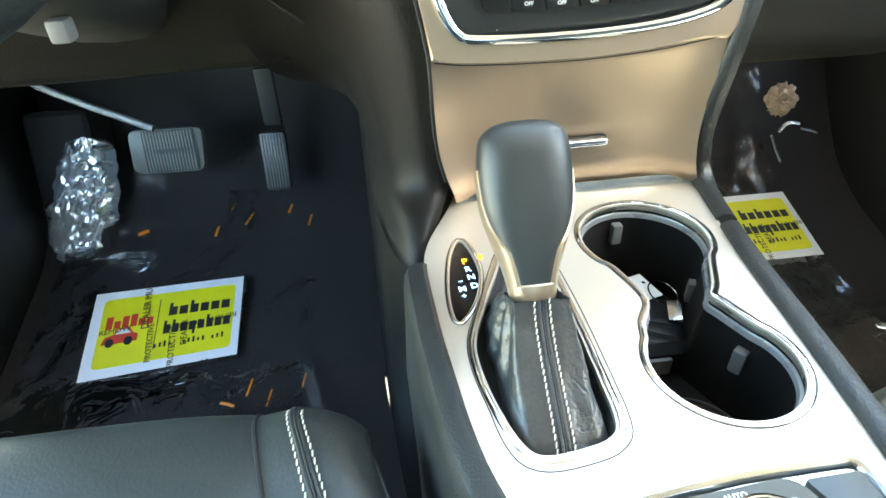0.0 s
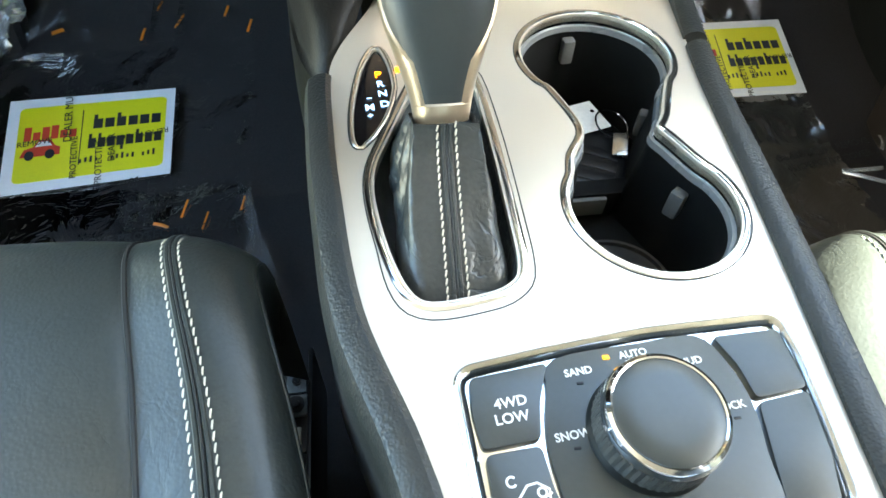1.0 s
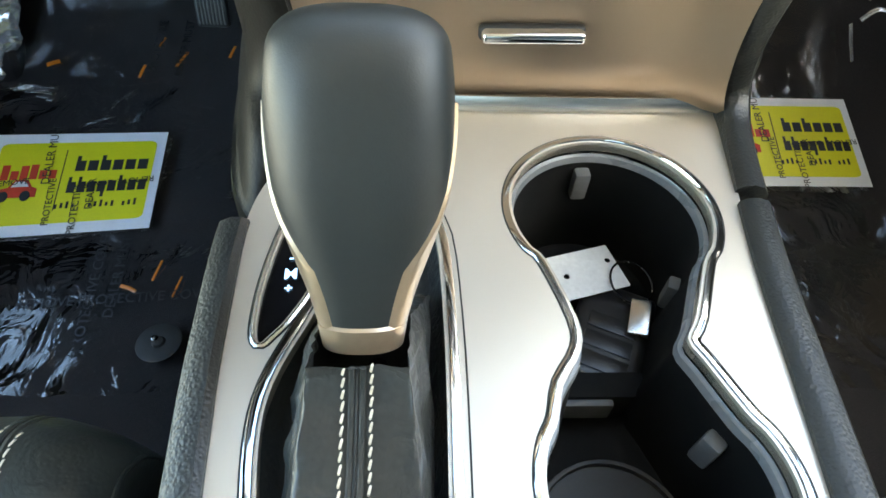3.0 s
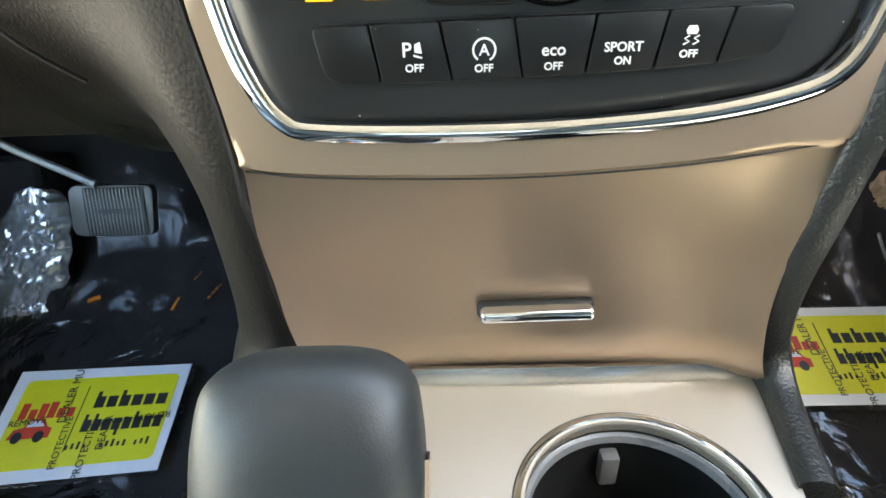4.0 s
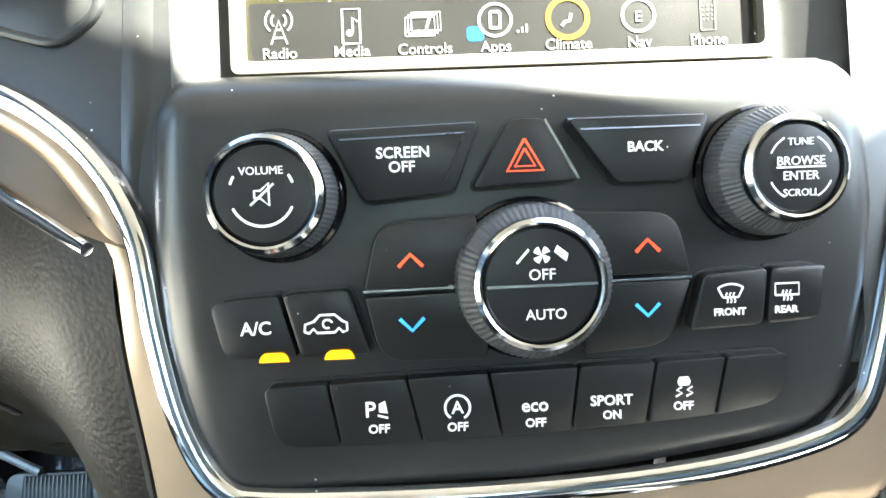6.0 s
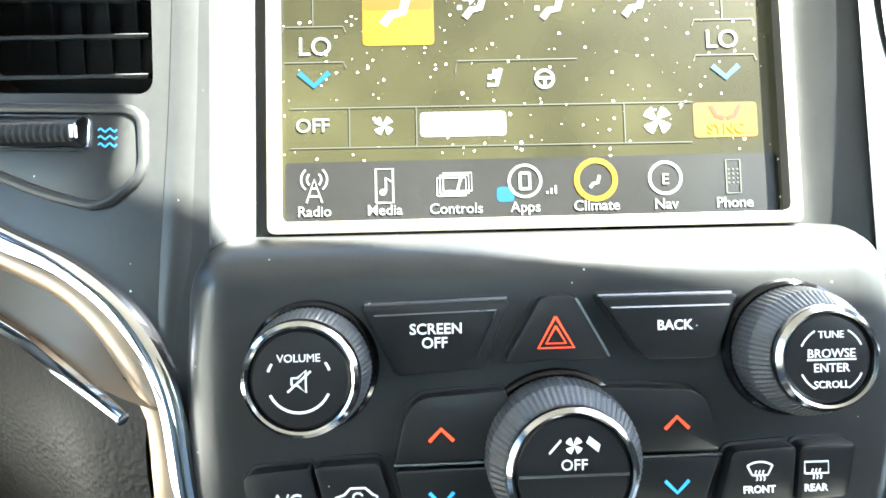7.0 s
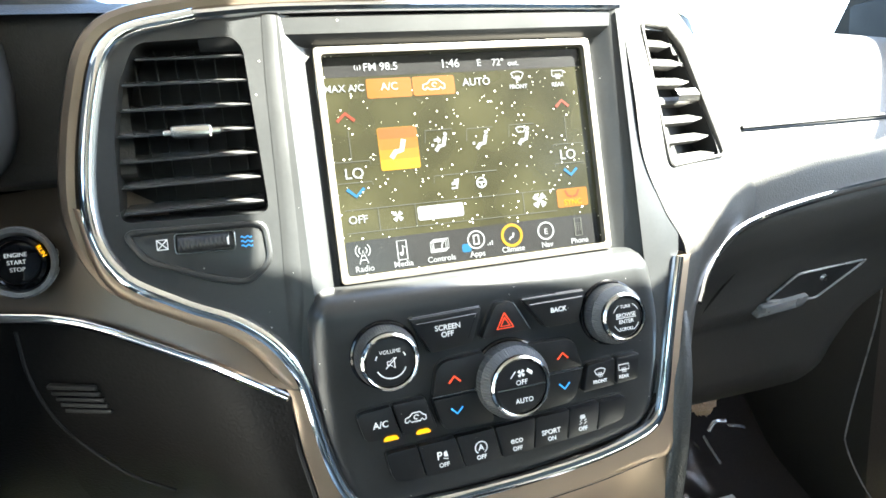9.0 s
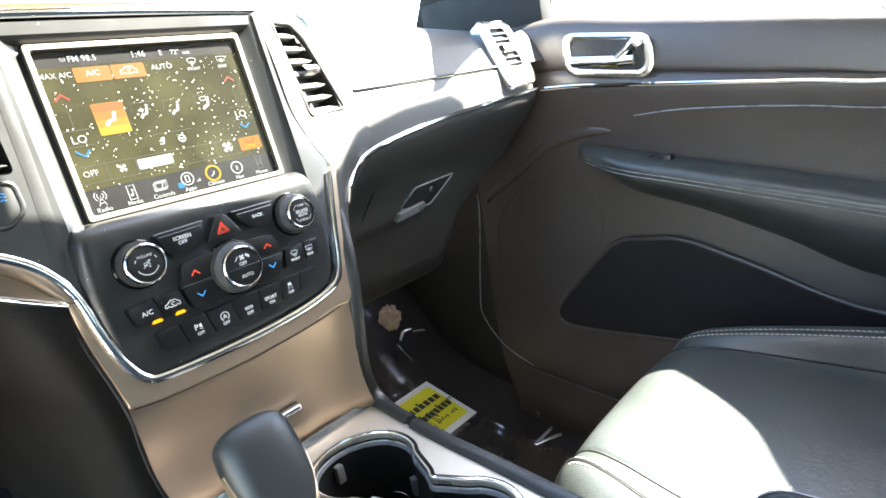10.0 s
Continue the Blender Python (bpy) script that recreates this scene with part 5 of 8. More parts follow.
    draw([arc(0, 0, 1, 0, 360, 24), [(-0.3, -0.55), (-0.3, 0.5)], [(0.3, -0.55), (0.3, 0.5)], [(-0.3, 0.5), (0.3, 0.5)], [(-0.3, -0.5), (0.3, -0.5)]], xs[3], 16.6, 5.4, 1.0)
    tile(-12.6, -6.6, 9.6, 14.8, UI_BLUE)
    draw([[(0, 0), (0, 0.4)], [(0.6, 0), (0.6, 0.8)], [(1.2, 0), (1.2, 1.2)]], 4.6, 12.0, 2.4, 0.8)
    draw([arc(0, 0, 1, 0, 360, 24)], xs[4], 16.5, 6.6, 1.9, UI_AMBER)
    draw(SEAT_BEND, xs[4], 16.0, 2.8, 1.2)
    draw([arc(0, 0, 1, 0, 360, 24)], xs[5], 16.6, 5.4, 1.1)
    word("E", xs[5], 16.0, 5.2)
    draw([[(-0.55, -1.3), (0.55, -1.3), (0.55, 1.3), (-0.55, 1.3), (-0.55, -1.3)]], xs[6], 16.6, 4.4, 0.6, UI_GREY)
    solid([[(0.9 * (i - 1) - 0.2, 0.9 * (j - 1.4) - 0.2), (0.9 * (i - 1) + 0.2, 0.9 * (j - 1.4) - 0.2), (0.9 * (i - 1) + 0.2, 0.9 * (j - 1.4) + 0.2), (0.9 * (i - 1) - 0.2, 0.9 * (j - 1.4) + 0.2)] for i in range(3) for j in range(4)], xs[6], 16.6, 1.7, UI_GREY)
    return ts


touchscreen()


# ---- terrain dial in the console ----
DIAL_FACE = material("dial_face", (0.027, 0.032, 0.031), 0.34, specular=0.6, bump=0.06, bump_scale=2500)


def terrain_dial():
    td = thing("terrain_dial", "drive mode dial panel with chrome surround set in the console", "control dial")
    outer = ccw(rounded(flat3(DIAL_OUT), 0.011, 6))

    def shrink(d):
        res = []
        n = len(outer)
        for i, p in enumerate(outer):
            t = (outer[(i + 1) % n] - outer[i - 1])
            t = t.normalized() if t.length > 1e-9 else Vector((1, 0, 0))
            res.append(p - Vector((t.y, -t.x, 0)) * d)
        return res
    rows = []
    for d, z in ((0.0002, -0.004), (0.0, 0.0006), (0.0010, 0.0015), (0.0022, 0.0012), (0.0048, -0.0006), (0.0052, -0.003)):
        rows.append([Vector((p.x, p.y, CZ + z)) for p in shrink(d)])
    part("bezel", sealed(grid(rows, close_v=True)), CHROME_DARK_REFLECTION, td, "polished chrome bezel", 50)
    part("base", plate(shrink(0.0046), thick=0.006, place=lambda a, b: Vector((a, b, CZ - 0.0022))), CHROME, td, flat=True)

    def pad(pts, name, mt, label=""):
        loop = ccw(rounded(flat3(pts), 0.003, 4))
        return part(name, plate(loop, thick=0.004, place=lambda a, b: Vector((a, b, CZ + 0.0004)), bevel=0.0006), mt, td, label, 40)

    low = pad([(-0.0745, 0.1425), (-0.0405, 0.1462), (-0.0472, 0.1295), (-0.0500, 0.1145), (-0.0735, 0.1128), (-0.0755, 0.128)], "button", DIAL_FACE, "low range button")
    hill = pad([(-0.0728, 0.1108), (-0.0505, 0.1122), (-0.0495, 0.0980), (-0.0440, 0.0715), (-0.0630, 0.0700), (-0.0725, 0.078)], "button", DIAL_FACE, "hill descent button")
    pad([(0.0345, 0.1505), (0.0650, 0.1512), (0.0650, 0.1235), (0.0415, 0.1210), (0.0400, 0.1365)], "button", DIAL_FACE, "blank blue-grey button")
    pad([(0.0415, 0.1195), (0.0642, 0.1221), (0.0607, 0.097), (0.0545, 0.0765), (0.0330, 0.0735), (0.0378, 0.100)], "button", DIAL_FACE, "blank blue-grey button")
    mid = smooth(flat3([(-0.0375, 0.1475), (0.0, 0.1510), (0.0275, 0.1518), (0.0365, 0.1370), (0.0390, 0.1195), (0.0362, 0.100), (0.0305, 0.0730), (-0.005, 0.068), (-0.0410, 0.0705), (-0.0475, 0.098), (-0.0478, 0.1155), (-0.0440, 0.1325)]), 4, closed=True)
    part("face", plate(ccw(mid), thick=0.004, place=lambda a, b: Vector((a, b, CZ + 0.0002)), bevel=0.0006), DIAL_FACE, td, "satin black dial face", 40)
    rot = basis((0, 0, 0), (1, 0.075, 0), (-0.075, 1, 0))

    def word(body, x, y, size, parent=td):
        letters("legend", body, size, LEGEND, parent, Matrix.Translation((x, y, CZ + 0.0005)) @ rot, bold=0.00008)
    word("SAND", -0.0285, 0.1405, 0.0046)
    word("SNOW", -0.0375, 0.1145, 0.0048)
    word("AUTO", -0.0030, 0.1462, 0.0045)
    word("MUD", 0.0205, 0.1400, 0.0046)
    word("ROCK", 0.0290, 0.1190, 0.0046)
    word("4WD", -0.0592, 0.1305, 0.0060, low)
    word("LOW", -0.0598, 0.1240, 0.0060, low)
    m = Matrix.Translation((-0.0585, 0.0955, CZ + 0.0006)) @ rot
    part("symbol", strokes(scaled([[(-1.0, -0.9), (-0.8, -0.3), (-0.1, 0.4), (0.5, 0.45), (1.1, 0.0), (1.0, -0.5)], arc(-0.55, -0.55, 0.25, 0, 360, 10), arc(0.65, -0.1, 0.25, 0, 360, 10), [(-1.2, -1.1), (1.2, -0.2)], arc(-0.9, 0.75, 0.28, 40, 320, 10)], 0.0066), 0.0009, m, 0.0), LEGEND, hill)
    part("symbol", strokes(scaled([arc(0, 0, 1.0, 0, 360, 14), [(0, 0), (0.5, 0.7)]], 0.0020), 0.0006, Matrix.Translation((-0.0060, 0.0785, CZ + 0.0006)), 0.0), LEGEND, td)
    part("mode_lamp", box(-0.0165, -0.0135, 0.1448, 0.1468, CZ, CZ + 0.0006, 0.0002), AMBER_GLOW, td, "lit amber mode lamp")
    for x, y in ((-0.029, 0.1355), (-0.037, 0.1095), (0.030, 0.1140)):
        part("mode_lamp", box(x - 0.0014, x + 0.0014, y - 0.0006, y + 0.0006, CZ, CZ + 0.0005, 0.0002), BLACK, td)
    # rotary knob
    m = Matrix.Translation((-0.0070, 0.1130, CZ)) @ pose(0, 0, 0, 2, 0, 0)
    kb = part("knob", lathe([(0.0250, 0.0002), (0.0248, 0.0030), (0.0238, 0.0045), (0.0232, 0.0180), (0.0225, 0.0190)], 64, m), BUTTON, td, "large black rotary knob")
    n = 96
    rows = []
    for k in range(n):
        a = 2 * math.pi * k / n
        d = 0.0004 * (k % 2)
        rows.append([m @ Vector(((r - d) * math.cos(a), (r - d) * math.sin(a), h)) for r, h in ((0.0242, 0.005), (0.0236, 0.0165))])
    part("knurled_side", sealed(grid(rows, close_u=True)), KNURL, kb, "", 20)
    part("ring", lathe([(0.0234, 0.0165), (0.0236, 0.0195), (0.0226, 0.0222), (0.0212, 0.0230), (0.0204, 0.0226)], 64, m), CHROME, kb, "chrome knob ring")
    part("cap", lathe([(0.0, 0.0236), (0.012, 0.0235), (0.0192, 0.0230), (0.0206, 0.0222)], 56, m), DIAL_FACE, kb, "soft black knob cap")


terrain_dial()


# ---- armrest lid at the rear of the console ----
def armrest():
    ar = thing("armrest", "black leather console armrest with a stitched edge", "armrest")
    def loop(g, z, y1):
        pts = rounded([(-0.086 + g, -0.30 + g, 0), (0.078 - g, -0.30 + g, 0), (0.078 - g, y1 - g, 0), (-0.086 + g, y1 - g, 0)], 0.022, 6)
        return [Vector((p.x, p.y, z)) for p in pts]
    rows = [loop(g, z, 0.030) for g, z in ((0.004, 0.432), (0.0, 0.440), (-0.001, 0.462), (0.0005, 0.478), (0.005, 0.489), (0.012, 0.495), (0.024, 0.498), (0.05, 0.499))]
    bm = grid(rows, close_v=True)
    bm.faces.new(list(bm.verts)[-len(rows[0]):])
    part("lid", sealed(bm), LEATHER, ar, "padded black leather lid", 60)
    part("seam", sweep(loop(0.0045, 0.4893, 0.030), oval(0.0009, 0.0009, 6), closed=True), SATIN_GREY, ar, "pale seam round the lid")
    rows = [loop(g, z, 0.026) for g, z in ((0.008, CZ), (0.006, 0.425), (0.008, 0.434))]
    part("bin", sealed(grid(rows, close_v=True)), PLASTIC, ar, "black plastic bin under the lid")


armrest()


# ---- key with paper tag in the cup ----
PAPER = material("white_card", (0.72, 0.72, 0.70), 0.7, bump=0.05, bump_scale=900)


def car_key():
    kf = thing("key_fob", "black key fob with ring and white card tag in cup", "car key")
    zb = CZ - 0.078
    # fob lies across the waist of the cups, its head under the tag
    m = basis((0.052, 0.330, zb + 0.0080), (0.90, -0.42, 0.0), (0.42, 0.90, -0.05))
    bm = box(-0.021, 0.021, -0.034, 0.034, -0.0065, 0.0065, 0.006, 3)
    bm.transform(m)
    body = part("body", bm, BUTTON, kf, "black plastic fob", 50)
    for y in (-0.022, -0.009, 0.004):
        bm = box(-0.013, 0.013, y - 0.0050, y + 0.0050, 0.0063, 0.0074, 0.0006, 2)
        bm.transform(m)
        part("key_button", bm, BUTTON, body)
    bm = box(-0.0055, 0.0055, -0.011, 0.011, -0.0025, 0.0025, 0.0012, 2)
    bm.transform(basis((0.0680, 0.336, zb + 0.0180), (0.94, -0.33, 0.2), (0.40, 0.90, 0.10)))
    part("key_head", bm, SATIN_CHROME, kf, "bright steel key head")
    ringm = Matrix.Translation((0.0700, 0.3610, zb + 0.0165)) @ pose(0, 0, 0, 14, 12, 10)
    loop = [ringm @ Vector((0.0135 * math.cos(2 * math.pi * k / 32), 0.0135 * math.sin(2 * math.pi * k / 32), 0)) for k in range(32)]
    part("key_ring", sweep(loop, oval(0.0007, 0.0007, 6), up=ringm.to_3x3() @ Vector((0, 0, 1)), closed=True), CHROME, kf, "steel split ring")
    # tag, lying on the fob and leaning on the cup wall
    tm = basis((0.0425, 0.3670, zb + 0.0175), (0.95, 0.28, -0.02), (-0.33, 0.93, 0.05))
    pts = ccw(rounded([(-0.0235, -0.0150, 0), (0.0235, -0.0150, 0), (0.0225, 0.0150, 0), (-0.0235, 0.0150, 0)], 0.0010))
    holes = [ccw([Vector((x + 0.0018 * math.cos(a), y + 0.0018 * math.sin(a), 0)) for a in np.linspace(0, 2 * math.pi, 13)[:-1]]) for x, y in ((0.0185, 0.0045), (-0.010, 0.0))]
    part("tag", plate(pts, holes, thick=0.0006, down=tm.to_3x3() @ Vector((0, 0, -1)), place=lambda a, b: tm @ Vector((a, b, 0))), PAPER, kf, "white card tag with punched hole")


car_key()


# ---- boot seam with two rows of stitches ----
def boot_seam():
    for line in sh_lines[:2]:
        stitch_row(line, (0, -0.5, 1), 0.0034, 0.0039, SHIFTER, width=0.0009)
    part("seam", sweep(sh_lines[2], oval(0.0007, 0.0006, 8), up=(0, -0.5, 1)), BLACK, SHIFTER)
    for dx in (-0.0017, 0.0017):
        part("seam_ridge", sweep([p + Vector((dx, 0, 0)) for p in sh_lines[2]], oval(0.0011, 0.0008, 8), up=(0, -0.5, 1)), BOOT, SHIFTER)


boot_seam()

# ---- dashboard ----
STRIP_R = [(0.157, 0.450, 0.630), (0.172, 0.459, 0.648), (0.203, 0.474, 0.667), (0.250, 0.484, 0.679), (0.337, 0.485, 0.691), (0.450, 0.484, 0.699), (0.600, 0.4835, 0.706)]
STRIP_L = [(-0.1265, 0.4270, 0.6268), (-0.150, 0.439, 0.638), (-0.174, 0.449, 0.650), (-0.226, 0.460, 0.675), (-0.264, 0.466, 0.683), (-0.33, 0.472, 0.689), (-0.50, 0.478, 0.690), (-0.76, 0.48, 0.69)]


def dashboard():
    da = thing("dashboard", "black soft-touch dashboard with bright trim strips", "dashboard")
    # passenger pad: over the top to the windscreen
    prof = [(0.4995, 0.7500), (0.508, 0.764), (0.521, 0.785), (0.536, 0.808), (0.553, 0.826), (0.585, 0.836), (0.70, 0.842), (1.19, 0.858)]
    rows = [[(x, p.x, p.y - (p.y > 0.79) * (p.y - 0.79) * 0.45 * float(np.interp(x, (0.33, 0.56), (0.0, 1.0)))) for x in np.linspace(0.205, 0.79, 24)] for p in smooth([(y, z, 0) for y, z in prof], 5)]
    part("passenger_pad", sealed(grid(rows)), DASHSKIN, da, "grained dash pad in the sun")
    prof = [(0.474, 0.836), (0.482, 0.8425), (0.50, 0.844), (0.60, 0.846), (0.70, 0.848), (1.19, 0.862)]
    rows = [[(x, y + (0.03 if x > 0.13 else 0), z) for x in np.linspace(-0.79, 0.22, 24)] for y, z in prof]
    part("middle_pad", sealed(grid(rows)), DASHSKIN, da)
    # passenger face: a bulge under the crease, then the glovebox hollow
    ctrl = []
    for y, z in ((0.5020, 0.7475), (0.4955, 0.7440), (0.4890, 0.7250), (0.4860, 0.7060), (0.4885, 0.6920), (0.506, 0.668), (0.535, 0.640), (0.553, 0.615), (0.566, 0.585), (0.580, 0.545), (0.597, 0.500), (0.615, 0.460), (0.66, 0.43), (0.80, 0.42), (1.19, 0.44)):
        end = float(np.interp(z, (0.44, 0.50, 0.545, 0.585, 0.615, 0.64, 0.668, 0.70), (0.462, 0.470, 0.490, 0.545, 0.596, 0.606, 0.606, 0.610)))
        row = []
        for k, back in ((0.0, 0.0), (0.09, 0.0), (0.26, 0.0), (0.55, 0.0), (0.84, 0.0), (0.96, 0.004), (1.0, 0.018), (1.012, 0.10)):
            x = 0.20 + k * (end - 0.20)
            row.append((x, y + back - 0.003 * (z < 0.70) * (x > 0.5), z + float(np.interp(x, (0.20, 0.235, 0.30, 0.42, 0.56), (-0.036, -0.026, -0.018, -0.008, 0.0))) * (0.55 < z < 0.72)))
        ctrl.append(row)
    part("passenger_face", sealed(sheet(ctrl, 4, 4)), DASHSKIN, da)
    part("crease", sweep([(0.235, 0.4956, 0.7480), (0.42, 0.4953, 0.7492), (0.53, 0.4951, 0.7500)], oval(0.0019, 0.0017, 8)), BLACK, da)
    part("trim_strip", sweep(smooth([Vector(p) + Vector((0, -0.001, 0)) for p in STRIP_R], 8), oval(0.0026, 0.0034, 8), up=(0, -0.2, 1)), CHROME, da, "thin chrome dash strip")
    # right flank of the centre stack, with the passenger vent on it
    ctrl = []
    for z, pts in ((0.836, ((0.112, 0.4705), (0.135, 0.480), (0.18, 0.502), (0.225, 0.540), (0.26, 0.58))), (0.780, ((0.114, 0.4585), (0.140, 0.466), (0.195, 0.490), (0.235, 0.512), (0.27, 0.540))), (0.735, ((0.116, 0.4515), (0.150, 0.459), (0.210, 0.480), (0.245, 0.497), (0.28, 0.51))), (0.700, ((0.128, 0.4465), (0.160, 0.452), (0.205, 0.470), (0.245, 0.4885), (0.28, 0.50))),
                   (0.668, ((0.143, 0.4440), (0.158, 0.4465), (0.190, 0.464), (0.225, 0.486), (0.27, 0.51))), (0.620, ((0.1335, 0.4385), (0.150, 0.4455), (0.170, 0.470), (0.200, 0.510), (0.23, 0.56))), (0.570, ((0.1215, 0.4310), (0.140, 0.440), (0.158, 0.470), (0.175, 0.530), (0.19, 0.60))), (0.500, ((0.1105, 0.4300), (0.131, 0.440), (0.148, 0.480), (0.160, 0.560), (0.17, 0.66))),
                   (0.440, ((0.1085, 0.4310), (0.131, 0.443), (0.150, 0.490), (0.160, 0.580), (0.17, 0.70))), (0.410, ((0.120, 0.442), (0.141, 0.452), (0.155, 0.50), (0.163, 0.60), (0.17, 0.72))), (0.20, ((0.135, 0.43), (0.150, 0.46), (0.158, 0.52), (0.163, 0.62), (0.17, 0.75))), (-0.01, ((0.135, 0.43), (0.150, 0.46), (0.158, 0.52), (0.163, 0.62), (0.17, 0.75)))):
        ctrl.append([(x, y, z) for x, y in pts])
    bm = sheet(ctrl, 14, 10)
    hole = []
    for f in bm.faces:
        c = f.calc_center_median()
        v = (0.8220 - c.z) / (0.8220 - 0.7270)
        left, right = 0.1285 + 0.0090 * v, 0.1660 + 0.0325 * v
        u = (c.x - left) / (right - left)
        if 0.03 < v < 0.97 and 0.04 < u < (0.93 if v > 0.2 else 0.80):
            hole.append(f)
    bmesh.ops.delete(bm, geom=hole, context="FACES")
    part("right_flank", sealed(bm), DASHSKIN, da)
    # left flank: one skin from the chrome strip and the knee panel into the padded leg
    ctrl = [[(-0.124, 0.4350, 0.634), (-0.150, 0.4405, 0.638), (-0.172, 0.4485, 0.647), (-0.200, 0.4545, 0.660), (-0.235, 0.4605, 0.6745), (-0.262, 0.4648, 0.680)],
            [(-0.1255, 0.4325, 0.605), (-0.146, 0.4375, 0.609), (-0.169, 0.4490, 0.6185), (-0.200, 0.4595, 0.6265), (-0.235, 0.4665, 0.635), (-0.262, 0.4718, 0.639)],
            [(-0.1185, 0.4300, 0.565), (-0.140, 0.4355, 0.570), (-0.165, 0.4540, 0.578), (-0.198, 0.4720, 0.585), (-0.235, 0.4840, 0.587), (-0.262, 0.4905, 0.588)],
            [(-0.1140, 0.4290, 0.522), (-0.133, 0.4345, 0.530), (-0.158, 0.4610, 0.536), (-0.190, 0.5000, 0.537), (-0.232, 0.5280, 0.530), (-0.262, 0.5360, 0.526)],
            [(-0.1120, 0.4305, 0.475), (-0.1295, 0.4355, 0.480), (-0.152, 0.4680, 0.487), (-0.176, 0.5350, 0.492), (-0.215, 0.5850, 0.484), (-0.250, 0.600, 0.475)]]
    for z, pts in ((0.430, ((-0.1030, 0.4290), (-0.122, 0.427), (-0.145, 0.455), (-0.165, 0.550), (-0.185, 0.64), (-0.21, 0.68))), (0.412, ((-0.1090, 0.418), (-0.125, 0.398), (-0.143, 0.420), (-0.163, 0.52), (-0.175, 0.64), (-0.19, 0.70))), (0.390, ((-0.128, 0.375), (-0.139, 0.380), (-0.149, 0.41), (-0.166, 0.50), (-0.172, 0.62), (-0.18, 0.72))), (0.34, ((-0.138, 0.365), (-0.147, 0.38), (-0.162, 0.42), (-0.168, 0.50), (-0.175, 0.62), (-0.18, 0.74))), (-0.01, ((-0.15, 0.36), (-0.158, 0.38), (-0.165, 0.43), (-0.172, 0.50), (-0.18, 0.62), (-0.185, 0.76)))):
        ctrl.append([(x, y, z) for x, y in pts])
    part("left_flank", sealed(sheet(ctrl, 4, 4)), KNEE_SHADE_SKIN, da, "grained padded leg beside the storage door")
    # driver side: binnacle shelf, switch panel, knee panel
    cols = ((-0.78, 0.480, 0.690, 0.480, 0.60), (-0.50, 0.478, 0.690, 0.480, 0.60), (-0.33, 0.472, 0.687, 0.484, 0.60), (-0.264, 0.466, 0.681, 0.488, 0.59), (-0.226, 0.460, 0.673, 0.496, 0.58), (-0.174, 0.466, 0.640, 0.517, 0.58), (-0.133, 0.460, 0.620, 0.540, 0.56))
    ctrl = []
    for t, k in ((0.0, 0.0), (0.15, 0.04), (0.35, 0.14), (0.6, 0.38), (0.85, 0.75), (1.0, 1.0)):
        ctrl.append([(x, y0 + (y1 - y0) * k, z0 + (z1 - z0) * t) for x, y0, z0, z1, y1 in cols])
    ctrl.append([(x, 0.72, z1 - 0.01) for x, y0, z0, z1, y1 in cols])
    ctrl.append([(x, 1.19, z1 + 0.02) for x, y0, z0, z1, y1 in cols])
    part("knee_panel", sealed(sheet(ctrl, 4, 4)), KNEE_SHADE_SKIN, da, "knee panel in plastic darkened for the shade there")
    ctrl = []
    for t, dy in ((0.0, 0.004), (0.3, 0.0), (0.7, 0.002), (1.0, 0.001)):
        ctrl.append([(x, (y + 0.006) * (1 - t) + y0 * t + dy, z * (1 - t) + (z0 + 0.001) * t) for x, y, z, y0, z0 in ((-0.78, 0.482, 0.745, 0.480, 0.690), (-0.50, 0.482, 0.745, 0.478, 0.690), (-0.33, 0.478, 0.745, 0.472, 0.688), (-0.264, 0.474, 0.746, 0.466, 0.682), (-0.226, 0.468, 0.748, 0.460, 0.674), (-0.185, 0.462, 0.735, 0.449, 0.653), (-0.140, 0.450, 0.680, 0.434, 0.632), (-0.116, 0.446, 0.652, 0.4315, 0.6225))])
    part("switch_panel", sealed(sheet(ctrl, 4, 4)), SWITCH_PAINT, da, "brown satin switch panel")
    ctrl = []
    for y, z in ((0.470, 0.7475), (0.462, 0.7520), (0.466, 0.765), (0.472, 0.80), (0.476, 0.830), (0.486, 0.8435), (0.51, 0.846)):
        ctrl.append([(x, y + dy, z + max(0.0, z - 0.80) * up) for x, dy, up in ((-0.78, 0.03, 1.6), (-0.42, 0.03, 1.6), (-0.30, 0.026, 1.3), (-0.25, 0.012, 0.8), (-0.205, 0.004, 0.1), (-0.19, 0.004, 0.0))])
    part("driver_pad", sealed(sheet(ctrl, 4, 4)), DASHSKIN, da, "grained pad beside the instruments")
    part("trim_strip", sweep(smooth([Vector(p) + Vector((0, -0.0036, 0)) for p in STRIP_L], 8), oval(0.0026, 0.0030, 10), up=(0, -0.25, 1), scale=lambda t: 0.75 + 0.25 * min(1.0, t * 7)), CHROME, da, "chrome strip under the switch panel")
    # seam and small grille on the knee panel
    part("seam", sweep(smooth([(-0.2615, 0.4655, 0.674), (-0.2615, 0.4703, 0.645), (-0.255, 0.4770, 0.615), (-0.243, 0.4845, 0.590), (-0.226, 0.4905, 0.566), (-0.205, 0.4955, 0.548)], 6), oval(0.0011, 0.0011, 6)), BLACK, da)
    for k in range(5):
        z = 0.6385 - 0.0042 * k
        x = -0.2405 + 0.0012 * k
        y = 0.4672 + 0.0012 * k
        part("grille_slot", box(x - 0.0125, x + 0.0125, y - 0.0035, y + 0.003, z - 0.0014, z + 0.0014, 0.0005, 1, m=Matrix.Translation((x, y, z)) @ pose(0, 0, 0, 0, 9, -10) @ Matrix.Translation((-x, -y, -z))), BLACK, da)
    return da


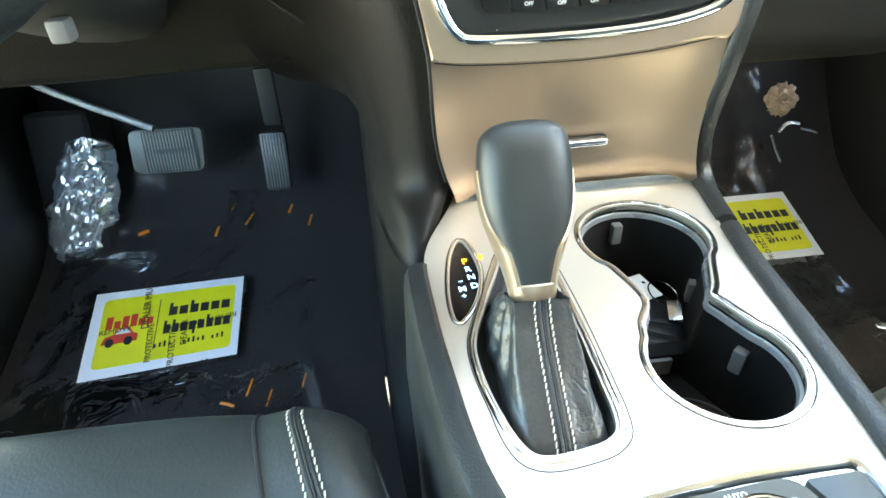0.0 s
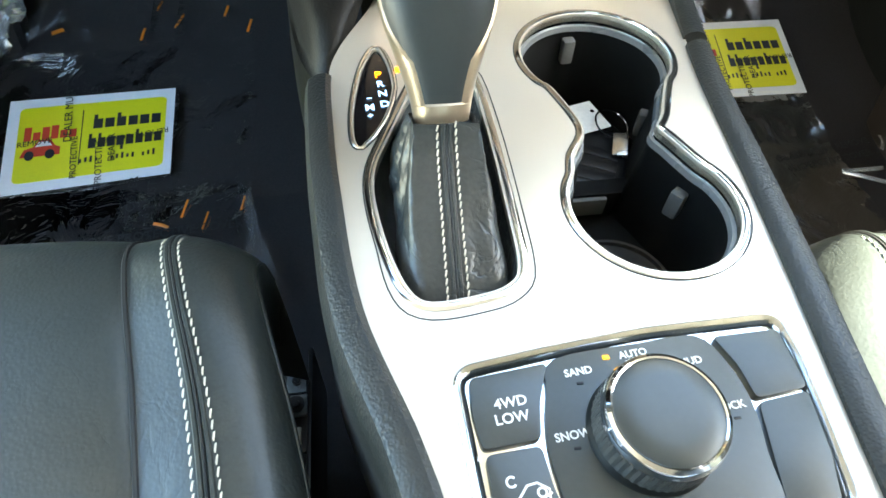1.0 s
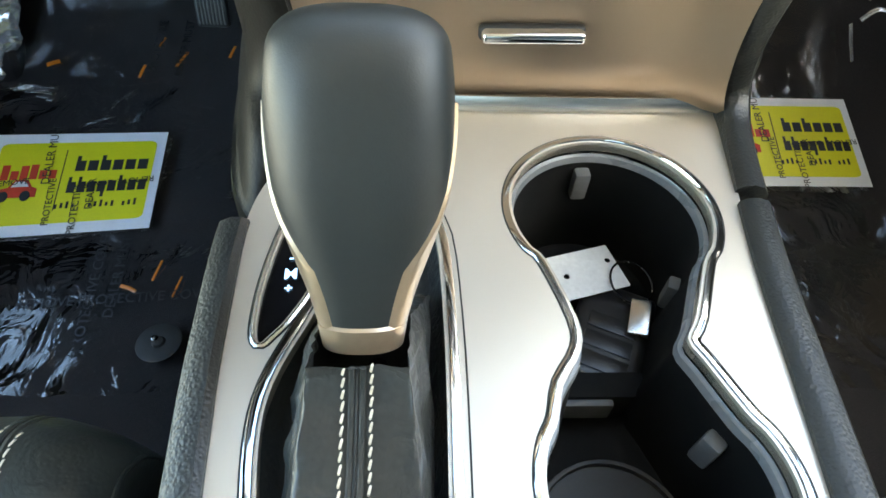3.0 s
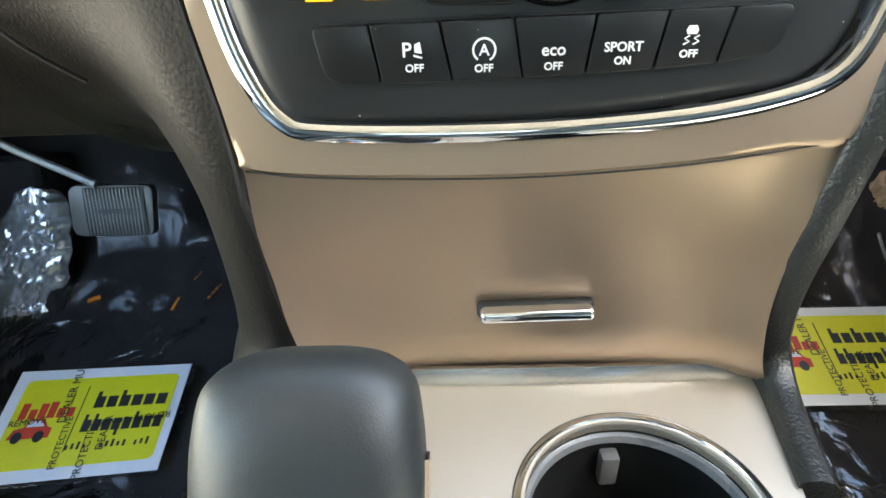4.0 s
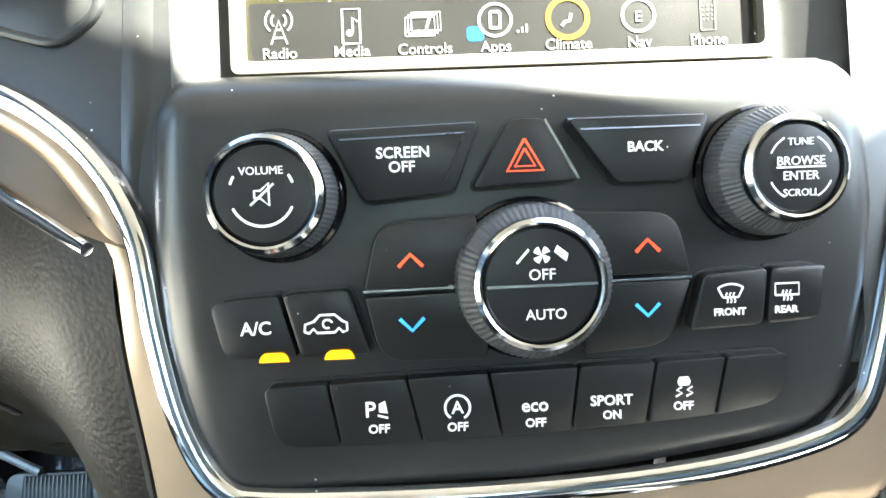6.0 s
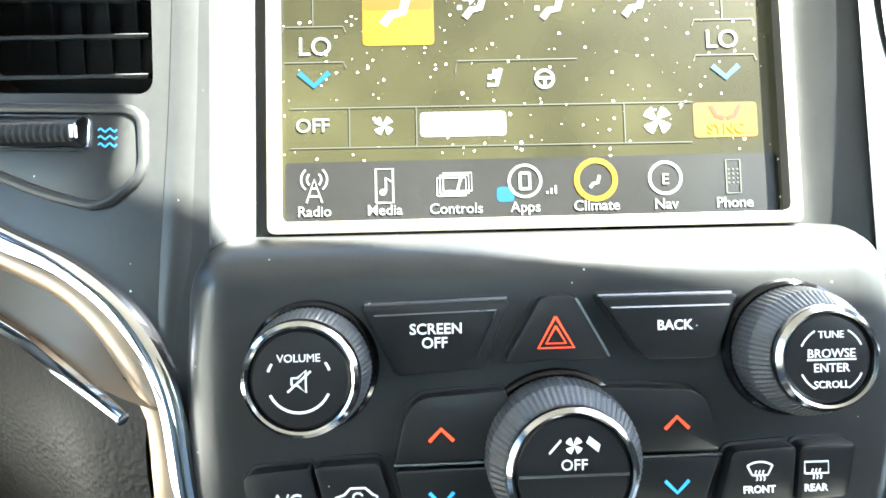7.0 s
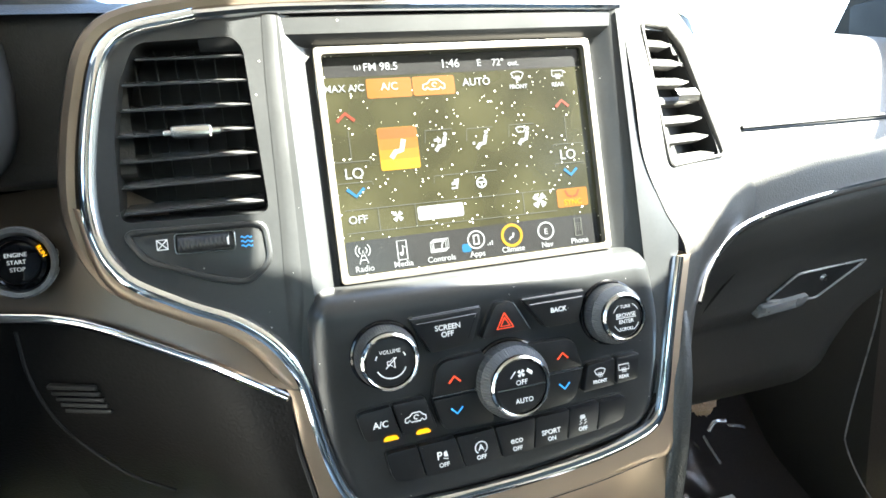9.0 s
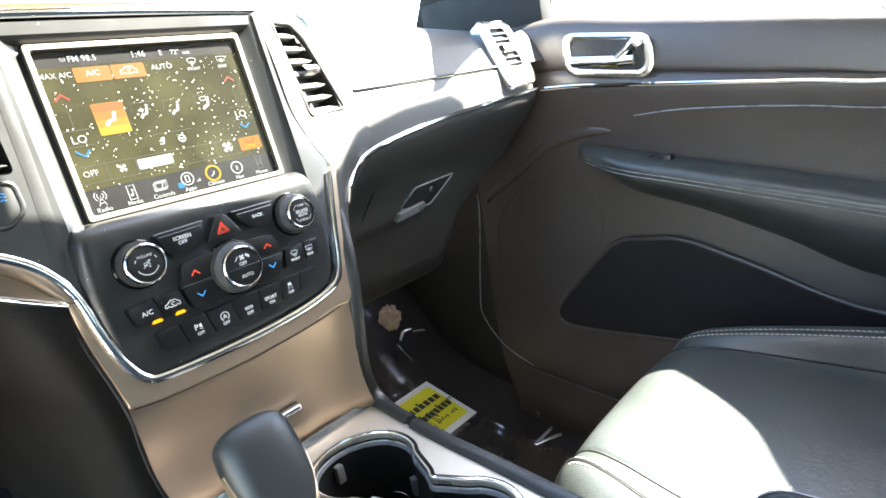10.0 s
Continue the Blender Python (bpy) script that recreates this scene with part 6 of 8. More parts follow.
# dash plastic made near black: the driver-side shade is in its colour
KNEE_SHADE_SKIN = material("grained_knee_plastic_shaded", (0.0080, 0.0070, 0.0061), 0.48, specular=0.16, bump=0.3, bump_scale=600, kind="leather", vary=0.2, stain=14)
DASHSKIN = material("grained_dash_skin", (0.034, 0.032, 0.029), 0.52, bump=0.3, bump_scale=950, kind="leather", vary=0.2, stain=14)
dashboard()


# ---- console edge trims climbing the stack ----
def climbing_trims():
    right = [(0.1159, 0.3710, 0.4079), (0.1205, 0.400, 0.4090), (0.1245, 0.424, 0.4125), (0.1240, 0.4360, 0.4240), (0.1180, 0.4330, 0.4450), (0.1155, 0.4290, 0.4700), (0.1165, 0.4240, 0.5050), (0.1225, 0.4250, 0.5450), (0.1300, 0.4310, 0.5850), (0.1365, 0.4385, 0.6150), (0.1400, 0.4430, 0.6300)]
    part("side_trim", sweep(smooth(right, 6), [(-0.0085, -0.010), (-0.0085, 0.0016), (-0.0058, 0.0044), (-0.001, 0.0055), (0.004, 0.0044), (0.0075, 0.0004), (0.0088, -0.006), (0.0088, -0.016)], up=lambda t: (0, -0.05 - 0.95 * min(1, t * 2.2), max(0.1, 1 - 2.2 * t)), scale=lambda t: min(1.0, 0.3 + 3.5 * (1 - t))), SOFT, CONSOLE, "black grained edge climbing the dash")


climbing_trims()


# ---- air vents ----
def vent_left():
    av = thing("air_vent", "black dash air vent with chrome-tipped slats", "air vent")
    loop = ccw(rounded([(x, z, 0) for x, z in VENT_HOLE], 0.006))
    rows = [[on_face(p.x, p.y, d) for p in loop] for d in (0.0021, -0.030)]
    bm = grid(rows, close_v=True)
    bm.faces.new([bm.verts.new(on_face(p.x, p.y, -0.030)) for p in loop])
    part("duct", sealed(bm), BLACK, av, "deep black duct", flat=True)
    for k in range(7):
        z = 0.8105 - 0.01335 * k
        xa = np.interp(z, (0.726, 0.77, 0.80, 0.815), (-0.1985, -0.1965, -0.1905, -0.180))
        bm = grid([[on_face(x, z, 0.0005), on_face(x, z + 0.0008, 0.0012), on_face(x, z + 0.0014, 0.0), on_face(x, z + 0.0045, -0.016), on_face(x, z + 0.0035, -0.016), on_face(x, z - 0.0002, -0.001)] for x in (xa + 0.001, (xa - 0.1255) / 2, -0.1265)], close_v=True)
        part("slat", sealed(bm), VENTSLAT, av)
    for k in range(6):
        x = -0.186 + 0.0105 * k
        part("inner_vane", box(x - 0.0004, x + 0.0004, 0.486, 0.490, 0.728, 0.818), BLACK, av)
    m = basis(on_face(-0.1585, 0.7715, 0.003), (1, 0, 0), (0, 0.17, 1))
    bm = box(-0.0105, 0.0105, -0.0032, 0.0032, -0.006, 0.004, 0.0024, 3)
    bm.transform(m)
    tab = part("slider", bm, SATIN_CHROME, av, "silver vent slider")
    bm = box(-0.0145, 0.0145, -0.0014, 0.0014, -0.006, 0.001, 0.0009, 2)
    bm.transform(m)
    part("slider_wing", bm, SATIN_CHROME, tab)
    # thumb wheel panel below
    pts = ccw(rounded([(x, z, 0) for x, z in ((-0.1985, 0.7215), (-0.1275, 0.7195), (-0.1265, 0.6985), (-0.1400, 0.6880), (-0.1580, 0.6930), (-0.1890, 0.7060))], 0.006))
    part("wheel_panel", plate(pts, thick=0.004, down=(0, 1, 0.17), place=lambda a, b: on_face(a, b, 0.0026), bevel=0.0012), BEZEL, av)
    part("pocket_rim", sweep([on_face(p.x, p.y, 0.0026) for p in pts], oval(0.0017, 0.0014, 10), up=(0, -1, 0.17), closed=True), BEZEL, av)
    rows = []
    for k in range(25):
        x = -0.1725 + 0.026 * k / 24
        rows.append([on_face(x, 0.7125 + 0.0045 * math.cos(a), 0.0025 + (0.0045 + 0.0004 * (k % 2)) * math.sin(a)) for a in np.linspace(0, math.pi, 9)])
    part("thumb_wheel", sealed(grid(rows)), BUTTON, av, "ribbed vent wheel", 25)
    fr = ccw(rounded([(x, z, 0) for x, z in ((-0.1745, 0.7080), (-0.1445, 0.7070), (-0.1440, 0.7175), (-0.1740, 0.7185))], 0.002))
    part("wheel_frame", sweep([on_face(p.x, p.y, 0.0034) for p in fr], oval(0.0006, 0.0006, 6), up=(0, -1, 0.17), closed=True), CHROME, av)
    part("wheel_mark", box(-0.1478, -0.1468, 0.4445, 0.4475, 0.7105, 0.7145, 0.0003), WHITE_INK, av)
    m = basis(on_face(-0.1805, 0.7135, 0.0027), (1, 0, 0), (0, 0.17, 1))
    part("symbol", strokes(scaled([[(-1, -1), (1, -1), (1, 1), (-1, 1), (-1, -1)], [(-1, -1), (1, 1)], [(-1, 1), (1, -1)]], 0.0026), 0.0006, m, 0.0006), WHITE_INK, av)
    m = basis(on_face(-0.1380, 0.7105, 0.0027), (1, 0, 0), (0, 0.17, 1))
    part("symbol", strokes(scaled([[(-1 + 0.25 * k, 0.8 * j + 0.2 * math.sin(k * 1.6)) for k in range(9)] for j in (-1, 0, 1)], 0.0030), 0.0006, m, 0.0006), BLUE_GLOW_INK, av)


VENTSLAT = material("vent_slat", (0.05, 0.05, 0.05), 0.25, specular=0.6)
vent_left()


def vent_right():
    """The vent on the stack's right flank: black slots between pale lit slats."""
    av = thing("air_vent", "slanted passenger air vent with black slots", "air vent")
    tl, tr, br, bl = (Vector(p) for p in ((0.1285, 0.4765, 0.8225), (0.1660, 0.4890, 0.8215), (0.1985, 0.4760, 0.7275), (0.1375, 0.4570, 0.7265)))

    def at(u, v, d=0.0):
        p = tl.lerp(tr, u).lerp(bl.lerp(br, u), v)
        n = (tr - tl).cross(bl - tl).normalized()
        return p + n * (d + 0.0020) * (1 if n.y < 0 else -1)
    loop = rounded([(0.02, 0.0, 0), (0.75, 0.0, 0), (1.0, 0.16, 0), (1.0, 0.98, 0), (0.0, 1.0, 0)], 0.07, 4)
    bm = grid([[at(p.x, p.y, 0.0010) for p in loop], [at(p.x, p.y, -0.020) for p in loop]], close_v=True)
    bm.faces.new([bm.verts.new(at(p.x, p.y, -0.020)) for p in loop])
    part("duct", sealed(bm), BLACK, av, flat=True)
    for k in range(7):
        v = 0.13 + 0.137 * k
        u1 = 0.80 if k else 0.68
        sec = ((-0.034, -0.0060), (-0.030, -0.0010), (0.004, 0.0014), (0.026, 0.0014), (0.034, -0.0004), (0.034, -0.0060))
        bm = grid([[at(u, v + dv * w, d) for dv, d in sec] for u, w in ((0.01, 1), (0.4, 1), (0.8 * u1, 1), (u1, 0.45), (u1 + 0.03, 0.1))])
        part("slat", sealed(bm), DASHSKIN, av)
    bm = sealed(grid([[at(u, v, d) for v, d in ((0.47, 0.003), (0.48, 0.008), (0.53, 0.010), (0.57, 0.008), (0.58, 0.003))] for u in (0.25, 0.32, 0.62, 0.70)]))
    part("slider", bm, SATIN_CHROME, av, "silver vent slider")
    part("rim", sweep([at(p.x, p.y, 0.0006) for p in loop], oval(0.0016, 0.0024, 8), up=(0.4, -0.9, 0.2), closed=True), DASHSKIN, av)


vent_right()


def vent_end():
    av = thing("air_vent", "silver-framed air vent at the end of the dash", "air vent")
    tl, tr, br, bl = (Vector(p) for p in ((0.527, 0.534, 0.818), (0.598, 0.530, 0.818), (0.594, 0.480, 0.717), (0.517, 0.480, 0.716)))

    def at(u, v, d=0.0):
        p = tl.lerp(tr, u).lerp(bl.lerp(br, u), v)
        n = (tr - tl).cross(bl - tl).normalized()
        return p + n * d * (1 if n.y < 0 else -1)
    outer = rounded([(-0.05, -0.02, 0), (1.0, -0.02, 0), (1.05, 1.0, 0), (0.0, 1.02, 0)], 0.22, 5)
    inner = rounded([(0.24, 0.12, 0), (0.78, 0.12, 0), (0.82, 0.74, 0), (0.26, 0.74, 0)], 0.12, 5)
    n = len(outer)
    rows = [[at(p.x, p.y, -0.012) for p in outer], [at(p.x, p.y, 0.004) for p in outer], [at((a.x * 2 + b.x) / 3, (a.y * 2 + b.y) / 3, 0.009) for a, b in zip(outer, inner)], [at(p.x, p.y, 0.007) for p in inner], [at(p.x, p.y, -0.002) for p in inner]]
    part("frame", sealed(grid(rows, close_v=True)), SATIN_CHROME, av, "satin silver vent frame", 50)
    bm = bmesh.new()
    bm.faces.new([bm.verts.new(at(p.x, p.y, 0.001)) for p in inner])
    part("duct", sealed(bm), BLACK, av, flat=True)
    for k in range(6):
        v = 0.19 + 0.095 * k
        bm = sealed(grid([[at(u, v - 0.016, 0.002), at(u, v, 0.006), at(u, v + 0.022, 0.005), at(u, v + 0.026, 0.001)] for u in (0.25, 0.5, 0.80)]))
        part("slat", bm, VENTSLAT, av)
    bm = sealed(grid([[at(u, v, d) for v, d in ((0.38, 0.005), (0.40, 0.011), (0.48, 0.011), (0.50, 0.005))] for u in (0.38, 0.44, 0.6, 0.66)]))
    part("slider", bm, SATIN_CHROME, av)


vent_end()


# ---- start button ----
def start_button():
    sb = thing("start_button", "round black engine start button in a silver ring", "button")
    m = basis((-0.2520, 0.4640, 0.7110), (1, -0.10, 0), (0, 0.10, 1))
    part("ring", lathe([(0.0175, -0.004), (0.0190, 0.0015), (0.0182, 0.0034), (0.0160, 0.0030), (0.0140, -0.001)], 48, m), SATIN_GREY, sb, "satin silver ring")
    part("collar", lathe([(0.0142, -0.001), (0.0140, 0.0030), (0.0125, 0.0042), (0.0115, 0.0028)], 48, m), GLOSS, sb)
    part("cap", lathe([(0.0, 0.0034), (0.009, 0.0033), (0.0112, 0.0026), (0.0116, 0.0010)], 40, m), GLOSS, sb, "gloss black cap")
    for body, dz in (("ENGINE", 0.0040), ("START", 0.0002), ("STOP", -0.0036)):
        letters("legend", body, 0.0031, LEGEND, sb, m @ Matrix.Translation((0, dz, 0.0036)))
    letters("legend", "RUN", 0.0032, AMBER_GLOW, sb, m @ Matrix.Translation((0.0128, 0.0050, 0.0045)) @ pose(0, 0, 0, 0, 0, -65), label="lit amber run lamp")


start_button()


# ---- steering wheel and column ----
def steering():
    sw = thing("steering_wheel", "black leather steering wheel with silver spokes", "steering wheel")
    m = basis((-0.388, 0.300, 0.762), (1, 0, 0), (0, 0.38, 1))
    loop = [m @ Vector((0.175 * math.cos(a), 0.175 * math.sin(a), 0)) for a in np.linspace(0, 2 * math.pi, 65)[:-1]]
    part("rim", sweep(loop, oval(0.0155, 0.0185, 14), up=m.to_3x3() @ Vector((0, 0, 1)), closed=True), LEATHER, sw, "grey-lit leather rim")
    part("hub", lathe([(0.0, 0.012), (0.05, 0.012), (0.068, 0.004), (0.072, -0.03), (0.05, -0.05)], 40, m), SOFT, sw)
    for a in (8, 172, 270):
        d = Vector((math.cos(radians(a)), math.sin(radians(a)), 0))
        path = [m @ (d * r + Vector((0, 0, h))) for r, h in ((0.05, -0.012), (0.11, -0.010), (0.17, -0.002))]
        part("spoke", sweep(smooth(path, 4), oval(0.020, 0.006, 10), up=m.to_3x3() @ Vector((0, 0, 1))), SATIN_CHROME, sw, "satin silver spoke")
    co = thing("steering_column", "black plastic steering column cover with adjusting lever", "steering column")
    rows = []
    for y, z, w, h in ((0.345, 0.700, 0.058, 0.062), (0.40, 0.668, 0.068, 0.078), (0.48, 0.638, 0.074, 0.084), (0.56, 0.61, 0.076, 0.085)):
        rows.append([(-0.374 + w * math.copysign(abs(math.cos(a)) ** 0.7, math.cos(a)), y, z + h * math.copysign(abs(math.sin(a)) ** 0.7, math.sin(a))) for a in np.linspace(0, 2 * math.pi, 29)[:-1]])
    part("cover", sealed(grid(rows, close_v=True)), PLASTIC, co, "", 60)
    part("lever", box(-0.359, -0.346, 0.420, 0.436, 0.562, 0.577, 0.003), RUBBER, co, "pale grey adjusting lever")
    # instrument hood behind the wheel
    ho = thing("instrument_hood", "black instrument hood with round dial rings", "instrument cluster")
    rows = []
    for y, k in ((0.430, 1.0), (0.455, 0.97), (0.52, 0.90), (0.54, 0.88)):
        rows.append([(-0.40 + 0.165 * k * math.copysign(abs(math.cos(a)) ** 0.6, math.cos(a)), y, 0.800 + 0.070 * k * math.copysign(abs(math.sin(a)) ** 0.6, math.sin(a))) for a in np.linspace(0, 2 * math.pi, 37)[:-1]])
    bm = grid(rows, close_v=True)
    part("hood", sealed(bm), BLACK, ho, "", 60)
    part("dial_plate", box(-0.55, -0.25, 0.536, 0.54, 0.735, 0.865), GLOSS, ho)
    for x in (-0.315, -0.485):
        part("dial_ring", lathe([(0.054, 0.0), (0.056, 0.008), (0.050, 0.010), (0.047, 0.002)], 40, basis((x, 0.532, 0.80), (1, 0, 0), (0, 0, 1))), SATIN_CHROME, ho)


steering()

# ---- footwells: film, papers, pedals ----
def film_material(name="clear_film", cloud=0.005):
    """Clear film: see-through with a faint haze, and a sharp gloss that grows at a slant."""
    mt = bpy.data.materials.new(name)
    mt.use_nodes = True
    nt = mt.node_tree
    nt.nodes.remove(nt.nodes["Principled BSDF"])
    out = nt.nodes["Material Output"]
    co = nt.nodes.new("ShaderNodeTexCoord").outputs["Object"]
    tex = nt.nodes.new("ShaderNodeTexNoise")
    tex.inputs["Scale"].default_value, tex.inputs["Detail"].default_value, tex.inputs["Distortion"].default_value = 13, 4.0, 1.2
    nt.links.new(co, tex.inputs["Vector"])
    bp = nt.nodes.new("ShaderNodeBump")
    bp.inputs["Strength"].default_value, bp.inputs["Distance"].default_value = 0.55, 0.008
    nt.links.new(tex.outputs[0], bp.inputs["Height"])
    clear_node, haze, gloss = nt.nodes.new("ShaderNodeBsdfTransparent"), nt.nodes.new("ShaderNodeBsdfDiffuse"), nt.nodes.new("ShaderNodeBsdfGlossy")
    haze.inputs["Color"].default_value = (0.50, 0.53, 0.58, 1)
    gloss.inputs["Roughness"].default_value = 0.05
    nt.links.new(bp.outputs[0], gloss.inputs["Normal"])
    fres = nt.nodes.new("ShaderNodeFresnel")
    fres.inputs["IOR"].default_value = 1.36
    nt.links.new(bp.outputs[0], fres.inputs["Normal"])
    one, two = nt.nodes.new("ShaderNodeMixShader"), nt.nodes.new("ShaderNodeMixShader")
    one.inputs[0].default_value = cloud
    nt.links.new(clear_node.outputs[0], one.inputs[1])
    nt.links.new(haze.outputs[0], one.inputs[2])
    nt.links.new(fres.outputs[0], two.inputs[0])
    nt.links.new(one.outputs[0], two.inputs[1])
    nt.links.new(gloss.outputs[0], two.inputs[2])
    nt.links.new(two.outputs[0], out.inputs["Surface"])
    return mt


FILM = film_material()
CLOUDY_FILM = film_material("cloudy_film", 0.10)
YELLOW = material("yellow_print", (0.78, 0.74, 0.02), 0.45, vary=0.06)
WHITE_PAPER = material("white_paper", (0.82, 0.83, 0.86), 0.55, vary=0.05)
BLACK_INK = material("black_ink", (0.02, 0.02, 0.02), 0.5)
RED_PRINT = material("red_print", (0.62, 0.05, 0.02), 0.5)


def floor_height(y):
    return float(np.interp(y, (0.55, 0.68, 0.84, 0.94, 1.02, 1.14), (-0.014, -0.010, 0.025, 0.056, 0.12, 0.30)))


def film(name, x0, x1, y0, y1, seed, label):
    rows = []
    for y in np.linspace(y0, y1, 60):
        row = []
        for x in np.linspace(x0, x1, 60):
            q = Vector((x * 7 + seed, y * 7, seed))
            wr = 0.003 * noise.noise(q) + 0.0025 * abs(noise.noise(q * 3.1)) + 0.0012 * abs(noise.noise(q * 7.3))
            edge = min(1.0, min(y - y0, y1 - y, x - x0, x1 - x) / 0.03)
            row.append((x + 0.004 * noise.noise(q * 2), y + 0.006 * noise.noise(q * 2 + Vector((5, 0, 0))), floor_height(y) + 0.0095 + wr + 0.012 * (1 - edge) * abs(noise.noise(q * 4))))
        rows.append(row)
    ob = finish(name, sealed(grid(rows)), FILM, angle=80)
    tagged(ob, label, "floor film")
    return ob


def poster(tl, tr, bl, br, label):
    """A printed paper: white margin, yellow field, dark and red bars, a small red car."""
    pp = thing("floor_paper", label, "floor paper", group="papers on the floor")
    tl, tr, bl, br = (Vector(p) for p in (tl, tr, bl, br))

    def at(u, v, d=0.0):
        p = bl.lerp(br, u).lerp(tl.lerp(tr, u), v)
        return p + Vector((0, -0.2, 1)).normalized() * (d + 0.004)

    def field(loop, d):
        bm = plate(ccw(flat3(loop)), thick=0.0004, down=(0, 0, -1), place=lambda a, b: at(a, b, d))
        return bm
    rect = [(0, 0), (0.5, 0), (1, 0), (1, 0.5), (1, 1), (0.5, 1), (0, 1), (0, 0.5)]
    sheet_part = part("sheet", field(rect, 0.0), WHITE_PAPER, pp, "white paper sheet", flat=True)
    part("yellow_field", field(rounded([(0.07, 0.10, 0), (0.95, 0.10, 0), (0.95, 0.90, 0), (0.07, 0.90, 0)], 0.05), 0.0008), YELLOW, sheet_part, "bright yellow printed field", flat=True)

    def bars(rects, mt, d=0.0012):
        for a, b, c, e in rects:
            part("printed_bar", field([(a, c), (b, c), (b, e), (a, e)], d), mt, sheet_part, flat=True)
    # two lines of name as bars of letter width and height, a small line, and the red name
    for a, b, c, tops, low in ((0.51, 0.93, 0.60, (0.155, 0.11, 0.155, 0.11, 0.11, 0.11), ()), (0.49, 0.94, 0.385, (0.155, 0.155, 0.11, 0.11, 0.11, 0.155, 0.11, 0.11), (3,))):
        w = (b - a) / len(tops)
        bars([(a + w * (k + 0.08), a + w * (k + 0.86), c, c + 0.105) for k in range(len(tops))], BLACK_INK)
        bars([(a + w * (k + 0.10), a + w * (k + 0.40), c + 0.100, c + h) for k, h in enumerate(tops) if h > 0.12], BLACK_INK)
        bars([(a + w * (k + 0.50), a + w * (k + 0.80), c - 0.05, c + 0.005) for k in low], BLACK_INK)
    bars([(0.45 + 0.031 * k, 0.45 + 0.031 * k + 0.013, 0.235 + 0.005 * (k % 2), 0.275 + 0.012 * (k % 3)) for k in range(15) if k not in (4, 5, 11)], BLACK_INK)
    bars([(0.445, 0.450, 0.22, 0.82)], BLACK_INK)
    bars([(0.11 + 0.053 * k, 0.11 + 0.053 * k + 0.042, 0.535, 0.62 + h) for k, h in enumerate((0.06, 0.0, 0.05, 0.06, 0.0, 0.0))], RED_PRINT)
    car = [(0.10, 0.36), (0.12, 0.44), (0.17, 0.46), (0.20, 0.53), (0.27, 0.53), (0.30, 0.46), (0.33, 0.44), (0.33, 0.36)]
    part("printed_car", field(car, 0.0014), RED_PRINT, sheet_part, "small red printed car", flat=True)
    part("printed_window", field([(0.185, 0.46), (0.205, 0.51), (0.262, 0.51), (0.285, 0.46)], 0.0020), WHITE_PAPER, sheet_part, flat=True)
    for x in (0.155, 0.275):
        part("printed_wheel", field([(x + 0.028 * math.cos(a), 0.37 + 0.05 * math.sin(a)) for a in np.linspace(0, 2 * math.pi, 13)[:-1]], 0.0022), BLACK_INK, sheet_part, flat=True)
    # overprint of the clear film, running both ways
    for body, u, v, turn, size in (("DEALER MUST", 0.365, 0.78, 90, 0.016), ("PROTECTIVE", 0.42, 0.30, 90, 0.013), ("REMOVE", 0.18, 0.50, 3, 0.013), ("REMOVE COVER", 0.78, 0.47, 183, 0.013), ("DEALER", 0.64, 0.36, 90, 0.014), ("PROTECTIVE", 0.57, 0.22, 90, 0.014)):
        p = at(u, v, 0.0026)
        r = (br - bl).normalized()
        up = (tl - bl).normalized()
        letters("overprint", body, size, BLACK_INK, sheet_part, basis(p, r, up) @ pose(0, 0, 0, 0, 0, turn))
    return pp


def overprint_words(places, parent):
    for body, x, y, turn, size in places:
        z = floor_height(y) + 0.0145
        letters("overprint", body, size, FILM_INK, parent, basis((x, y, z), (1, 0, 0), (0, 1, 0.23)) @ pose(0, 0, 0, 0, 0, turn))


FILM_INK = material("film_ink", (0.004, 0.004, 0.005), 0.4)
f1 = film("floor_film", -0.74, -0.292, 0.46, 1.10, 3.0, "crinkled clear plastic film over the driver's carpet")
overprint_words([("DEALER MUST REMOVE", -0.78 + 0.02, 0.752, 3, 0.016), ("PROTECTIVE COVER", -0.76, 0.728, 3, 0.016), ("PROTECTIVE COVER", -0.455, 0.60, 90, 0.018), ("DEALER MUST", -0.43, 0.62, 90, 0.018), ("REMOVE PROTECTIVE COVER", -0.42, 0.585, 4, 0.018), ("PROTECTIVE COVER", -0.44, 1.0, 90, 0.018), ("DEALER MUST REMOVE", -0.40, 1.0, 90, 0.018)], f1)
f2 = film("floor_film", 0.20, 0.62, 0.46, 1.10, 8.0, "crinkled clear plastic film over the passenger's carpet")
overprint_words([("DEALER MUST REMOVE", 0.60, 0.655, 8, 0.016), ("PROTECTIVE COVER", 0.60, 0.63, 8, 0.016), ("REMOVE COVER", 0.455, 0.62, 80, 0.018), ("DEALER MUST", 0.48, 0.62, 80, 0.018)], f2)
poster((-0.659, 0.841, 0.0383), (-0.415, 0.850, 0.0405), (-0.648, 0.677, -0.0013), (-0.412, 0.697, 0.0035), "yellow and white printed paper on the driver's floor film")
poster((0.392, 0.926, 0.062), (0.626, 0.926, 0.062), (0.385, 0.768, 0.023), (0.619, 0.768, 0.023), "yellow and white printed paper on the passenger's floor film")


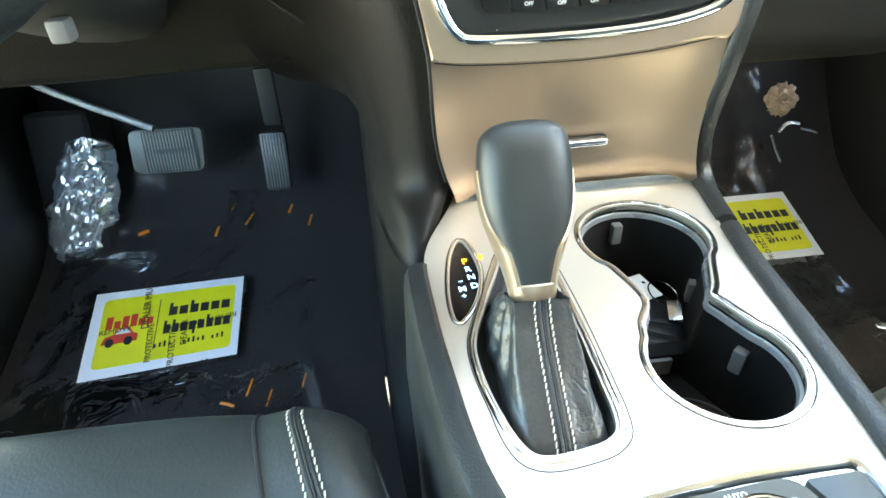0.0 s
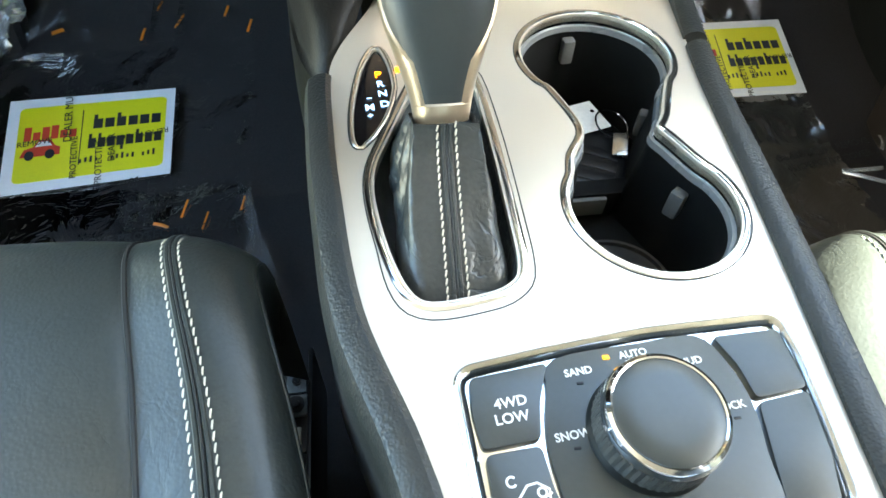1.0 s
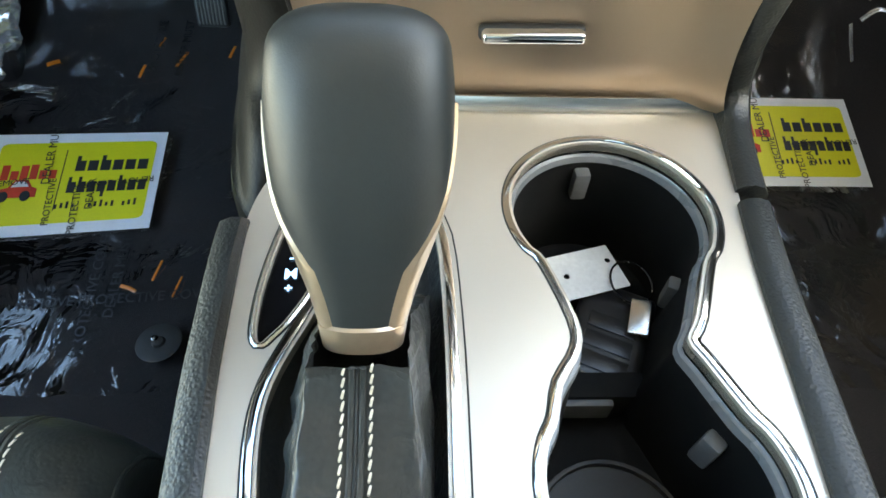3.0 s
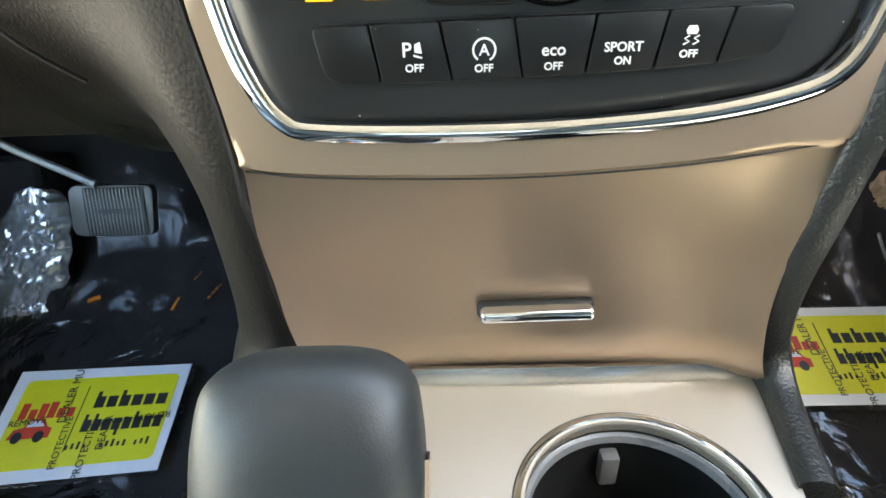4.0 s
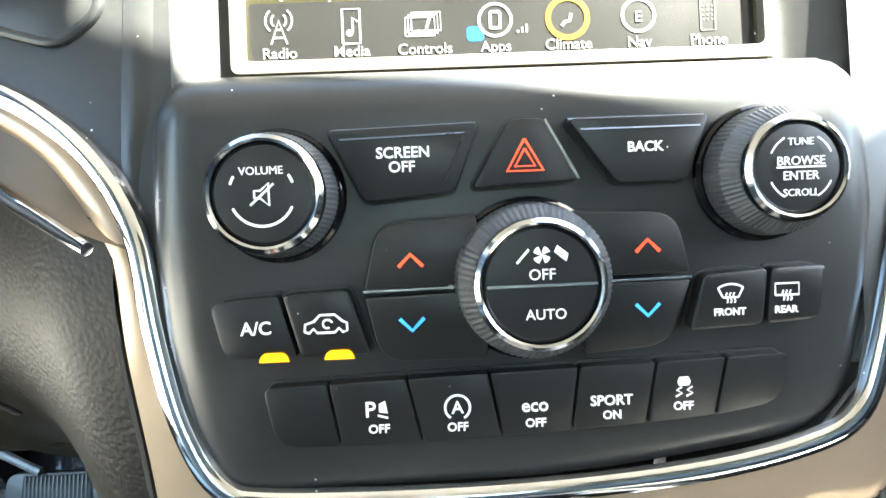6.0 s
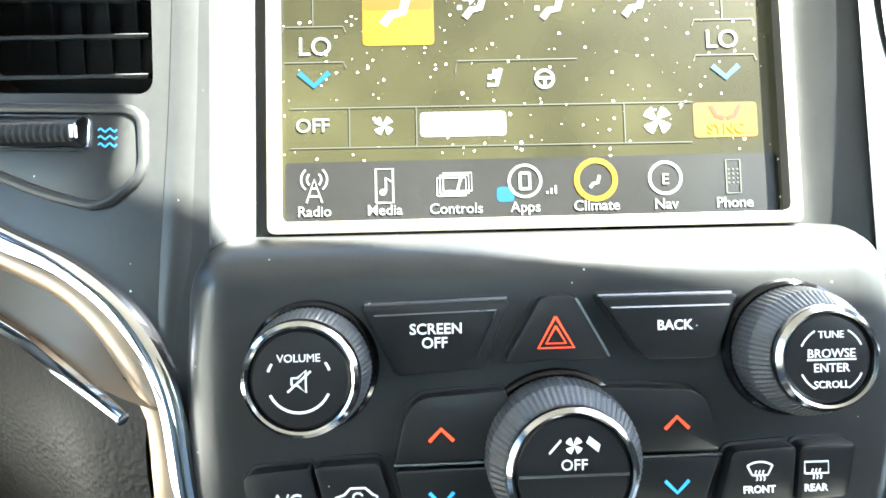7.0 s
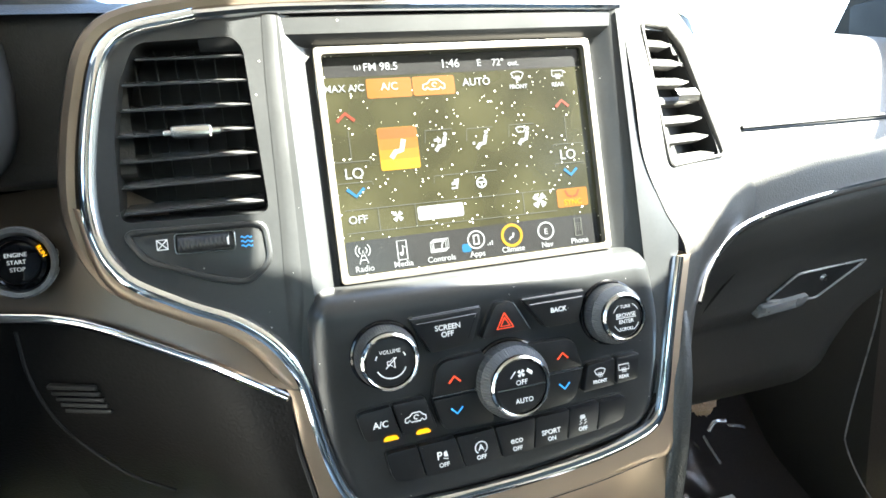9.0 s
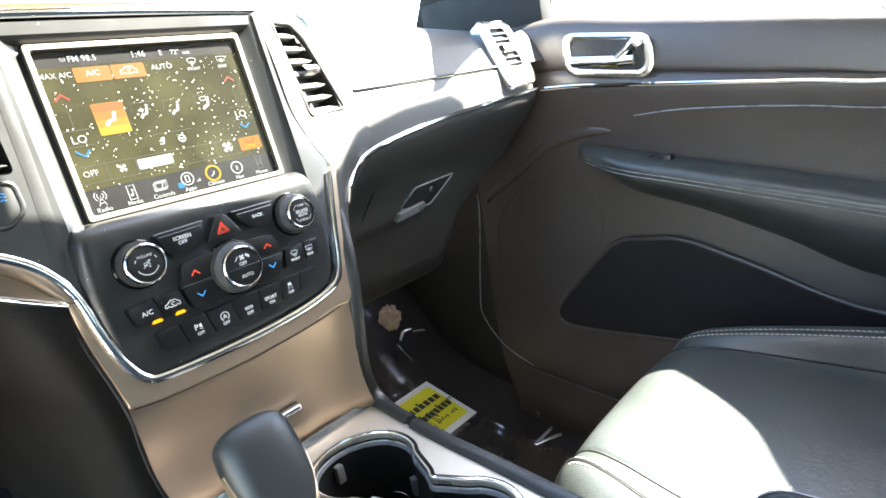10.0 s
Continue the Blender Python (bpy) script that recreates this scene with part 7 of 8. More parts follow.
def pedals():
    br = thing("brake_pedal", "wide ribbed brake pedal on a bare steel arm", "pedal")
    m = basis((-0.502, 0.925, 0.255), (1, 0, 0), (0, 0.32, 1))
    pts = ccw(rounded([(-0.060, -0.034, 0), (0.054, -0.036, 0), (0.060, 0.036, 0), (-0.058, 0.037, 0)], 0.014, 6))
    part("pad", plate(pts, thick=0.014, down=m.to_3x3() @ Vector((0, 0, -1)), place=lambda a, b: m @ Vector((a, b, -1.8 * b * b - 0.8 * a * a)), bevel=0.003), PEDAL, br, "grey rubber pad", 50)
    bm = sheet([[(x, y, 0.0008 - 1.8 * y * y - 0.8 * x * x) for x in (-0.036, -0.015, 0.006, 0.027, 0.047)] for y in (-0.033, -0.011, 0.011, 0.034)], 3, 3)
    bm.transform(m)
    part("groove_bed", bm, RIB, br)
    for k in range(16):
        x = -0.032 + 0.0049 * k
        bm = box(x - 0.0013, x + 0.0013, -0.032, 0.033, -0.004, 0.0026, 0.0006, 1)
        for v in bm.verts:
            v.co.z += -1.8 * v.co.y ** 2 - 0.8 * x * x
        bm.transform(m)
        part("rib", bm, PEDAL, br)
    arm = [(-0.515, 0.935, 0.292), (-0.56, 0.945, 0.310), (-0.62, 0.955, 0.336), (-0.69, 0.97, 0.372), (-0.74, 1.0, 0.42)]
    part("arm", sweep(smooth(arm, 5), oval(0.0060, 0.0045, 8), up=(0, -1, 0.3)), SATIN_GREY, br, "bare bright steel arm")
    ac = thing("accelerator_pedal", "tall ribbed accelerator pedal", "pedal")
    m = basis((-0.340, 0.955, 0.207), (1, -0.05, 0.02), (0.06, 0.35, 1))
    pts = ccw(rounded([(-0.022, -0.050, 0), (0.022, -0.050, 0), (0.022, 0.050, 0), (-0.022, 0.050, 0)], 0.005))
    part("pad", plate(pts, thick=0.010, down=m.to_3x3() @ Vector((0, 0, -1)), place=lambda a, b: m @ Vector((a, b, 0)), bevel=0.002), BUTTON, ac, "", 50)
    for k in range(8):
        x = -0.0175 + 0.005 * k
        bm = box(x - 0.0010, x + 0.0010, -0.046, 0.046, -0.001, 0.0018, 0.0004, 1)
        bm.transform(m)
        part("rib", bm, PEDAL, ac)
    part("arm", box(-0.352, -0.322, 0.985, 1.00, 0.26, 0.36, 0.004), BLACK, ac)
    # foot rest wrapped in bright crinkled film
    fr = thing("foot_rest", "sloping foot rest wrapped in bright crinkled film", "foot rest")
    part("block", box(-0.765, -0.655, 0.98, 1.12, 0.0, 0.30, 0.02, 3, m=Matrix.Translation((-0.71, 1.0, 0.15)) @ pose(0, 0, 0, -20, 0, 0) @ Matrix.Translation((0.71, -1.0, -0.15))), CARPET, fr)
    rows = []
    m = basis((-0.700, 0.972, 0.150), (1, 0, 0), (-0.05, 0.33, 1))
    for v in np.linspace(-0.128, 0.112, 60):
        row = []
        half = 0.006 + 0.056 * math.sqrt(max(0.0, 1 - ((v + 0.008) / 0.121) ** 2)) ** 0.7
        for k in np.linspace(-1, 1, 44):
            u = k * half
            q = Vector((u * 16 + 3 * noise.noise(Vector((u * 25, v * 25, 9))), v * 40, 2))
            d = 0.008 * abs(noise.noise(q)) + 0.005 * abs(noise.noise(q * 2.1)) - 0.020 * abs(k) ** 4
            row.append(m @ Vector((u * (1 + 0.18 * noise.noise(Vector((v * 40, 3 if k > 0 else 8, 0)))) + 0.30 * v + 0.004, v + 0.008 * noise.noise(q * 0.6), d)))
        rows.append(row)
    part("wrap", sealed(grid(rows)), FOIL, fr, "silvery crinkled plastic wrap", 30)


PEDAL = material("pedal_rubber", (0.10, 0.094, 0.085), 0.38, bump=0.2, bump_scale=1500)
RIB = material("pedal_groove", (0.012, 0.012, 0.012), 0.6)
FOIL = material("crinkled_wrap", (0.75, 0.78, 0.82), 0.24, 0.75, bump=0.5, bump_scale=38, vary=0.1)
pedals()


# ---- litter of film on the passenger toe board ----
def crumple(name, label, c, r, seed, mt, flat=0.7):
    bm = bmesh.new()
    bmesh.ops.create_icosphere(bm, subdivisions=4, radius=1.0)
    for v in bm.verts:
        p = v.co.copy()
        k = 1 + 0.40 * noise.noise(p * 1.8 + Vector((seed, 0, 0))) - 0.55 * abs(noise.noise(p * 3.1 + Vector((seed, 3, 0)))) + 0.30 * abs(noise.noise(p * 6.5 + Vector((0, seed, 1))))
        v.co = Vector(c) + Vector((p.x * r[0], p.y * r[1], p.z * r[2])) * k
    ob = finish(name, bm, mt, angle=25)
    tagged(ob, label, "litter")


WAD = material("wrapper_paper", (0.44, 0.34, 0.26), 0.35, vary=0.3, bump=0.6, bump_scale=300)
crumple("crumpled_wrapper", "crumpled beige wrapper in the passenger footwell", (0.598, 0.978, 0.238), (0.025, 0.020, 0.030), 7.0, WAD)
for k, (a, b, c) in enumerate((((0.590, 0.96, 0.175), (0.600, 0.95, 0.150), (0.612, 0.94, 0.125)), ((0.610, 0.97, 0.175), (0.625, 0.97, 0.192), (0.645, 0.965, 0.192)), ((0.655, 0.97, 0.178), (0.68, 0.968, 0.172), (0.69, 0.966, 0.168)), ((0.60, 0.60, 0.008), (0.625, 0.585, 0.010), (0.655, 0.572, 0.008)), ((0.600, 0.602, 0.008), (0.630, 0.600, 0.009), (0.668, 0.602, 0.008)), ((0.675, 0.63, 0.02), (0.685, 0.645, 0.022), (0.69, 0.66, 0.02)))):
    tagged(finish("film_scrap", sweep(smooth([a, b, c], 5), oval(0.0035, 0.0012, 6), up=(0, -0.5, 1)), FOIL), "thin bright scrap of clear film", "litter", group="film scraps")

# ---- film flap by the driver seat, carpet fixing, orange glints ----
def flap(pts, seed):
    """A hanging tongue of clear film: left and right edge points from top to tip."""
    rows = []
    left, right = smooth([a for a, b in pts], 5), smooth([b for a, b in pts], 5)
    for a, b in zip(left, right):
        rows.append([a.lerp(b, k / 8) + Vector((0.001, -0.002, 0.009)) * noise.noise(Vector((k * 0.55, a.y * 28, seed))) for k in range(9)])
    tagged(finish("film_flap", sealed(grid(rows)), CLOUDY_FILM, angle=60), "crinkled tongue of clear film beside the driver seat", "floor film")


flap((((-0.318, 0.680, 0.006), (-0.294, 0.650, 0.008)), ((-0.298, 0.600, 0.008), (-0.278, 0.605, 0.016)), ((-0.289, 0.560, 0.010), (-0.272, 0.562, 0.020)), ((-0.294, 0.515, 0.010), (-0.256, 0.520, 0.018)), ((-0.293, 0.478, 0.012), (-0.246, 0.490, 0.012)), ((-0.289, 0.447, 0.010), (-0.248, 0.470, 0.010))), 2.0)
fx = thing("carpet_fixing", "round clear carpet fixing on the driver's floor", "floor clip")
part("disc", lathe([(0.0, 0.004), (0.006, 0.004), (0.008, 0.001), (0.024, 0.0012), (0.026, 0.0)], 32, Matrix.Translation((-0.352, 0.522, 0.004))), RUBBER_DARK, fx, "dark round disc")
part("post", lathe([(0.0, 0.008), (0.004, 0.007), (0.0055, 0.003)], 16, Matrix.Translation((-0.355, 0.524, 0.004))), SATIN_CHROME, fx, "bright post")
# orange reflections on the film, built as small coloured strips
ORANGE_GLINT = material("orange_glint", (0.75, 0.22, 0.02), 0.3)
for x, y, dx, dy, n in ((-0.600, 0.958, 0.010, 0.004, 0.0040), (-0.410, 0.600, 0.012, -0.004, 0.0024), (-0.383, 0.628, 0.004, 0.014, 0.0016), (-0.352, 0.603, 0.004, 0.014, 0.0014), (-0.303, 0.630, 0.003, 0.012, 0.0013), (-0.335, 0.975, 0.003, 0.012, 0.0022), (-0.30, 0.955, 0.003, 0.014, 0.0022), (-0.41, 0.965, 0.007, 0.015, 0.0022), (-0.47, 0.95, 0.002, 0.013, 0.0022), (-0.44, 0.985, 0.003, 0.010, 0.0018)):
    z = floor_height(y) + 0.014
    line = [(x - dx, y - dy, z - 0.2 * dy), (x, y, z + 0.001), (x + dx * 0.7, y + dy, z + 0.2 * dy)]
    tagged(finish("orange_glint", sweep(smooth(line, 3), oval(n, 0.0006, 6), up=(0, -0.3, 1)), ORANGE_GLINT), "tiny orange glint on the floor film, built as a strip", "litter", group="orange slivers")

# ---- seats ----
def seat(name, side, cx, y0, label):
    """A bolstered seat; u runs outwards from the cushion's middle to both sides, side names the stitched inner one."""
    se = thing(name, label, "seat", group="front seats")

    def wide(y, u=0.15):
        return 1.0 + min(0.20, max(0.0, y0 - 0.015 - y)) * float(np.interp(abs(u), (0.155, 0.20), (1.85, 1.25)))

    prof = ((0.010, 0.14), (0.014, 0.24), (0.012, 0.31), (0.002, 0.342), (-0.018, 0.3585), (-0.055, 0.364), (-0.13, 0.358), (-0.25, 0.347), (-0.40, 0.335), (-0.55, 0.33))
    us = ((-0.178, -0.115), (-0.188, -0.050), (-0.193, -0.014), (-0.178, -0.001), (-0.156, 0.0055), (-0.138, 0.0015), (-0.121, -0.0032), (-0.112, -0.0015), (-0.07, 0.001), (0, 0.002), (0.07, 0.001), (0.112, -0.0015), (0.121, -0.0032), (0.138, 0.0015), (0.156, 0.0055), (0.178, 0.001), (0.193, -0.014), (0.188, -0.050), (0.178, -0.115))

    def at(u, h, dy, z):
        y = y0 + dy
        lift = 0.055 * max(0.0, -dy - (0.17 if u * side > 0 else 0.05)) * (abs(u) > 0.13) * 2.2
        return Vector((cx + u * (wide(y, u) if abs(u) > 0.10 else 1 + (wide(y) - 1) * abs(u) / 0.10), y - 0.022 * (abs(u) / 0.2) ** 4, z + (h + lift if z > 0.30 else 0)))
    rows = [[at(u, h, dy, z) for u, h in us] for dy, z in prof]
    part("cushion", sealed(sheet(rows, 4, 3)), LEATHER, se, "black leather cushion", 75)
    for s in (-1, 1):
        for u in (0.143, 0.153):
            h = 0.0050 if u < 0.15 else 0.0066
            line = smooth([at(s * u, h - 0.0010, dy, z) for dy, z in prof[3:8]], 10)
            stitch_row(line, (0, 0, 1), 0.0046, 0.0056, se, width=0.0010)
        part("seam", sweep(smooth([at(s * 0.148, 0.0050, dy, z) for dy, z in prof[2:8]], 8), oval(0.0009, 0.0008, 6)), BLACK, se)
        for du in (-0.0022, 0.0022):
            part("seam_ridge", sweep(smooth([at(s * 0.148 + du, 0.0044 + du * 0.2, dy, z) for dy, z in prof[2:8]], 8), oval(0.0015, 0.0012, 6)), LEATHER, se)
        part("crease", sweep(smooth([at(s * 0.1205, -0.0030, dy, z) for dy, z in prof[2:9]], 8), oval(0.0016, 0.0012, 6)), BLACK, se)
        part("welt", sweep(smooth([at(s * 0.1925, -0.0135, dy, z) for dy, z in prof[2:8]], 8), oval(0.0013, 0.0013, 6)), LEATHER, se)
    rows = []
    for z, y, w, th in ((0.36, -0.56, 0.235, 0.10), (0.50, -0.60, 0.240, 0.11), (0.70, -0.66, 0.235, 0.10), (0.88, -0.71, 0.20, 0.08), (0.96, -0.73, 0.15, 0.05)):
        rows.append([(cx + w * math.copysign(abs(math.cos(a)) ** 0.5, math.cos(a)), y0 + y + 0.05 + th * math.copysign(abs(math.sin(a)) ** 0.6, math.sin(a)), z) for a in np.linspace(0, 2 * math.pi, 33)[:-1]])
    bm = grid(rows, close_v=True)
    bm.faces.new([v for v in list(bm.verts)[-32:]])
    part("backrest", sealed(bm), LEATHER, se, "", 60)
    part("headrest", box(cx - 0.13, cx + 0.13, y0 - 0.76, y0 - 0.66, 0.98, 1.10, 0.035, 3), LEATHER, se)
    part("base", box(cx - 0.160, cx + 0.160, y0 - 0.52, y0 - 0.03, -0.01, 0.24, 0.01), PLASTIC, se)
    # slide rail bracket on the inner side
    xi = cx + side * 0.172
    rail = part("rail_bracket", box(xi - 0.013, xi + 0.016, y0 - 0.055, y0 + 0.030, 0.085, 0.0905, 0.0015), BUTTON, se, "black steel slide bracket")
    part("rail_wall", box(xi + 0.0165, xi + 0.0205, y0 - 0.12, y0 + 0.034, 0.02, 0.125, 0.001), BUTTON, rail)
    part("rail_tab", box(xi - 0.009, xi + 0.010, y0 + 0.002, y0 + 0.024, 0.0905, 0.0945, 0.0015), SATIN_GREY, rail, "bare steel tab")
    part("rail_tab", box(xi - 0.006, xi + 0.012, y0 - 0.022, y0 + 0.000, 0.0905, 0.0965, 0.003), SATIN_GREY, rail, "bare steel tab")
    for dy, r in ((0.013, 0.0042), (-0.011, 0.0085)):
        part("bolt", lathe([(0.0, 0.004), (r * 0.45, 0.004), (r * 0.5, 0.002), (r, 0.002), (r, -0.001)], 18, Matrix.Translation((xi + 0.001, y0 + dy, 0.0965))), BUTTON, rail)
    part("clip", box(xi, xi + 0.006, y0 - 0.048, y0 - 0.032, 0.0905, 0.094, 0.001), PAPER, rail, "small white clip")
    return se


seat("driver_seat", 1, -0.375, 0.287, "black leather driver seat with cream double stitching")
seat("passenger_seat", -1, 0.337, 0.247, "black leather passenger seat half in the sun")


# ---- glovebox latch ----
def glovebox():
    gb = thing("glovebox", "black glovebox door with a diamond-shaped latch", "glovebox")
    m = basis((0.385, 0.5597, 0.590), (1, 0.03, 0), (0, -0.44, 1))
    pts = ccw(rounded([(-0.058, -0.013, 0), (-0.030, 0.015, 0), (0.058, 0.0185, 0), (0.010, -0.022, 0)], 0.005))
    down = m.to_3x3() @ Vector((0, 0, -1))
    part("latch_frame", sweep([m @ Vector((p.x, p.y, 0.0028)) for p in pts], oval(0.0013, 0.0013, 6), up=-down, closed=True), SATIN_GREY, gb, "thin grey latch outline")
    # black plate on the face, painted for the shade inside the recess
    part("latch_cup", plate(pts, thick=0.006, down=down, place=lambda a, b: m @ Vector((a, b, 0.0022))), BLACK, gb, "flat black plate standing for the shaded latch recess")
    bm = plate(ccw(rounded([(-0.067, -0.030, 0), (-0.062, -0.017, 0), (-0.006, -0.012, 0), (-0.009, -0.025, 0)], 0.003)), thick=0.008, down=down, place=lambda a, b: m @ Vector((a, b, 0.0075)), bevel=0.001)
    part("lever", bm, SATIN_GREY, gb, "satin grey latch lever")
    part("lock", lathe([(0.0, 0.005), (0.0035, 0.005), (0.0045, 0.002)], 16, m @ Matrix.Translation((0.008, 0.004, 0))), SATIN_CHROME, gb)
    seam = [(0.262, 0.5120, 0.652), (0.268, 0.5280, 0.630), (0.262, 0.5480, 0.600), (0.252, 0.5620, 0.575)]
    part("seam", sweep(smooth(seam, 6), oval(0.0014, 0.0014, 6)), BLACK, gb)


glovebox()


# ---- passenger door ----
def door():
    do = thing("passenger_door", "black passenger door with bright strip, armrest and pocket", "car door")

    ys = (0.72, 0.60, 0.48, 0.36, 0.24, 0.12, 0.0, -0.20, -0.50)
    drop = {0.72: 0.004, 0.60: 0.002, 0.48: 0.0, 0.36: -0.024, 0.24: -0.047, 0.12: -0.069, 0.0: -0.090, -0.20: -0.10, -0.50: -0.10}
    ctrl = []
    for z, x, k in ((0.802, 0.742, 1), (0.813, 0.720, 1), (0.812, 0.688, 1), (0.800, 0.667, 1), (0.762, 0.660, 1), (0.735, 0.659, 0.9), (0.7285, 0.664, 0.8), (0.721, 0.658, 0.8), (0.705, 0.654, 0.65), (0.690, 0.655, 0.62), (0.655, 0.664, 0.6), (0.610, 0.672, 0.6), (0.52, 0.676, 0.4), (0.42, 0.672, 0.2), (0.30, 0.666, 0.1), (0.18, 0.664, 0), (0.10, 0.676, 0), (-0.01, 0.70, 0)):
        ctrl.append([(x + (0.02 if y > 0.65 else 0), y, z + drop[y] * k) for y in ys])
    part("panel", sealed(sheet(ctrl, 3, 3)), DOORSKIN, do, "black grained door panel", 60)
    # bright strip
    part("trim_strip", sweep(smooth([(0.634, 0.50, 0.7035), (0.650, 0.44, 0.6985), (0.6525, 0.36, 0.6890), (0.6530, 0.24, 0.6745), (0.6530, 0.12, 0.6600), (0.6530, 0.0, 0.6450), (0.6530, -0.3, 0.640)], 6), oval(0.0025, 0.0035, 8), up=(-0.3, 0, 1)), CHROME, do, "thin chrome door strip")
    part("crease", sweep(smooth([(0.664, 0.355, 0.640), (0.6600, 0.29, 0.642), (0.6585, 0.207, 0.637), (0.6585, 0.12, 0.628), (0.6590, 0.038, 0.616), (0.660, -0.1, 0.605)], 6), oval(0.0014, 0.0012, 6)), SATIN_GREY, do)
    # inner handle in its cup
    out = rounded([(0.461, 0.785, 0), (0.312, 0.757, 0), (0.312, 0.694, 0), (0.459, 0.715, 0)], 0.026, 6)
    inn = rounded([(0.4475, 0.7725, 0), (0.3255, 0.7495, 0), (0.3255, 0.706, 0), (0.4455, 0.7275, 0)], 0.015, 6)
    rows = [[Vector((x, p.x, p.y)) for p in loop] for x, loop in ((0.662, out), (0.6520, out), (0.6495, [a.lerp(b, 0.5) for a, b in zip(out, inn)]), (0.6525, inn), (0.666, inn))]
    part("handle_cup", sealed(grid(rows, close_v=True)), SATIN_CHROME, do, "satin silver handle surround", 50)
    bm = bmesh.new()
    bm.faces.new([bm.verts.new((0.6575, p.x, p.y)) for p in inn])
    part("cup_floor", sealed(bm), BEZEL, do, flat=True)
    lever = smooth([(0.650, 0.443, 0.737), (0.646, 0.40, 0.731), (0.645, 0.365, 0.726), (0.647, 0.340, 0.724)], 5)
    part("handle", sweep(lever, oval(0.006, 0.0085, 10), up=(0, 0, 1)), CHROME, do, "polished chrome pull handle")
    lever = smooth([(0.648, 0.365, 0.731), (0.647, 0.348, 0.741), (0.649, 0.338, 0.749), (0.650, 0.331, 0.741)], 5)
    part("handle_root", sweep(lever, oval(0.006, 0.010, 10), up=(1, 0, 0)), CHROME, do)
    # armrest
    ctrl = []
    for t, y in ((0.0, 0.452), (0.08, 0.425), (0.25, 0.36), (0.5, 0.26), (0.75, 0.15), (1.0, 0.03), (1.4, -0.2)):
        zt = 0.600 - 0.20 * (0.452 - y)
        lo = np.interp(y, (-0.2, 0.035, 0.214, 0.386, 0.445, 0.46), (0.37, 0.400, 0.478, 0.530, 0.585, 0.594))
        r = 0.072 * min(1, (0.46 - y) / 0.10) ** 0.5
        ctrl.append([(0.676, y, zt + 0.002), (0.672 - r * 0.55, y, zt + 0.004), (0.672 - r * 0.95, y, zt - 0.003), (0.672 - r, y, zt - 0.016), (0.672 - r * 0.92, y, (zt + lo) / 2), (0.676 - r * 0.4, y, lo + 0.004), (0.684, y, lo - 0.002)])
    part("armrest", sealed(sheet(ctrl, 5, 4)), LEATHER, do, "padded black leather armrest", 70)
    for dz in (-0.013, -0.019):
        line = smooth([(0.672 - 0.072 * min(1, (0.46 - y) / 0.10) ** 0.5 - 0.0006, y, 0.600 - 0.20 * (0.452 - y) + dz) for y in (0.43, 0.36, 0.26, 0.15, 0.03, -0.1)], 8)
        part("seam", sweep(line, oval(0.0008, 0.0008, 6)), SATIN_GREY, do, "pale seam")
    for y in (0.33, 0.30):
        part("window_switch", box(0.632, 0.650, y - 0.010, y + 0.008, 0.570, 0.580, 0.003, 2), BUTTON, do, "small window switch")
    part("switch_trim", box(0.622, 0.668, 0.24, 0.41, 0.572, 0.5755, 0.001, m=Matrix.Translation((0.645, 0.41, 0.575)) @ pose(0, 0, 0, 11, 0, 0) @ Matrix.Translation((-0.645, -0.41, -0.562))), BEZEL, do)
    # map pocket with rolled lip, its shaded inside painted as a flat dark sheet
    lip = smooth([(0.6665, 0.35, 0.438), (0.6655, 0.41, 0.428), (0.664, 0.47, 0.372), (0.6635, 0.535, 0.300), (0.664, 0.535, 0.268), (0.664, 0.48, 0.258), (0.664, 0.30, 0.262), (0.664, 0.10, 0.268), (0.664, -0.15, 0.27), (0.668, -0.15, 0.36), (0.6680, 0.035, 0.345), (0.667, 0.20, 0.405), (0.6665, 0.29, 0.437)], 6, closed=True)
    part("pocket_lip", sweep([p - Vector((0.001, 0, 0)) for p in lip], oval(0.004, 0.004, 8), up=(-1, 0, 0), closed=True), DOORSKIN, do)
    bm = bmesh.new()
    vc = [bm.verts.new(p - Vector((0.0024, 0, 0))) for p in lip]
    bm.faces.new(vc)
    part("pocket", sealed(bm), POCKET_SHADE, do, "flat dark sheet standing for the shaded map pocket", flat=True)
    # contour of the loudspeaker grille and the ridge above it
    def skin(y, z):
        return float(np.interp(z, (0.30, 0.42, 0.52, 0.61, 0.66), (0.666, 0.672, 0.676, 0.672, 0.664)) + np.interp(y, (0.60, 0.72), (0.0, 0.02)))
    ring_line = smooth([(skin(y, z) - 0.001, y, z) for y, z in ((0.690, 0.350), (0.686, 0.400), (0.675, 0.448), (0.627, 0.509), (0.556, 0.542), (0.490, 0.548), (0.450, 0.525), (0.436, 0.470), (0.446, 0.420), (0.475, 0.385))], 6)
    part("speaker_rim", sweep(ring_line, oval(0.0015, 0.0012, 8), up=(-1, 0, 0)), DOORSKIN, do)
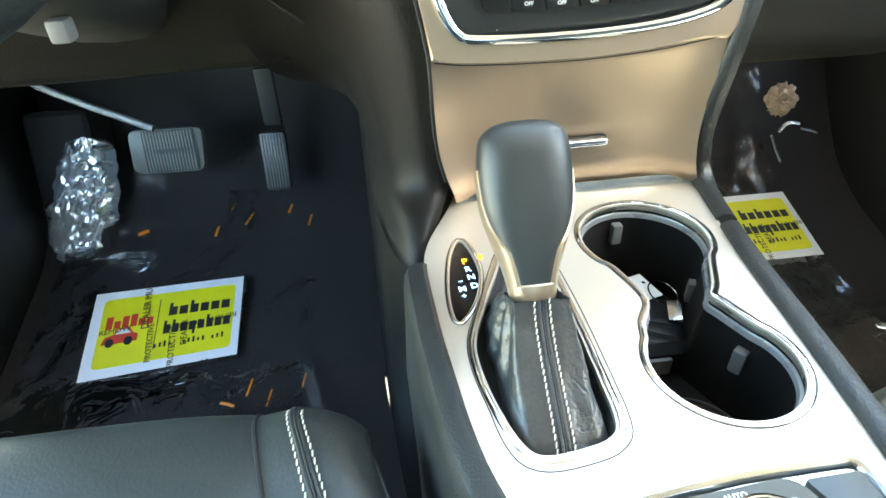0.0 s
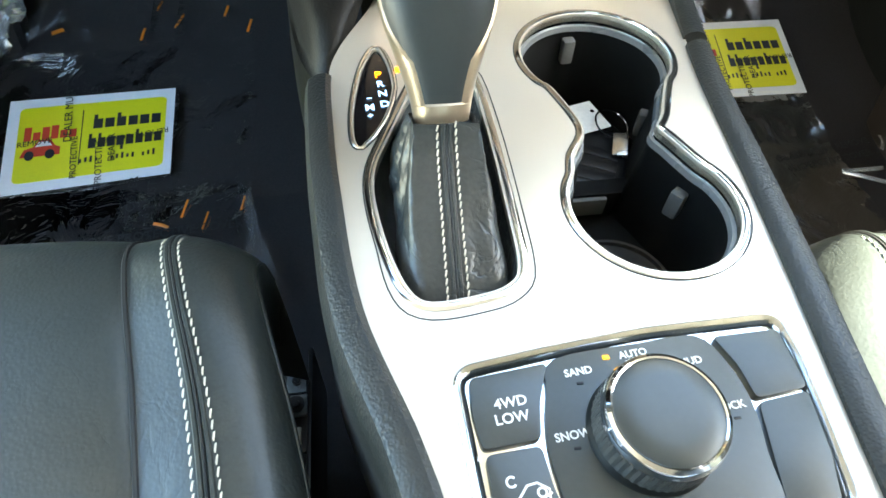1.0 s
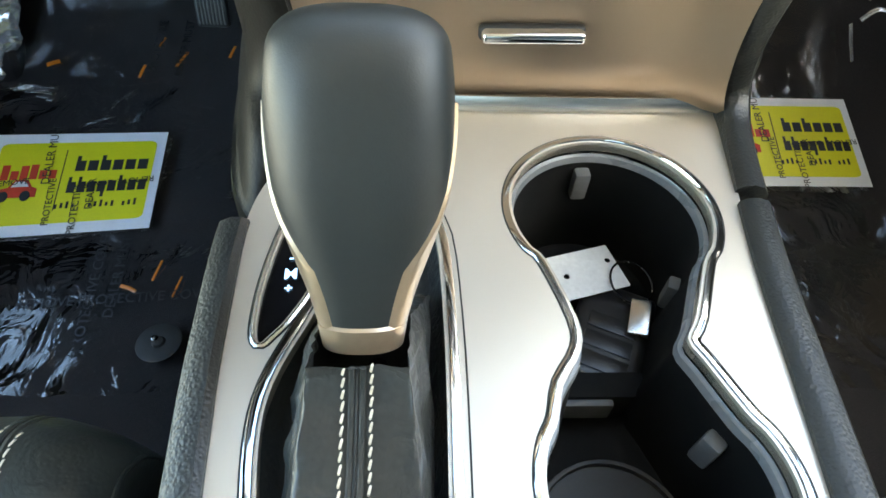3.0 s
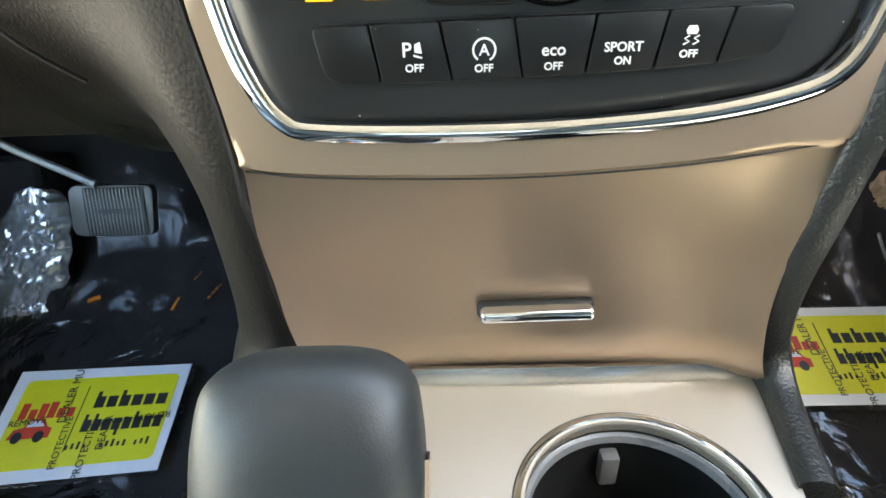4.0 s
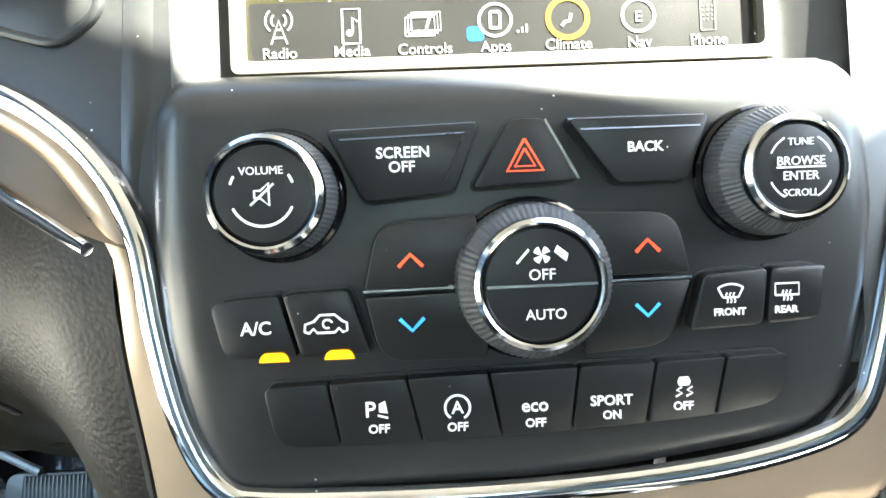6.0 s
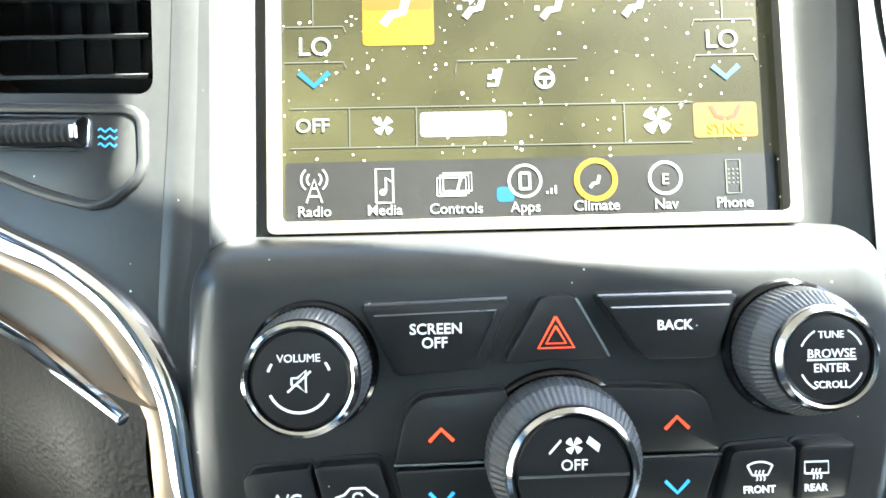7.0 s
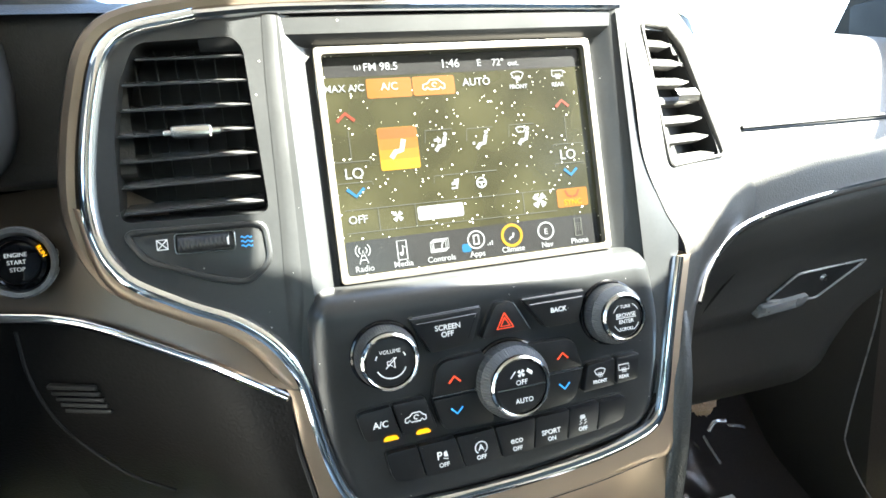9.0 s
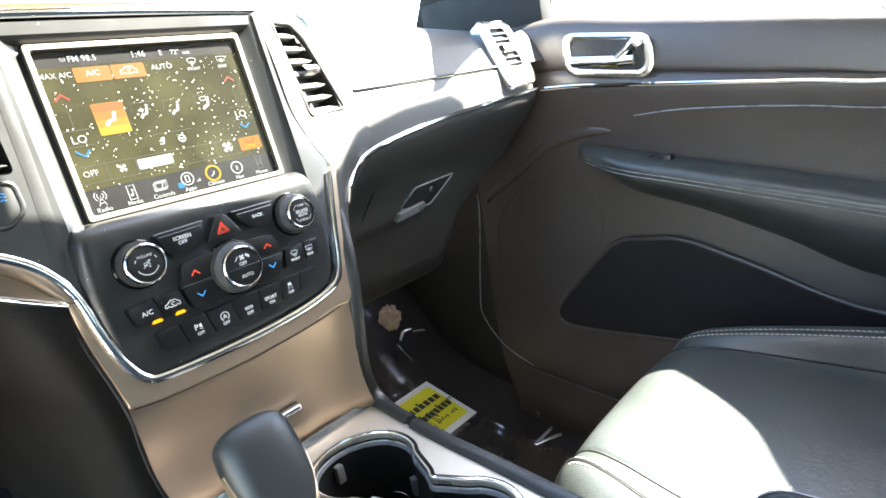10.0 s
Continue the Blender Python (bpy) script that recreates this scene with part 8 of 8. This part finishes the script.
    ridge = smooth([(skin(y, z), y, z) for y, z in ((0.700, 0.495), (0.683, 0.512), (0.604, 0.556), (0.527, 0.604), (0.469, 0.618), (0.430, 0.622), (0.400, 0.619))], 6)
    part("ridge", sweep(ridge, oval(0.0085, 0.0050, 12), up=(-1, 0, 0), scale=lambda t: 0.35 + 0.65 * min(1.0, 5 * t, 5 * (1 - t))), DOORSKIN, do)
    part("edge_seal", sweep(smooth([(0.668, 0.702, 0.52), (0.664, 0.705, 0.46), (0.662, 0.735, 0.30), (0.661, 0.735, 0.25), (0.660, 0.69, 0.19), (0.658, 0.62, 0.155)], 6), oval(0.0013, 0.0013, 6)), SATIN_GREY, do)
    part("sill", sweep([(0.655, 0.64, 0.150), (0.655, 0.43, 0.120), (0.655, 0.0, 0.115)], oval(0.0026, 0.0020, 6)), RUBBER_DARK, do)
    return do


DOORSKIN = material("door_skin", (0.046, 0.038, 0.034), 0.40, bump=0.4, bump_scale=500, kind="leather", vary=0.2, stain=14)
POCKET_SHADE = material("pocket_shade", (0.014, 0.0125, 0.012), 0.8, specular=0.2)
door()


# ---- outside mirror seen through the window ----
def mirror():
    mi = thing("side_mirror", "outside mirror in a bronze-lit housing", "mirror")
    m = basis((1.075, 0.675, 0.945), (1, 0.25, 0), (0, 0, 1))
    part("housing", box(-0.120, 0.120, -0.088, 0.085, -0.10, 0.004, 0.03, 4, m=m), BRONZE, mi, "bronze painted housing", 50)
    pts = ccw(rounded([(-0.098, -0.066, 0), (0.10, -0.066, 0), (0.10, 0.066, 0), (-0.098, 0.066, 0)], 0.02))
    part("mirror_glass", plate(pts, thick=0.003, down=m.to_3x3() @ Vector((0, 0, -1)), place=lambda a, b: m @ Vector((a, b, 0.0065))), CHROME, mi, "clear mirror glass")
    part("foot", box(0.755, 0.98, 0.66, 0.72, 0.825, 0.872, 0.012), BRONZE, mi)
    part("sail", box(0.700, 0.735, 0.52, 0.80, 0.80, 0.90, 0.006, 2), PILLAR, mi, "inner corner trim")


mirror()
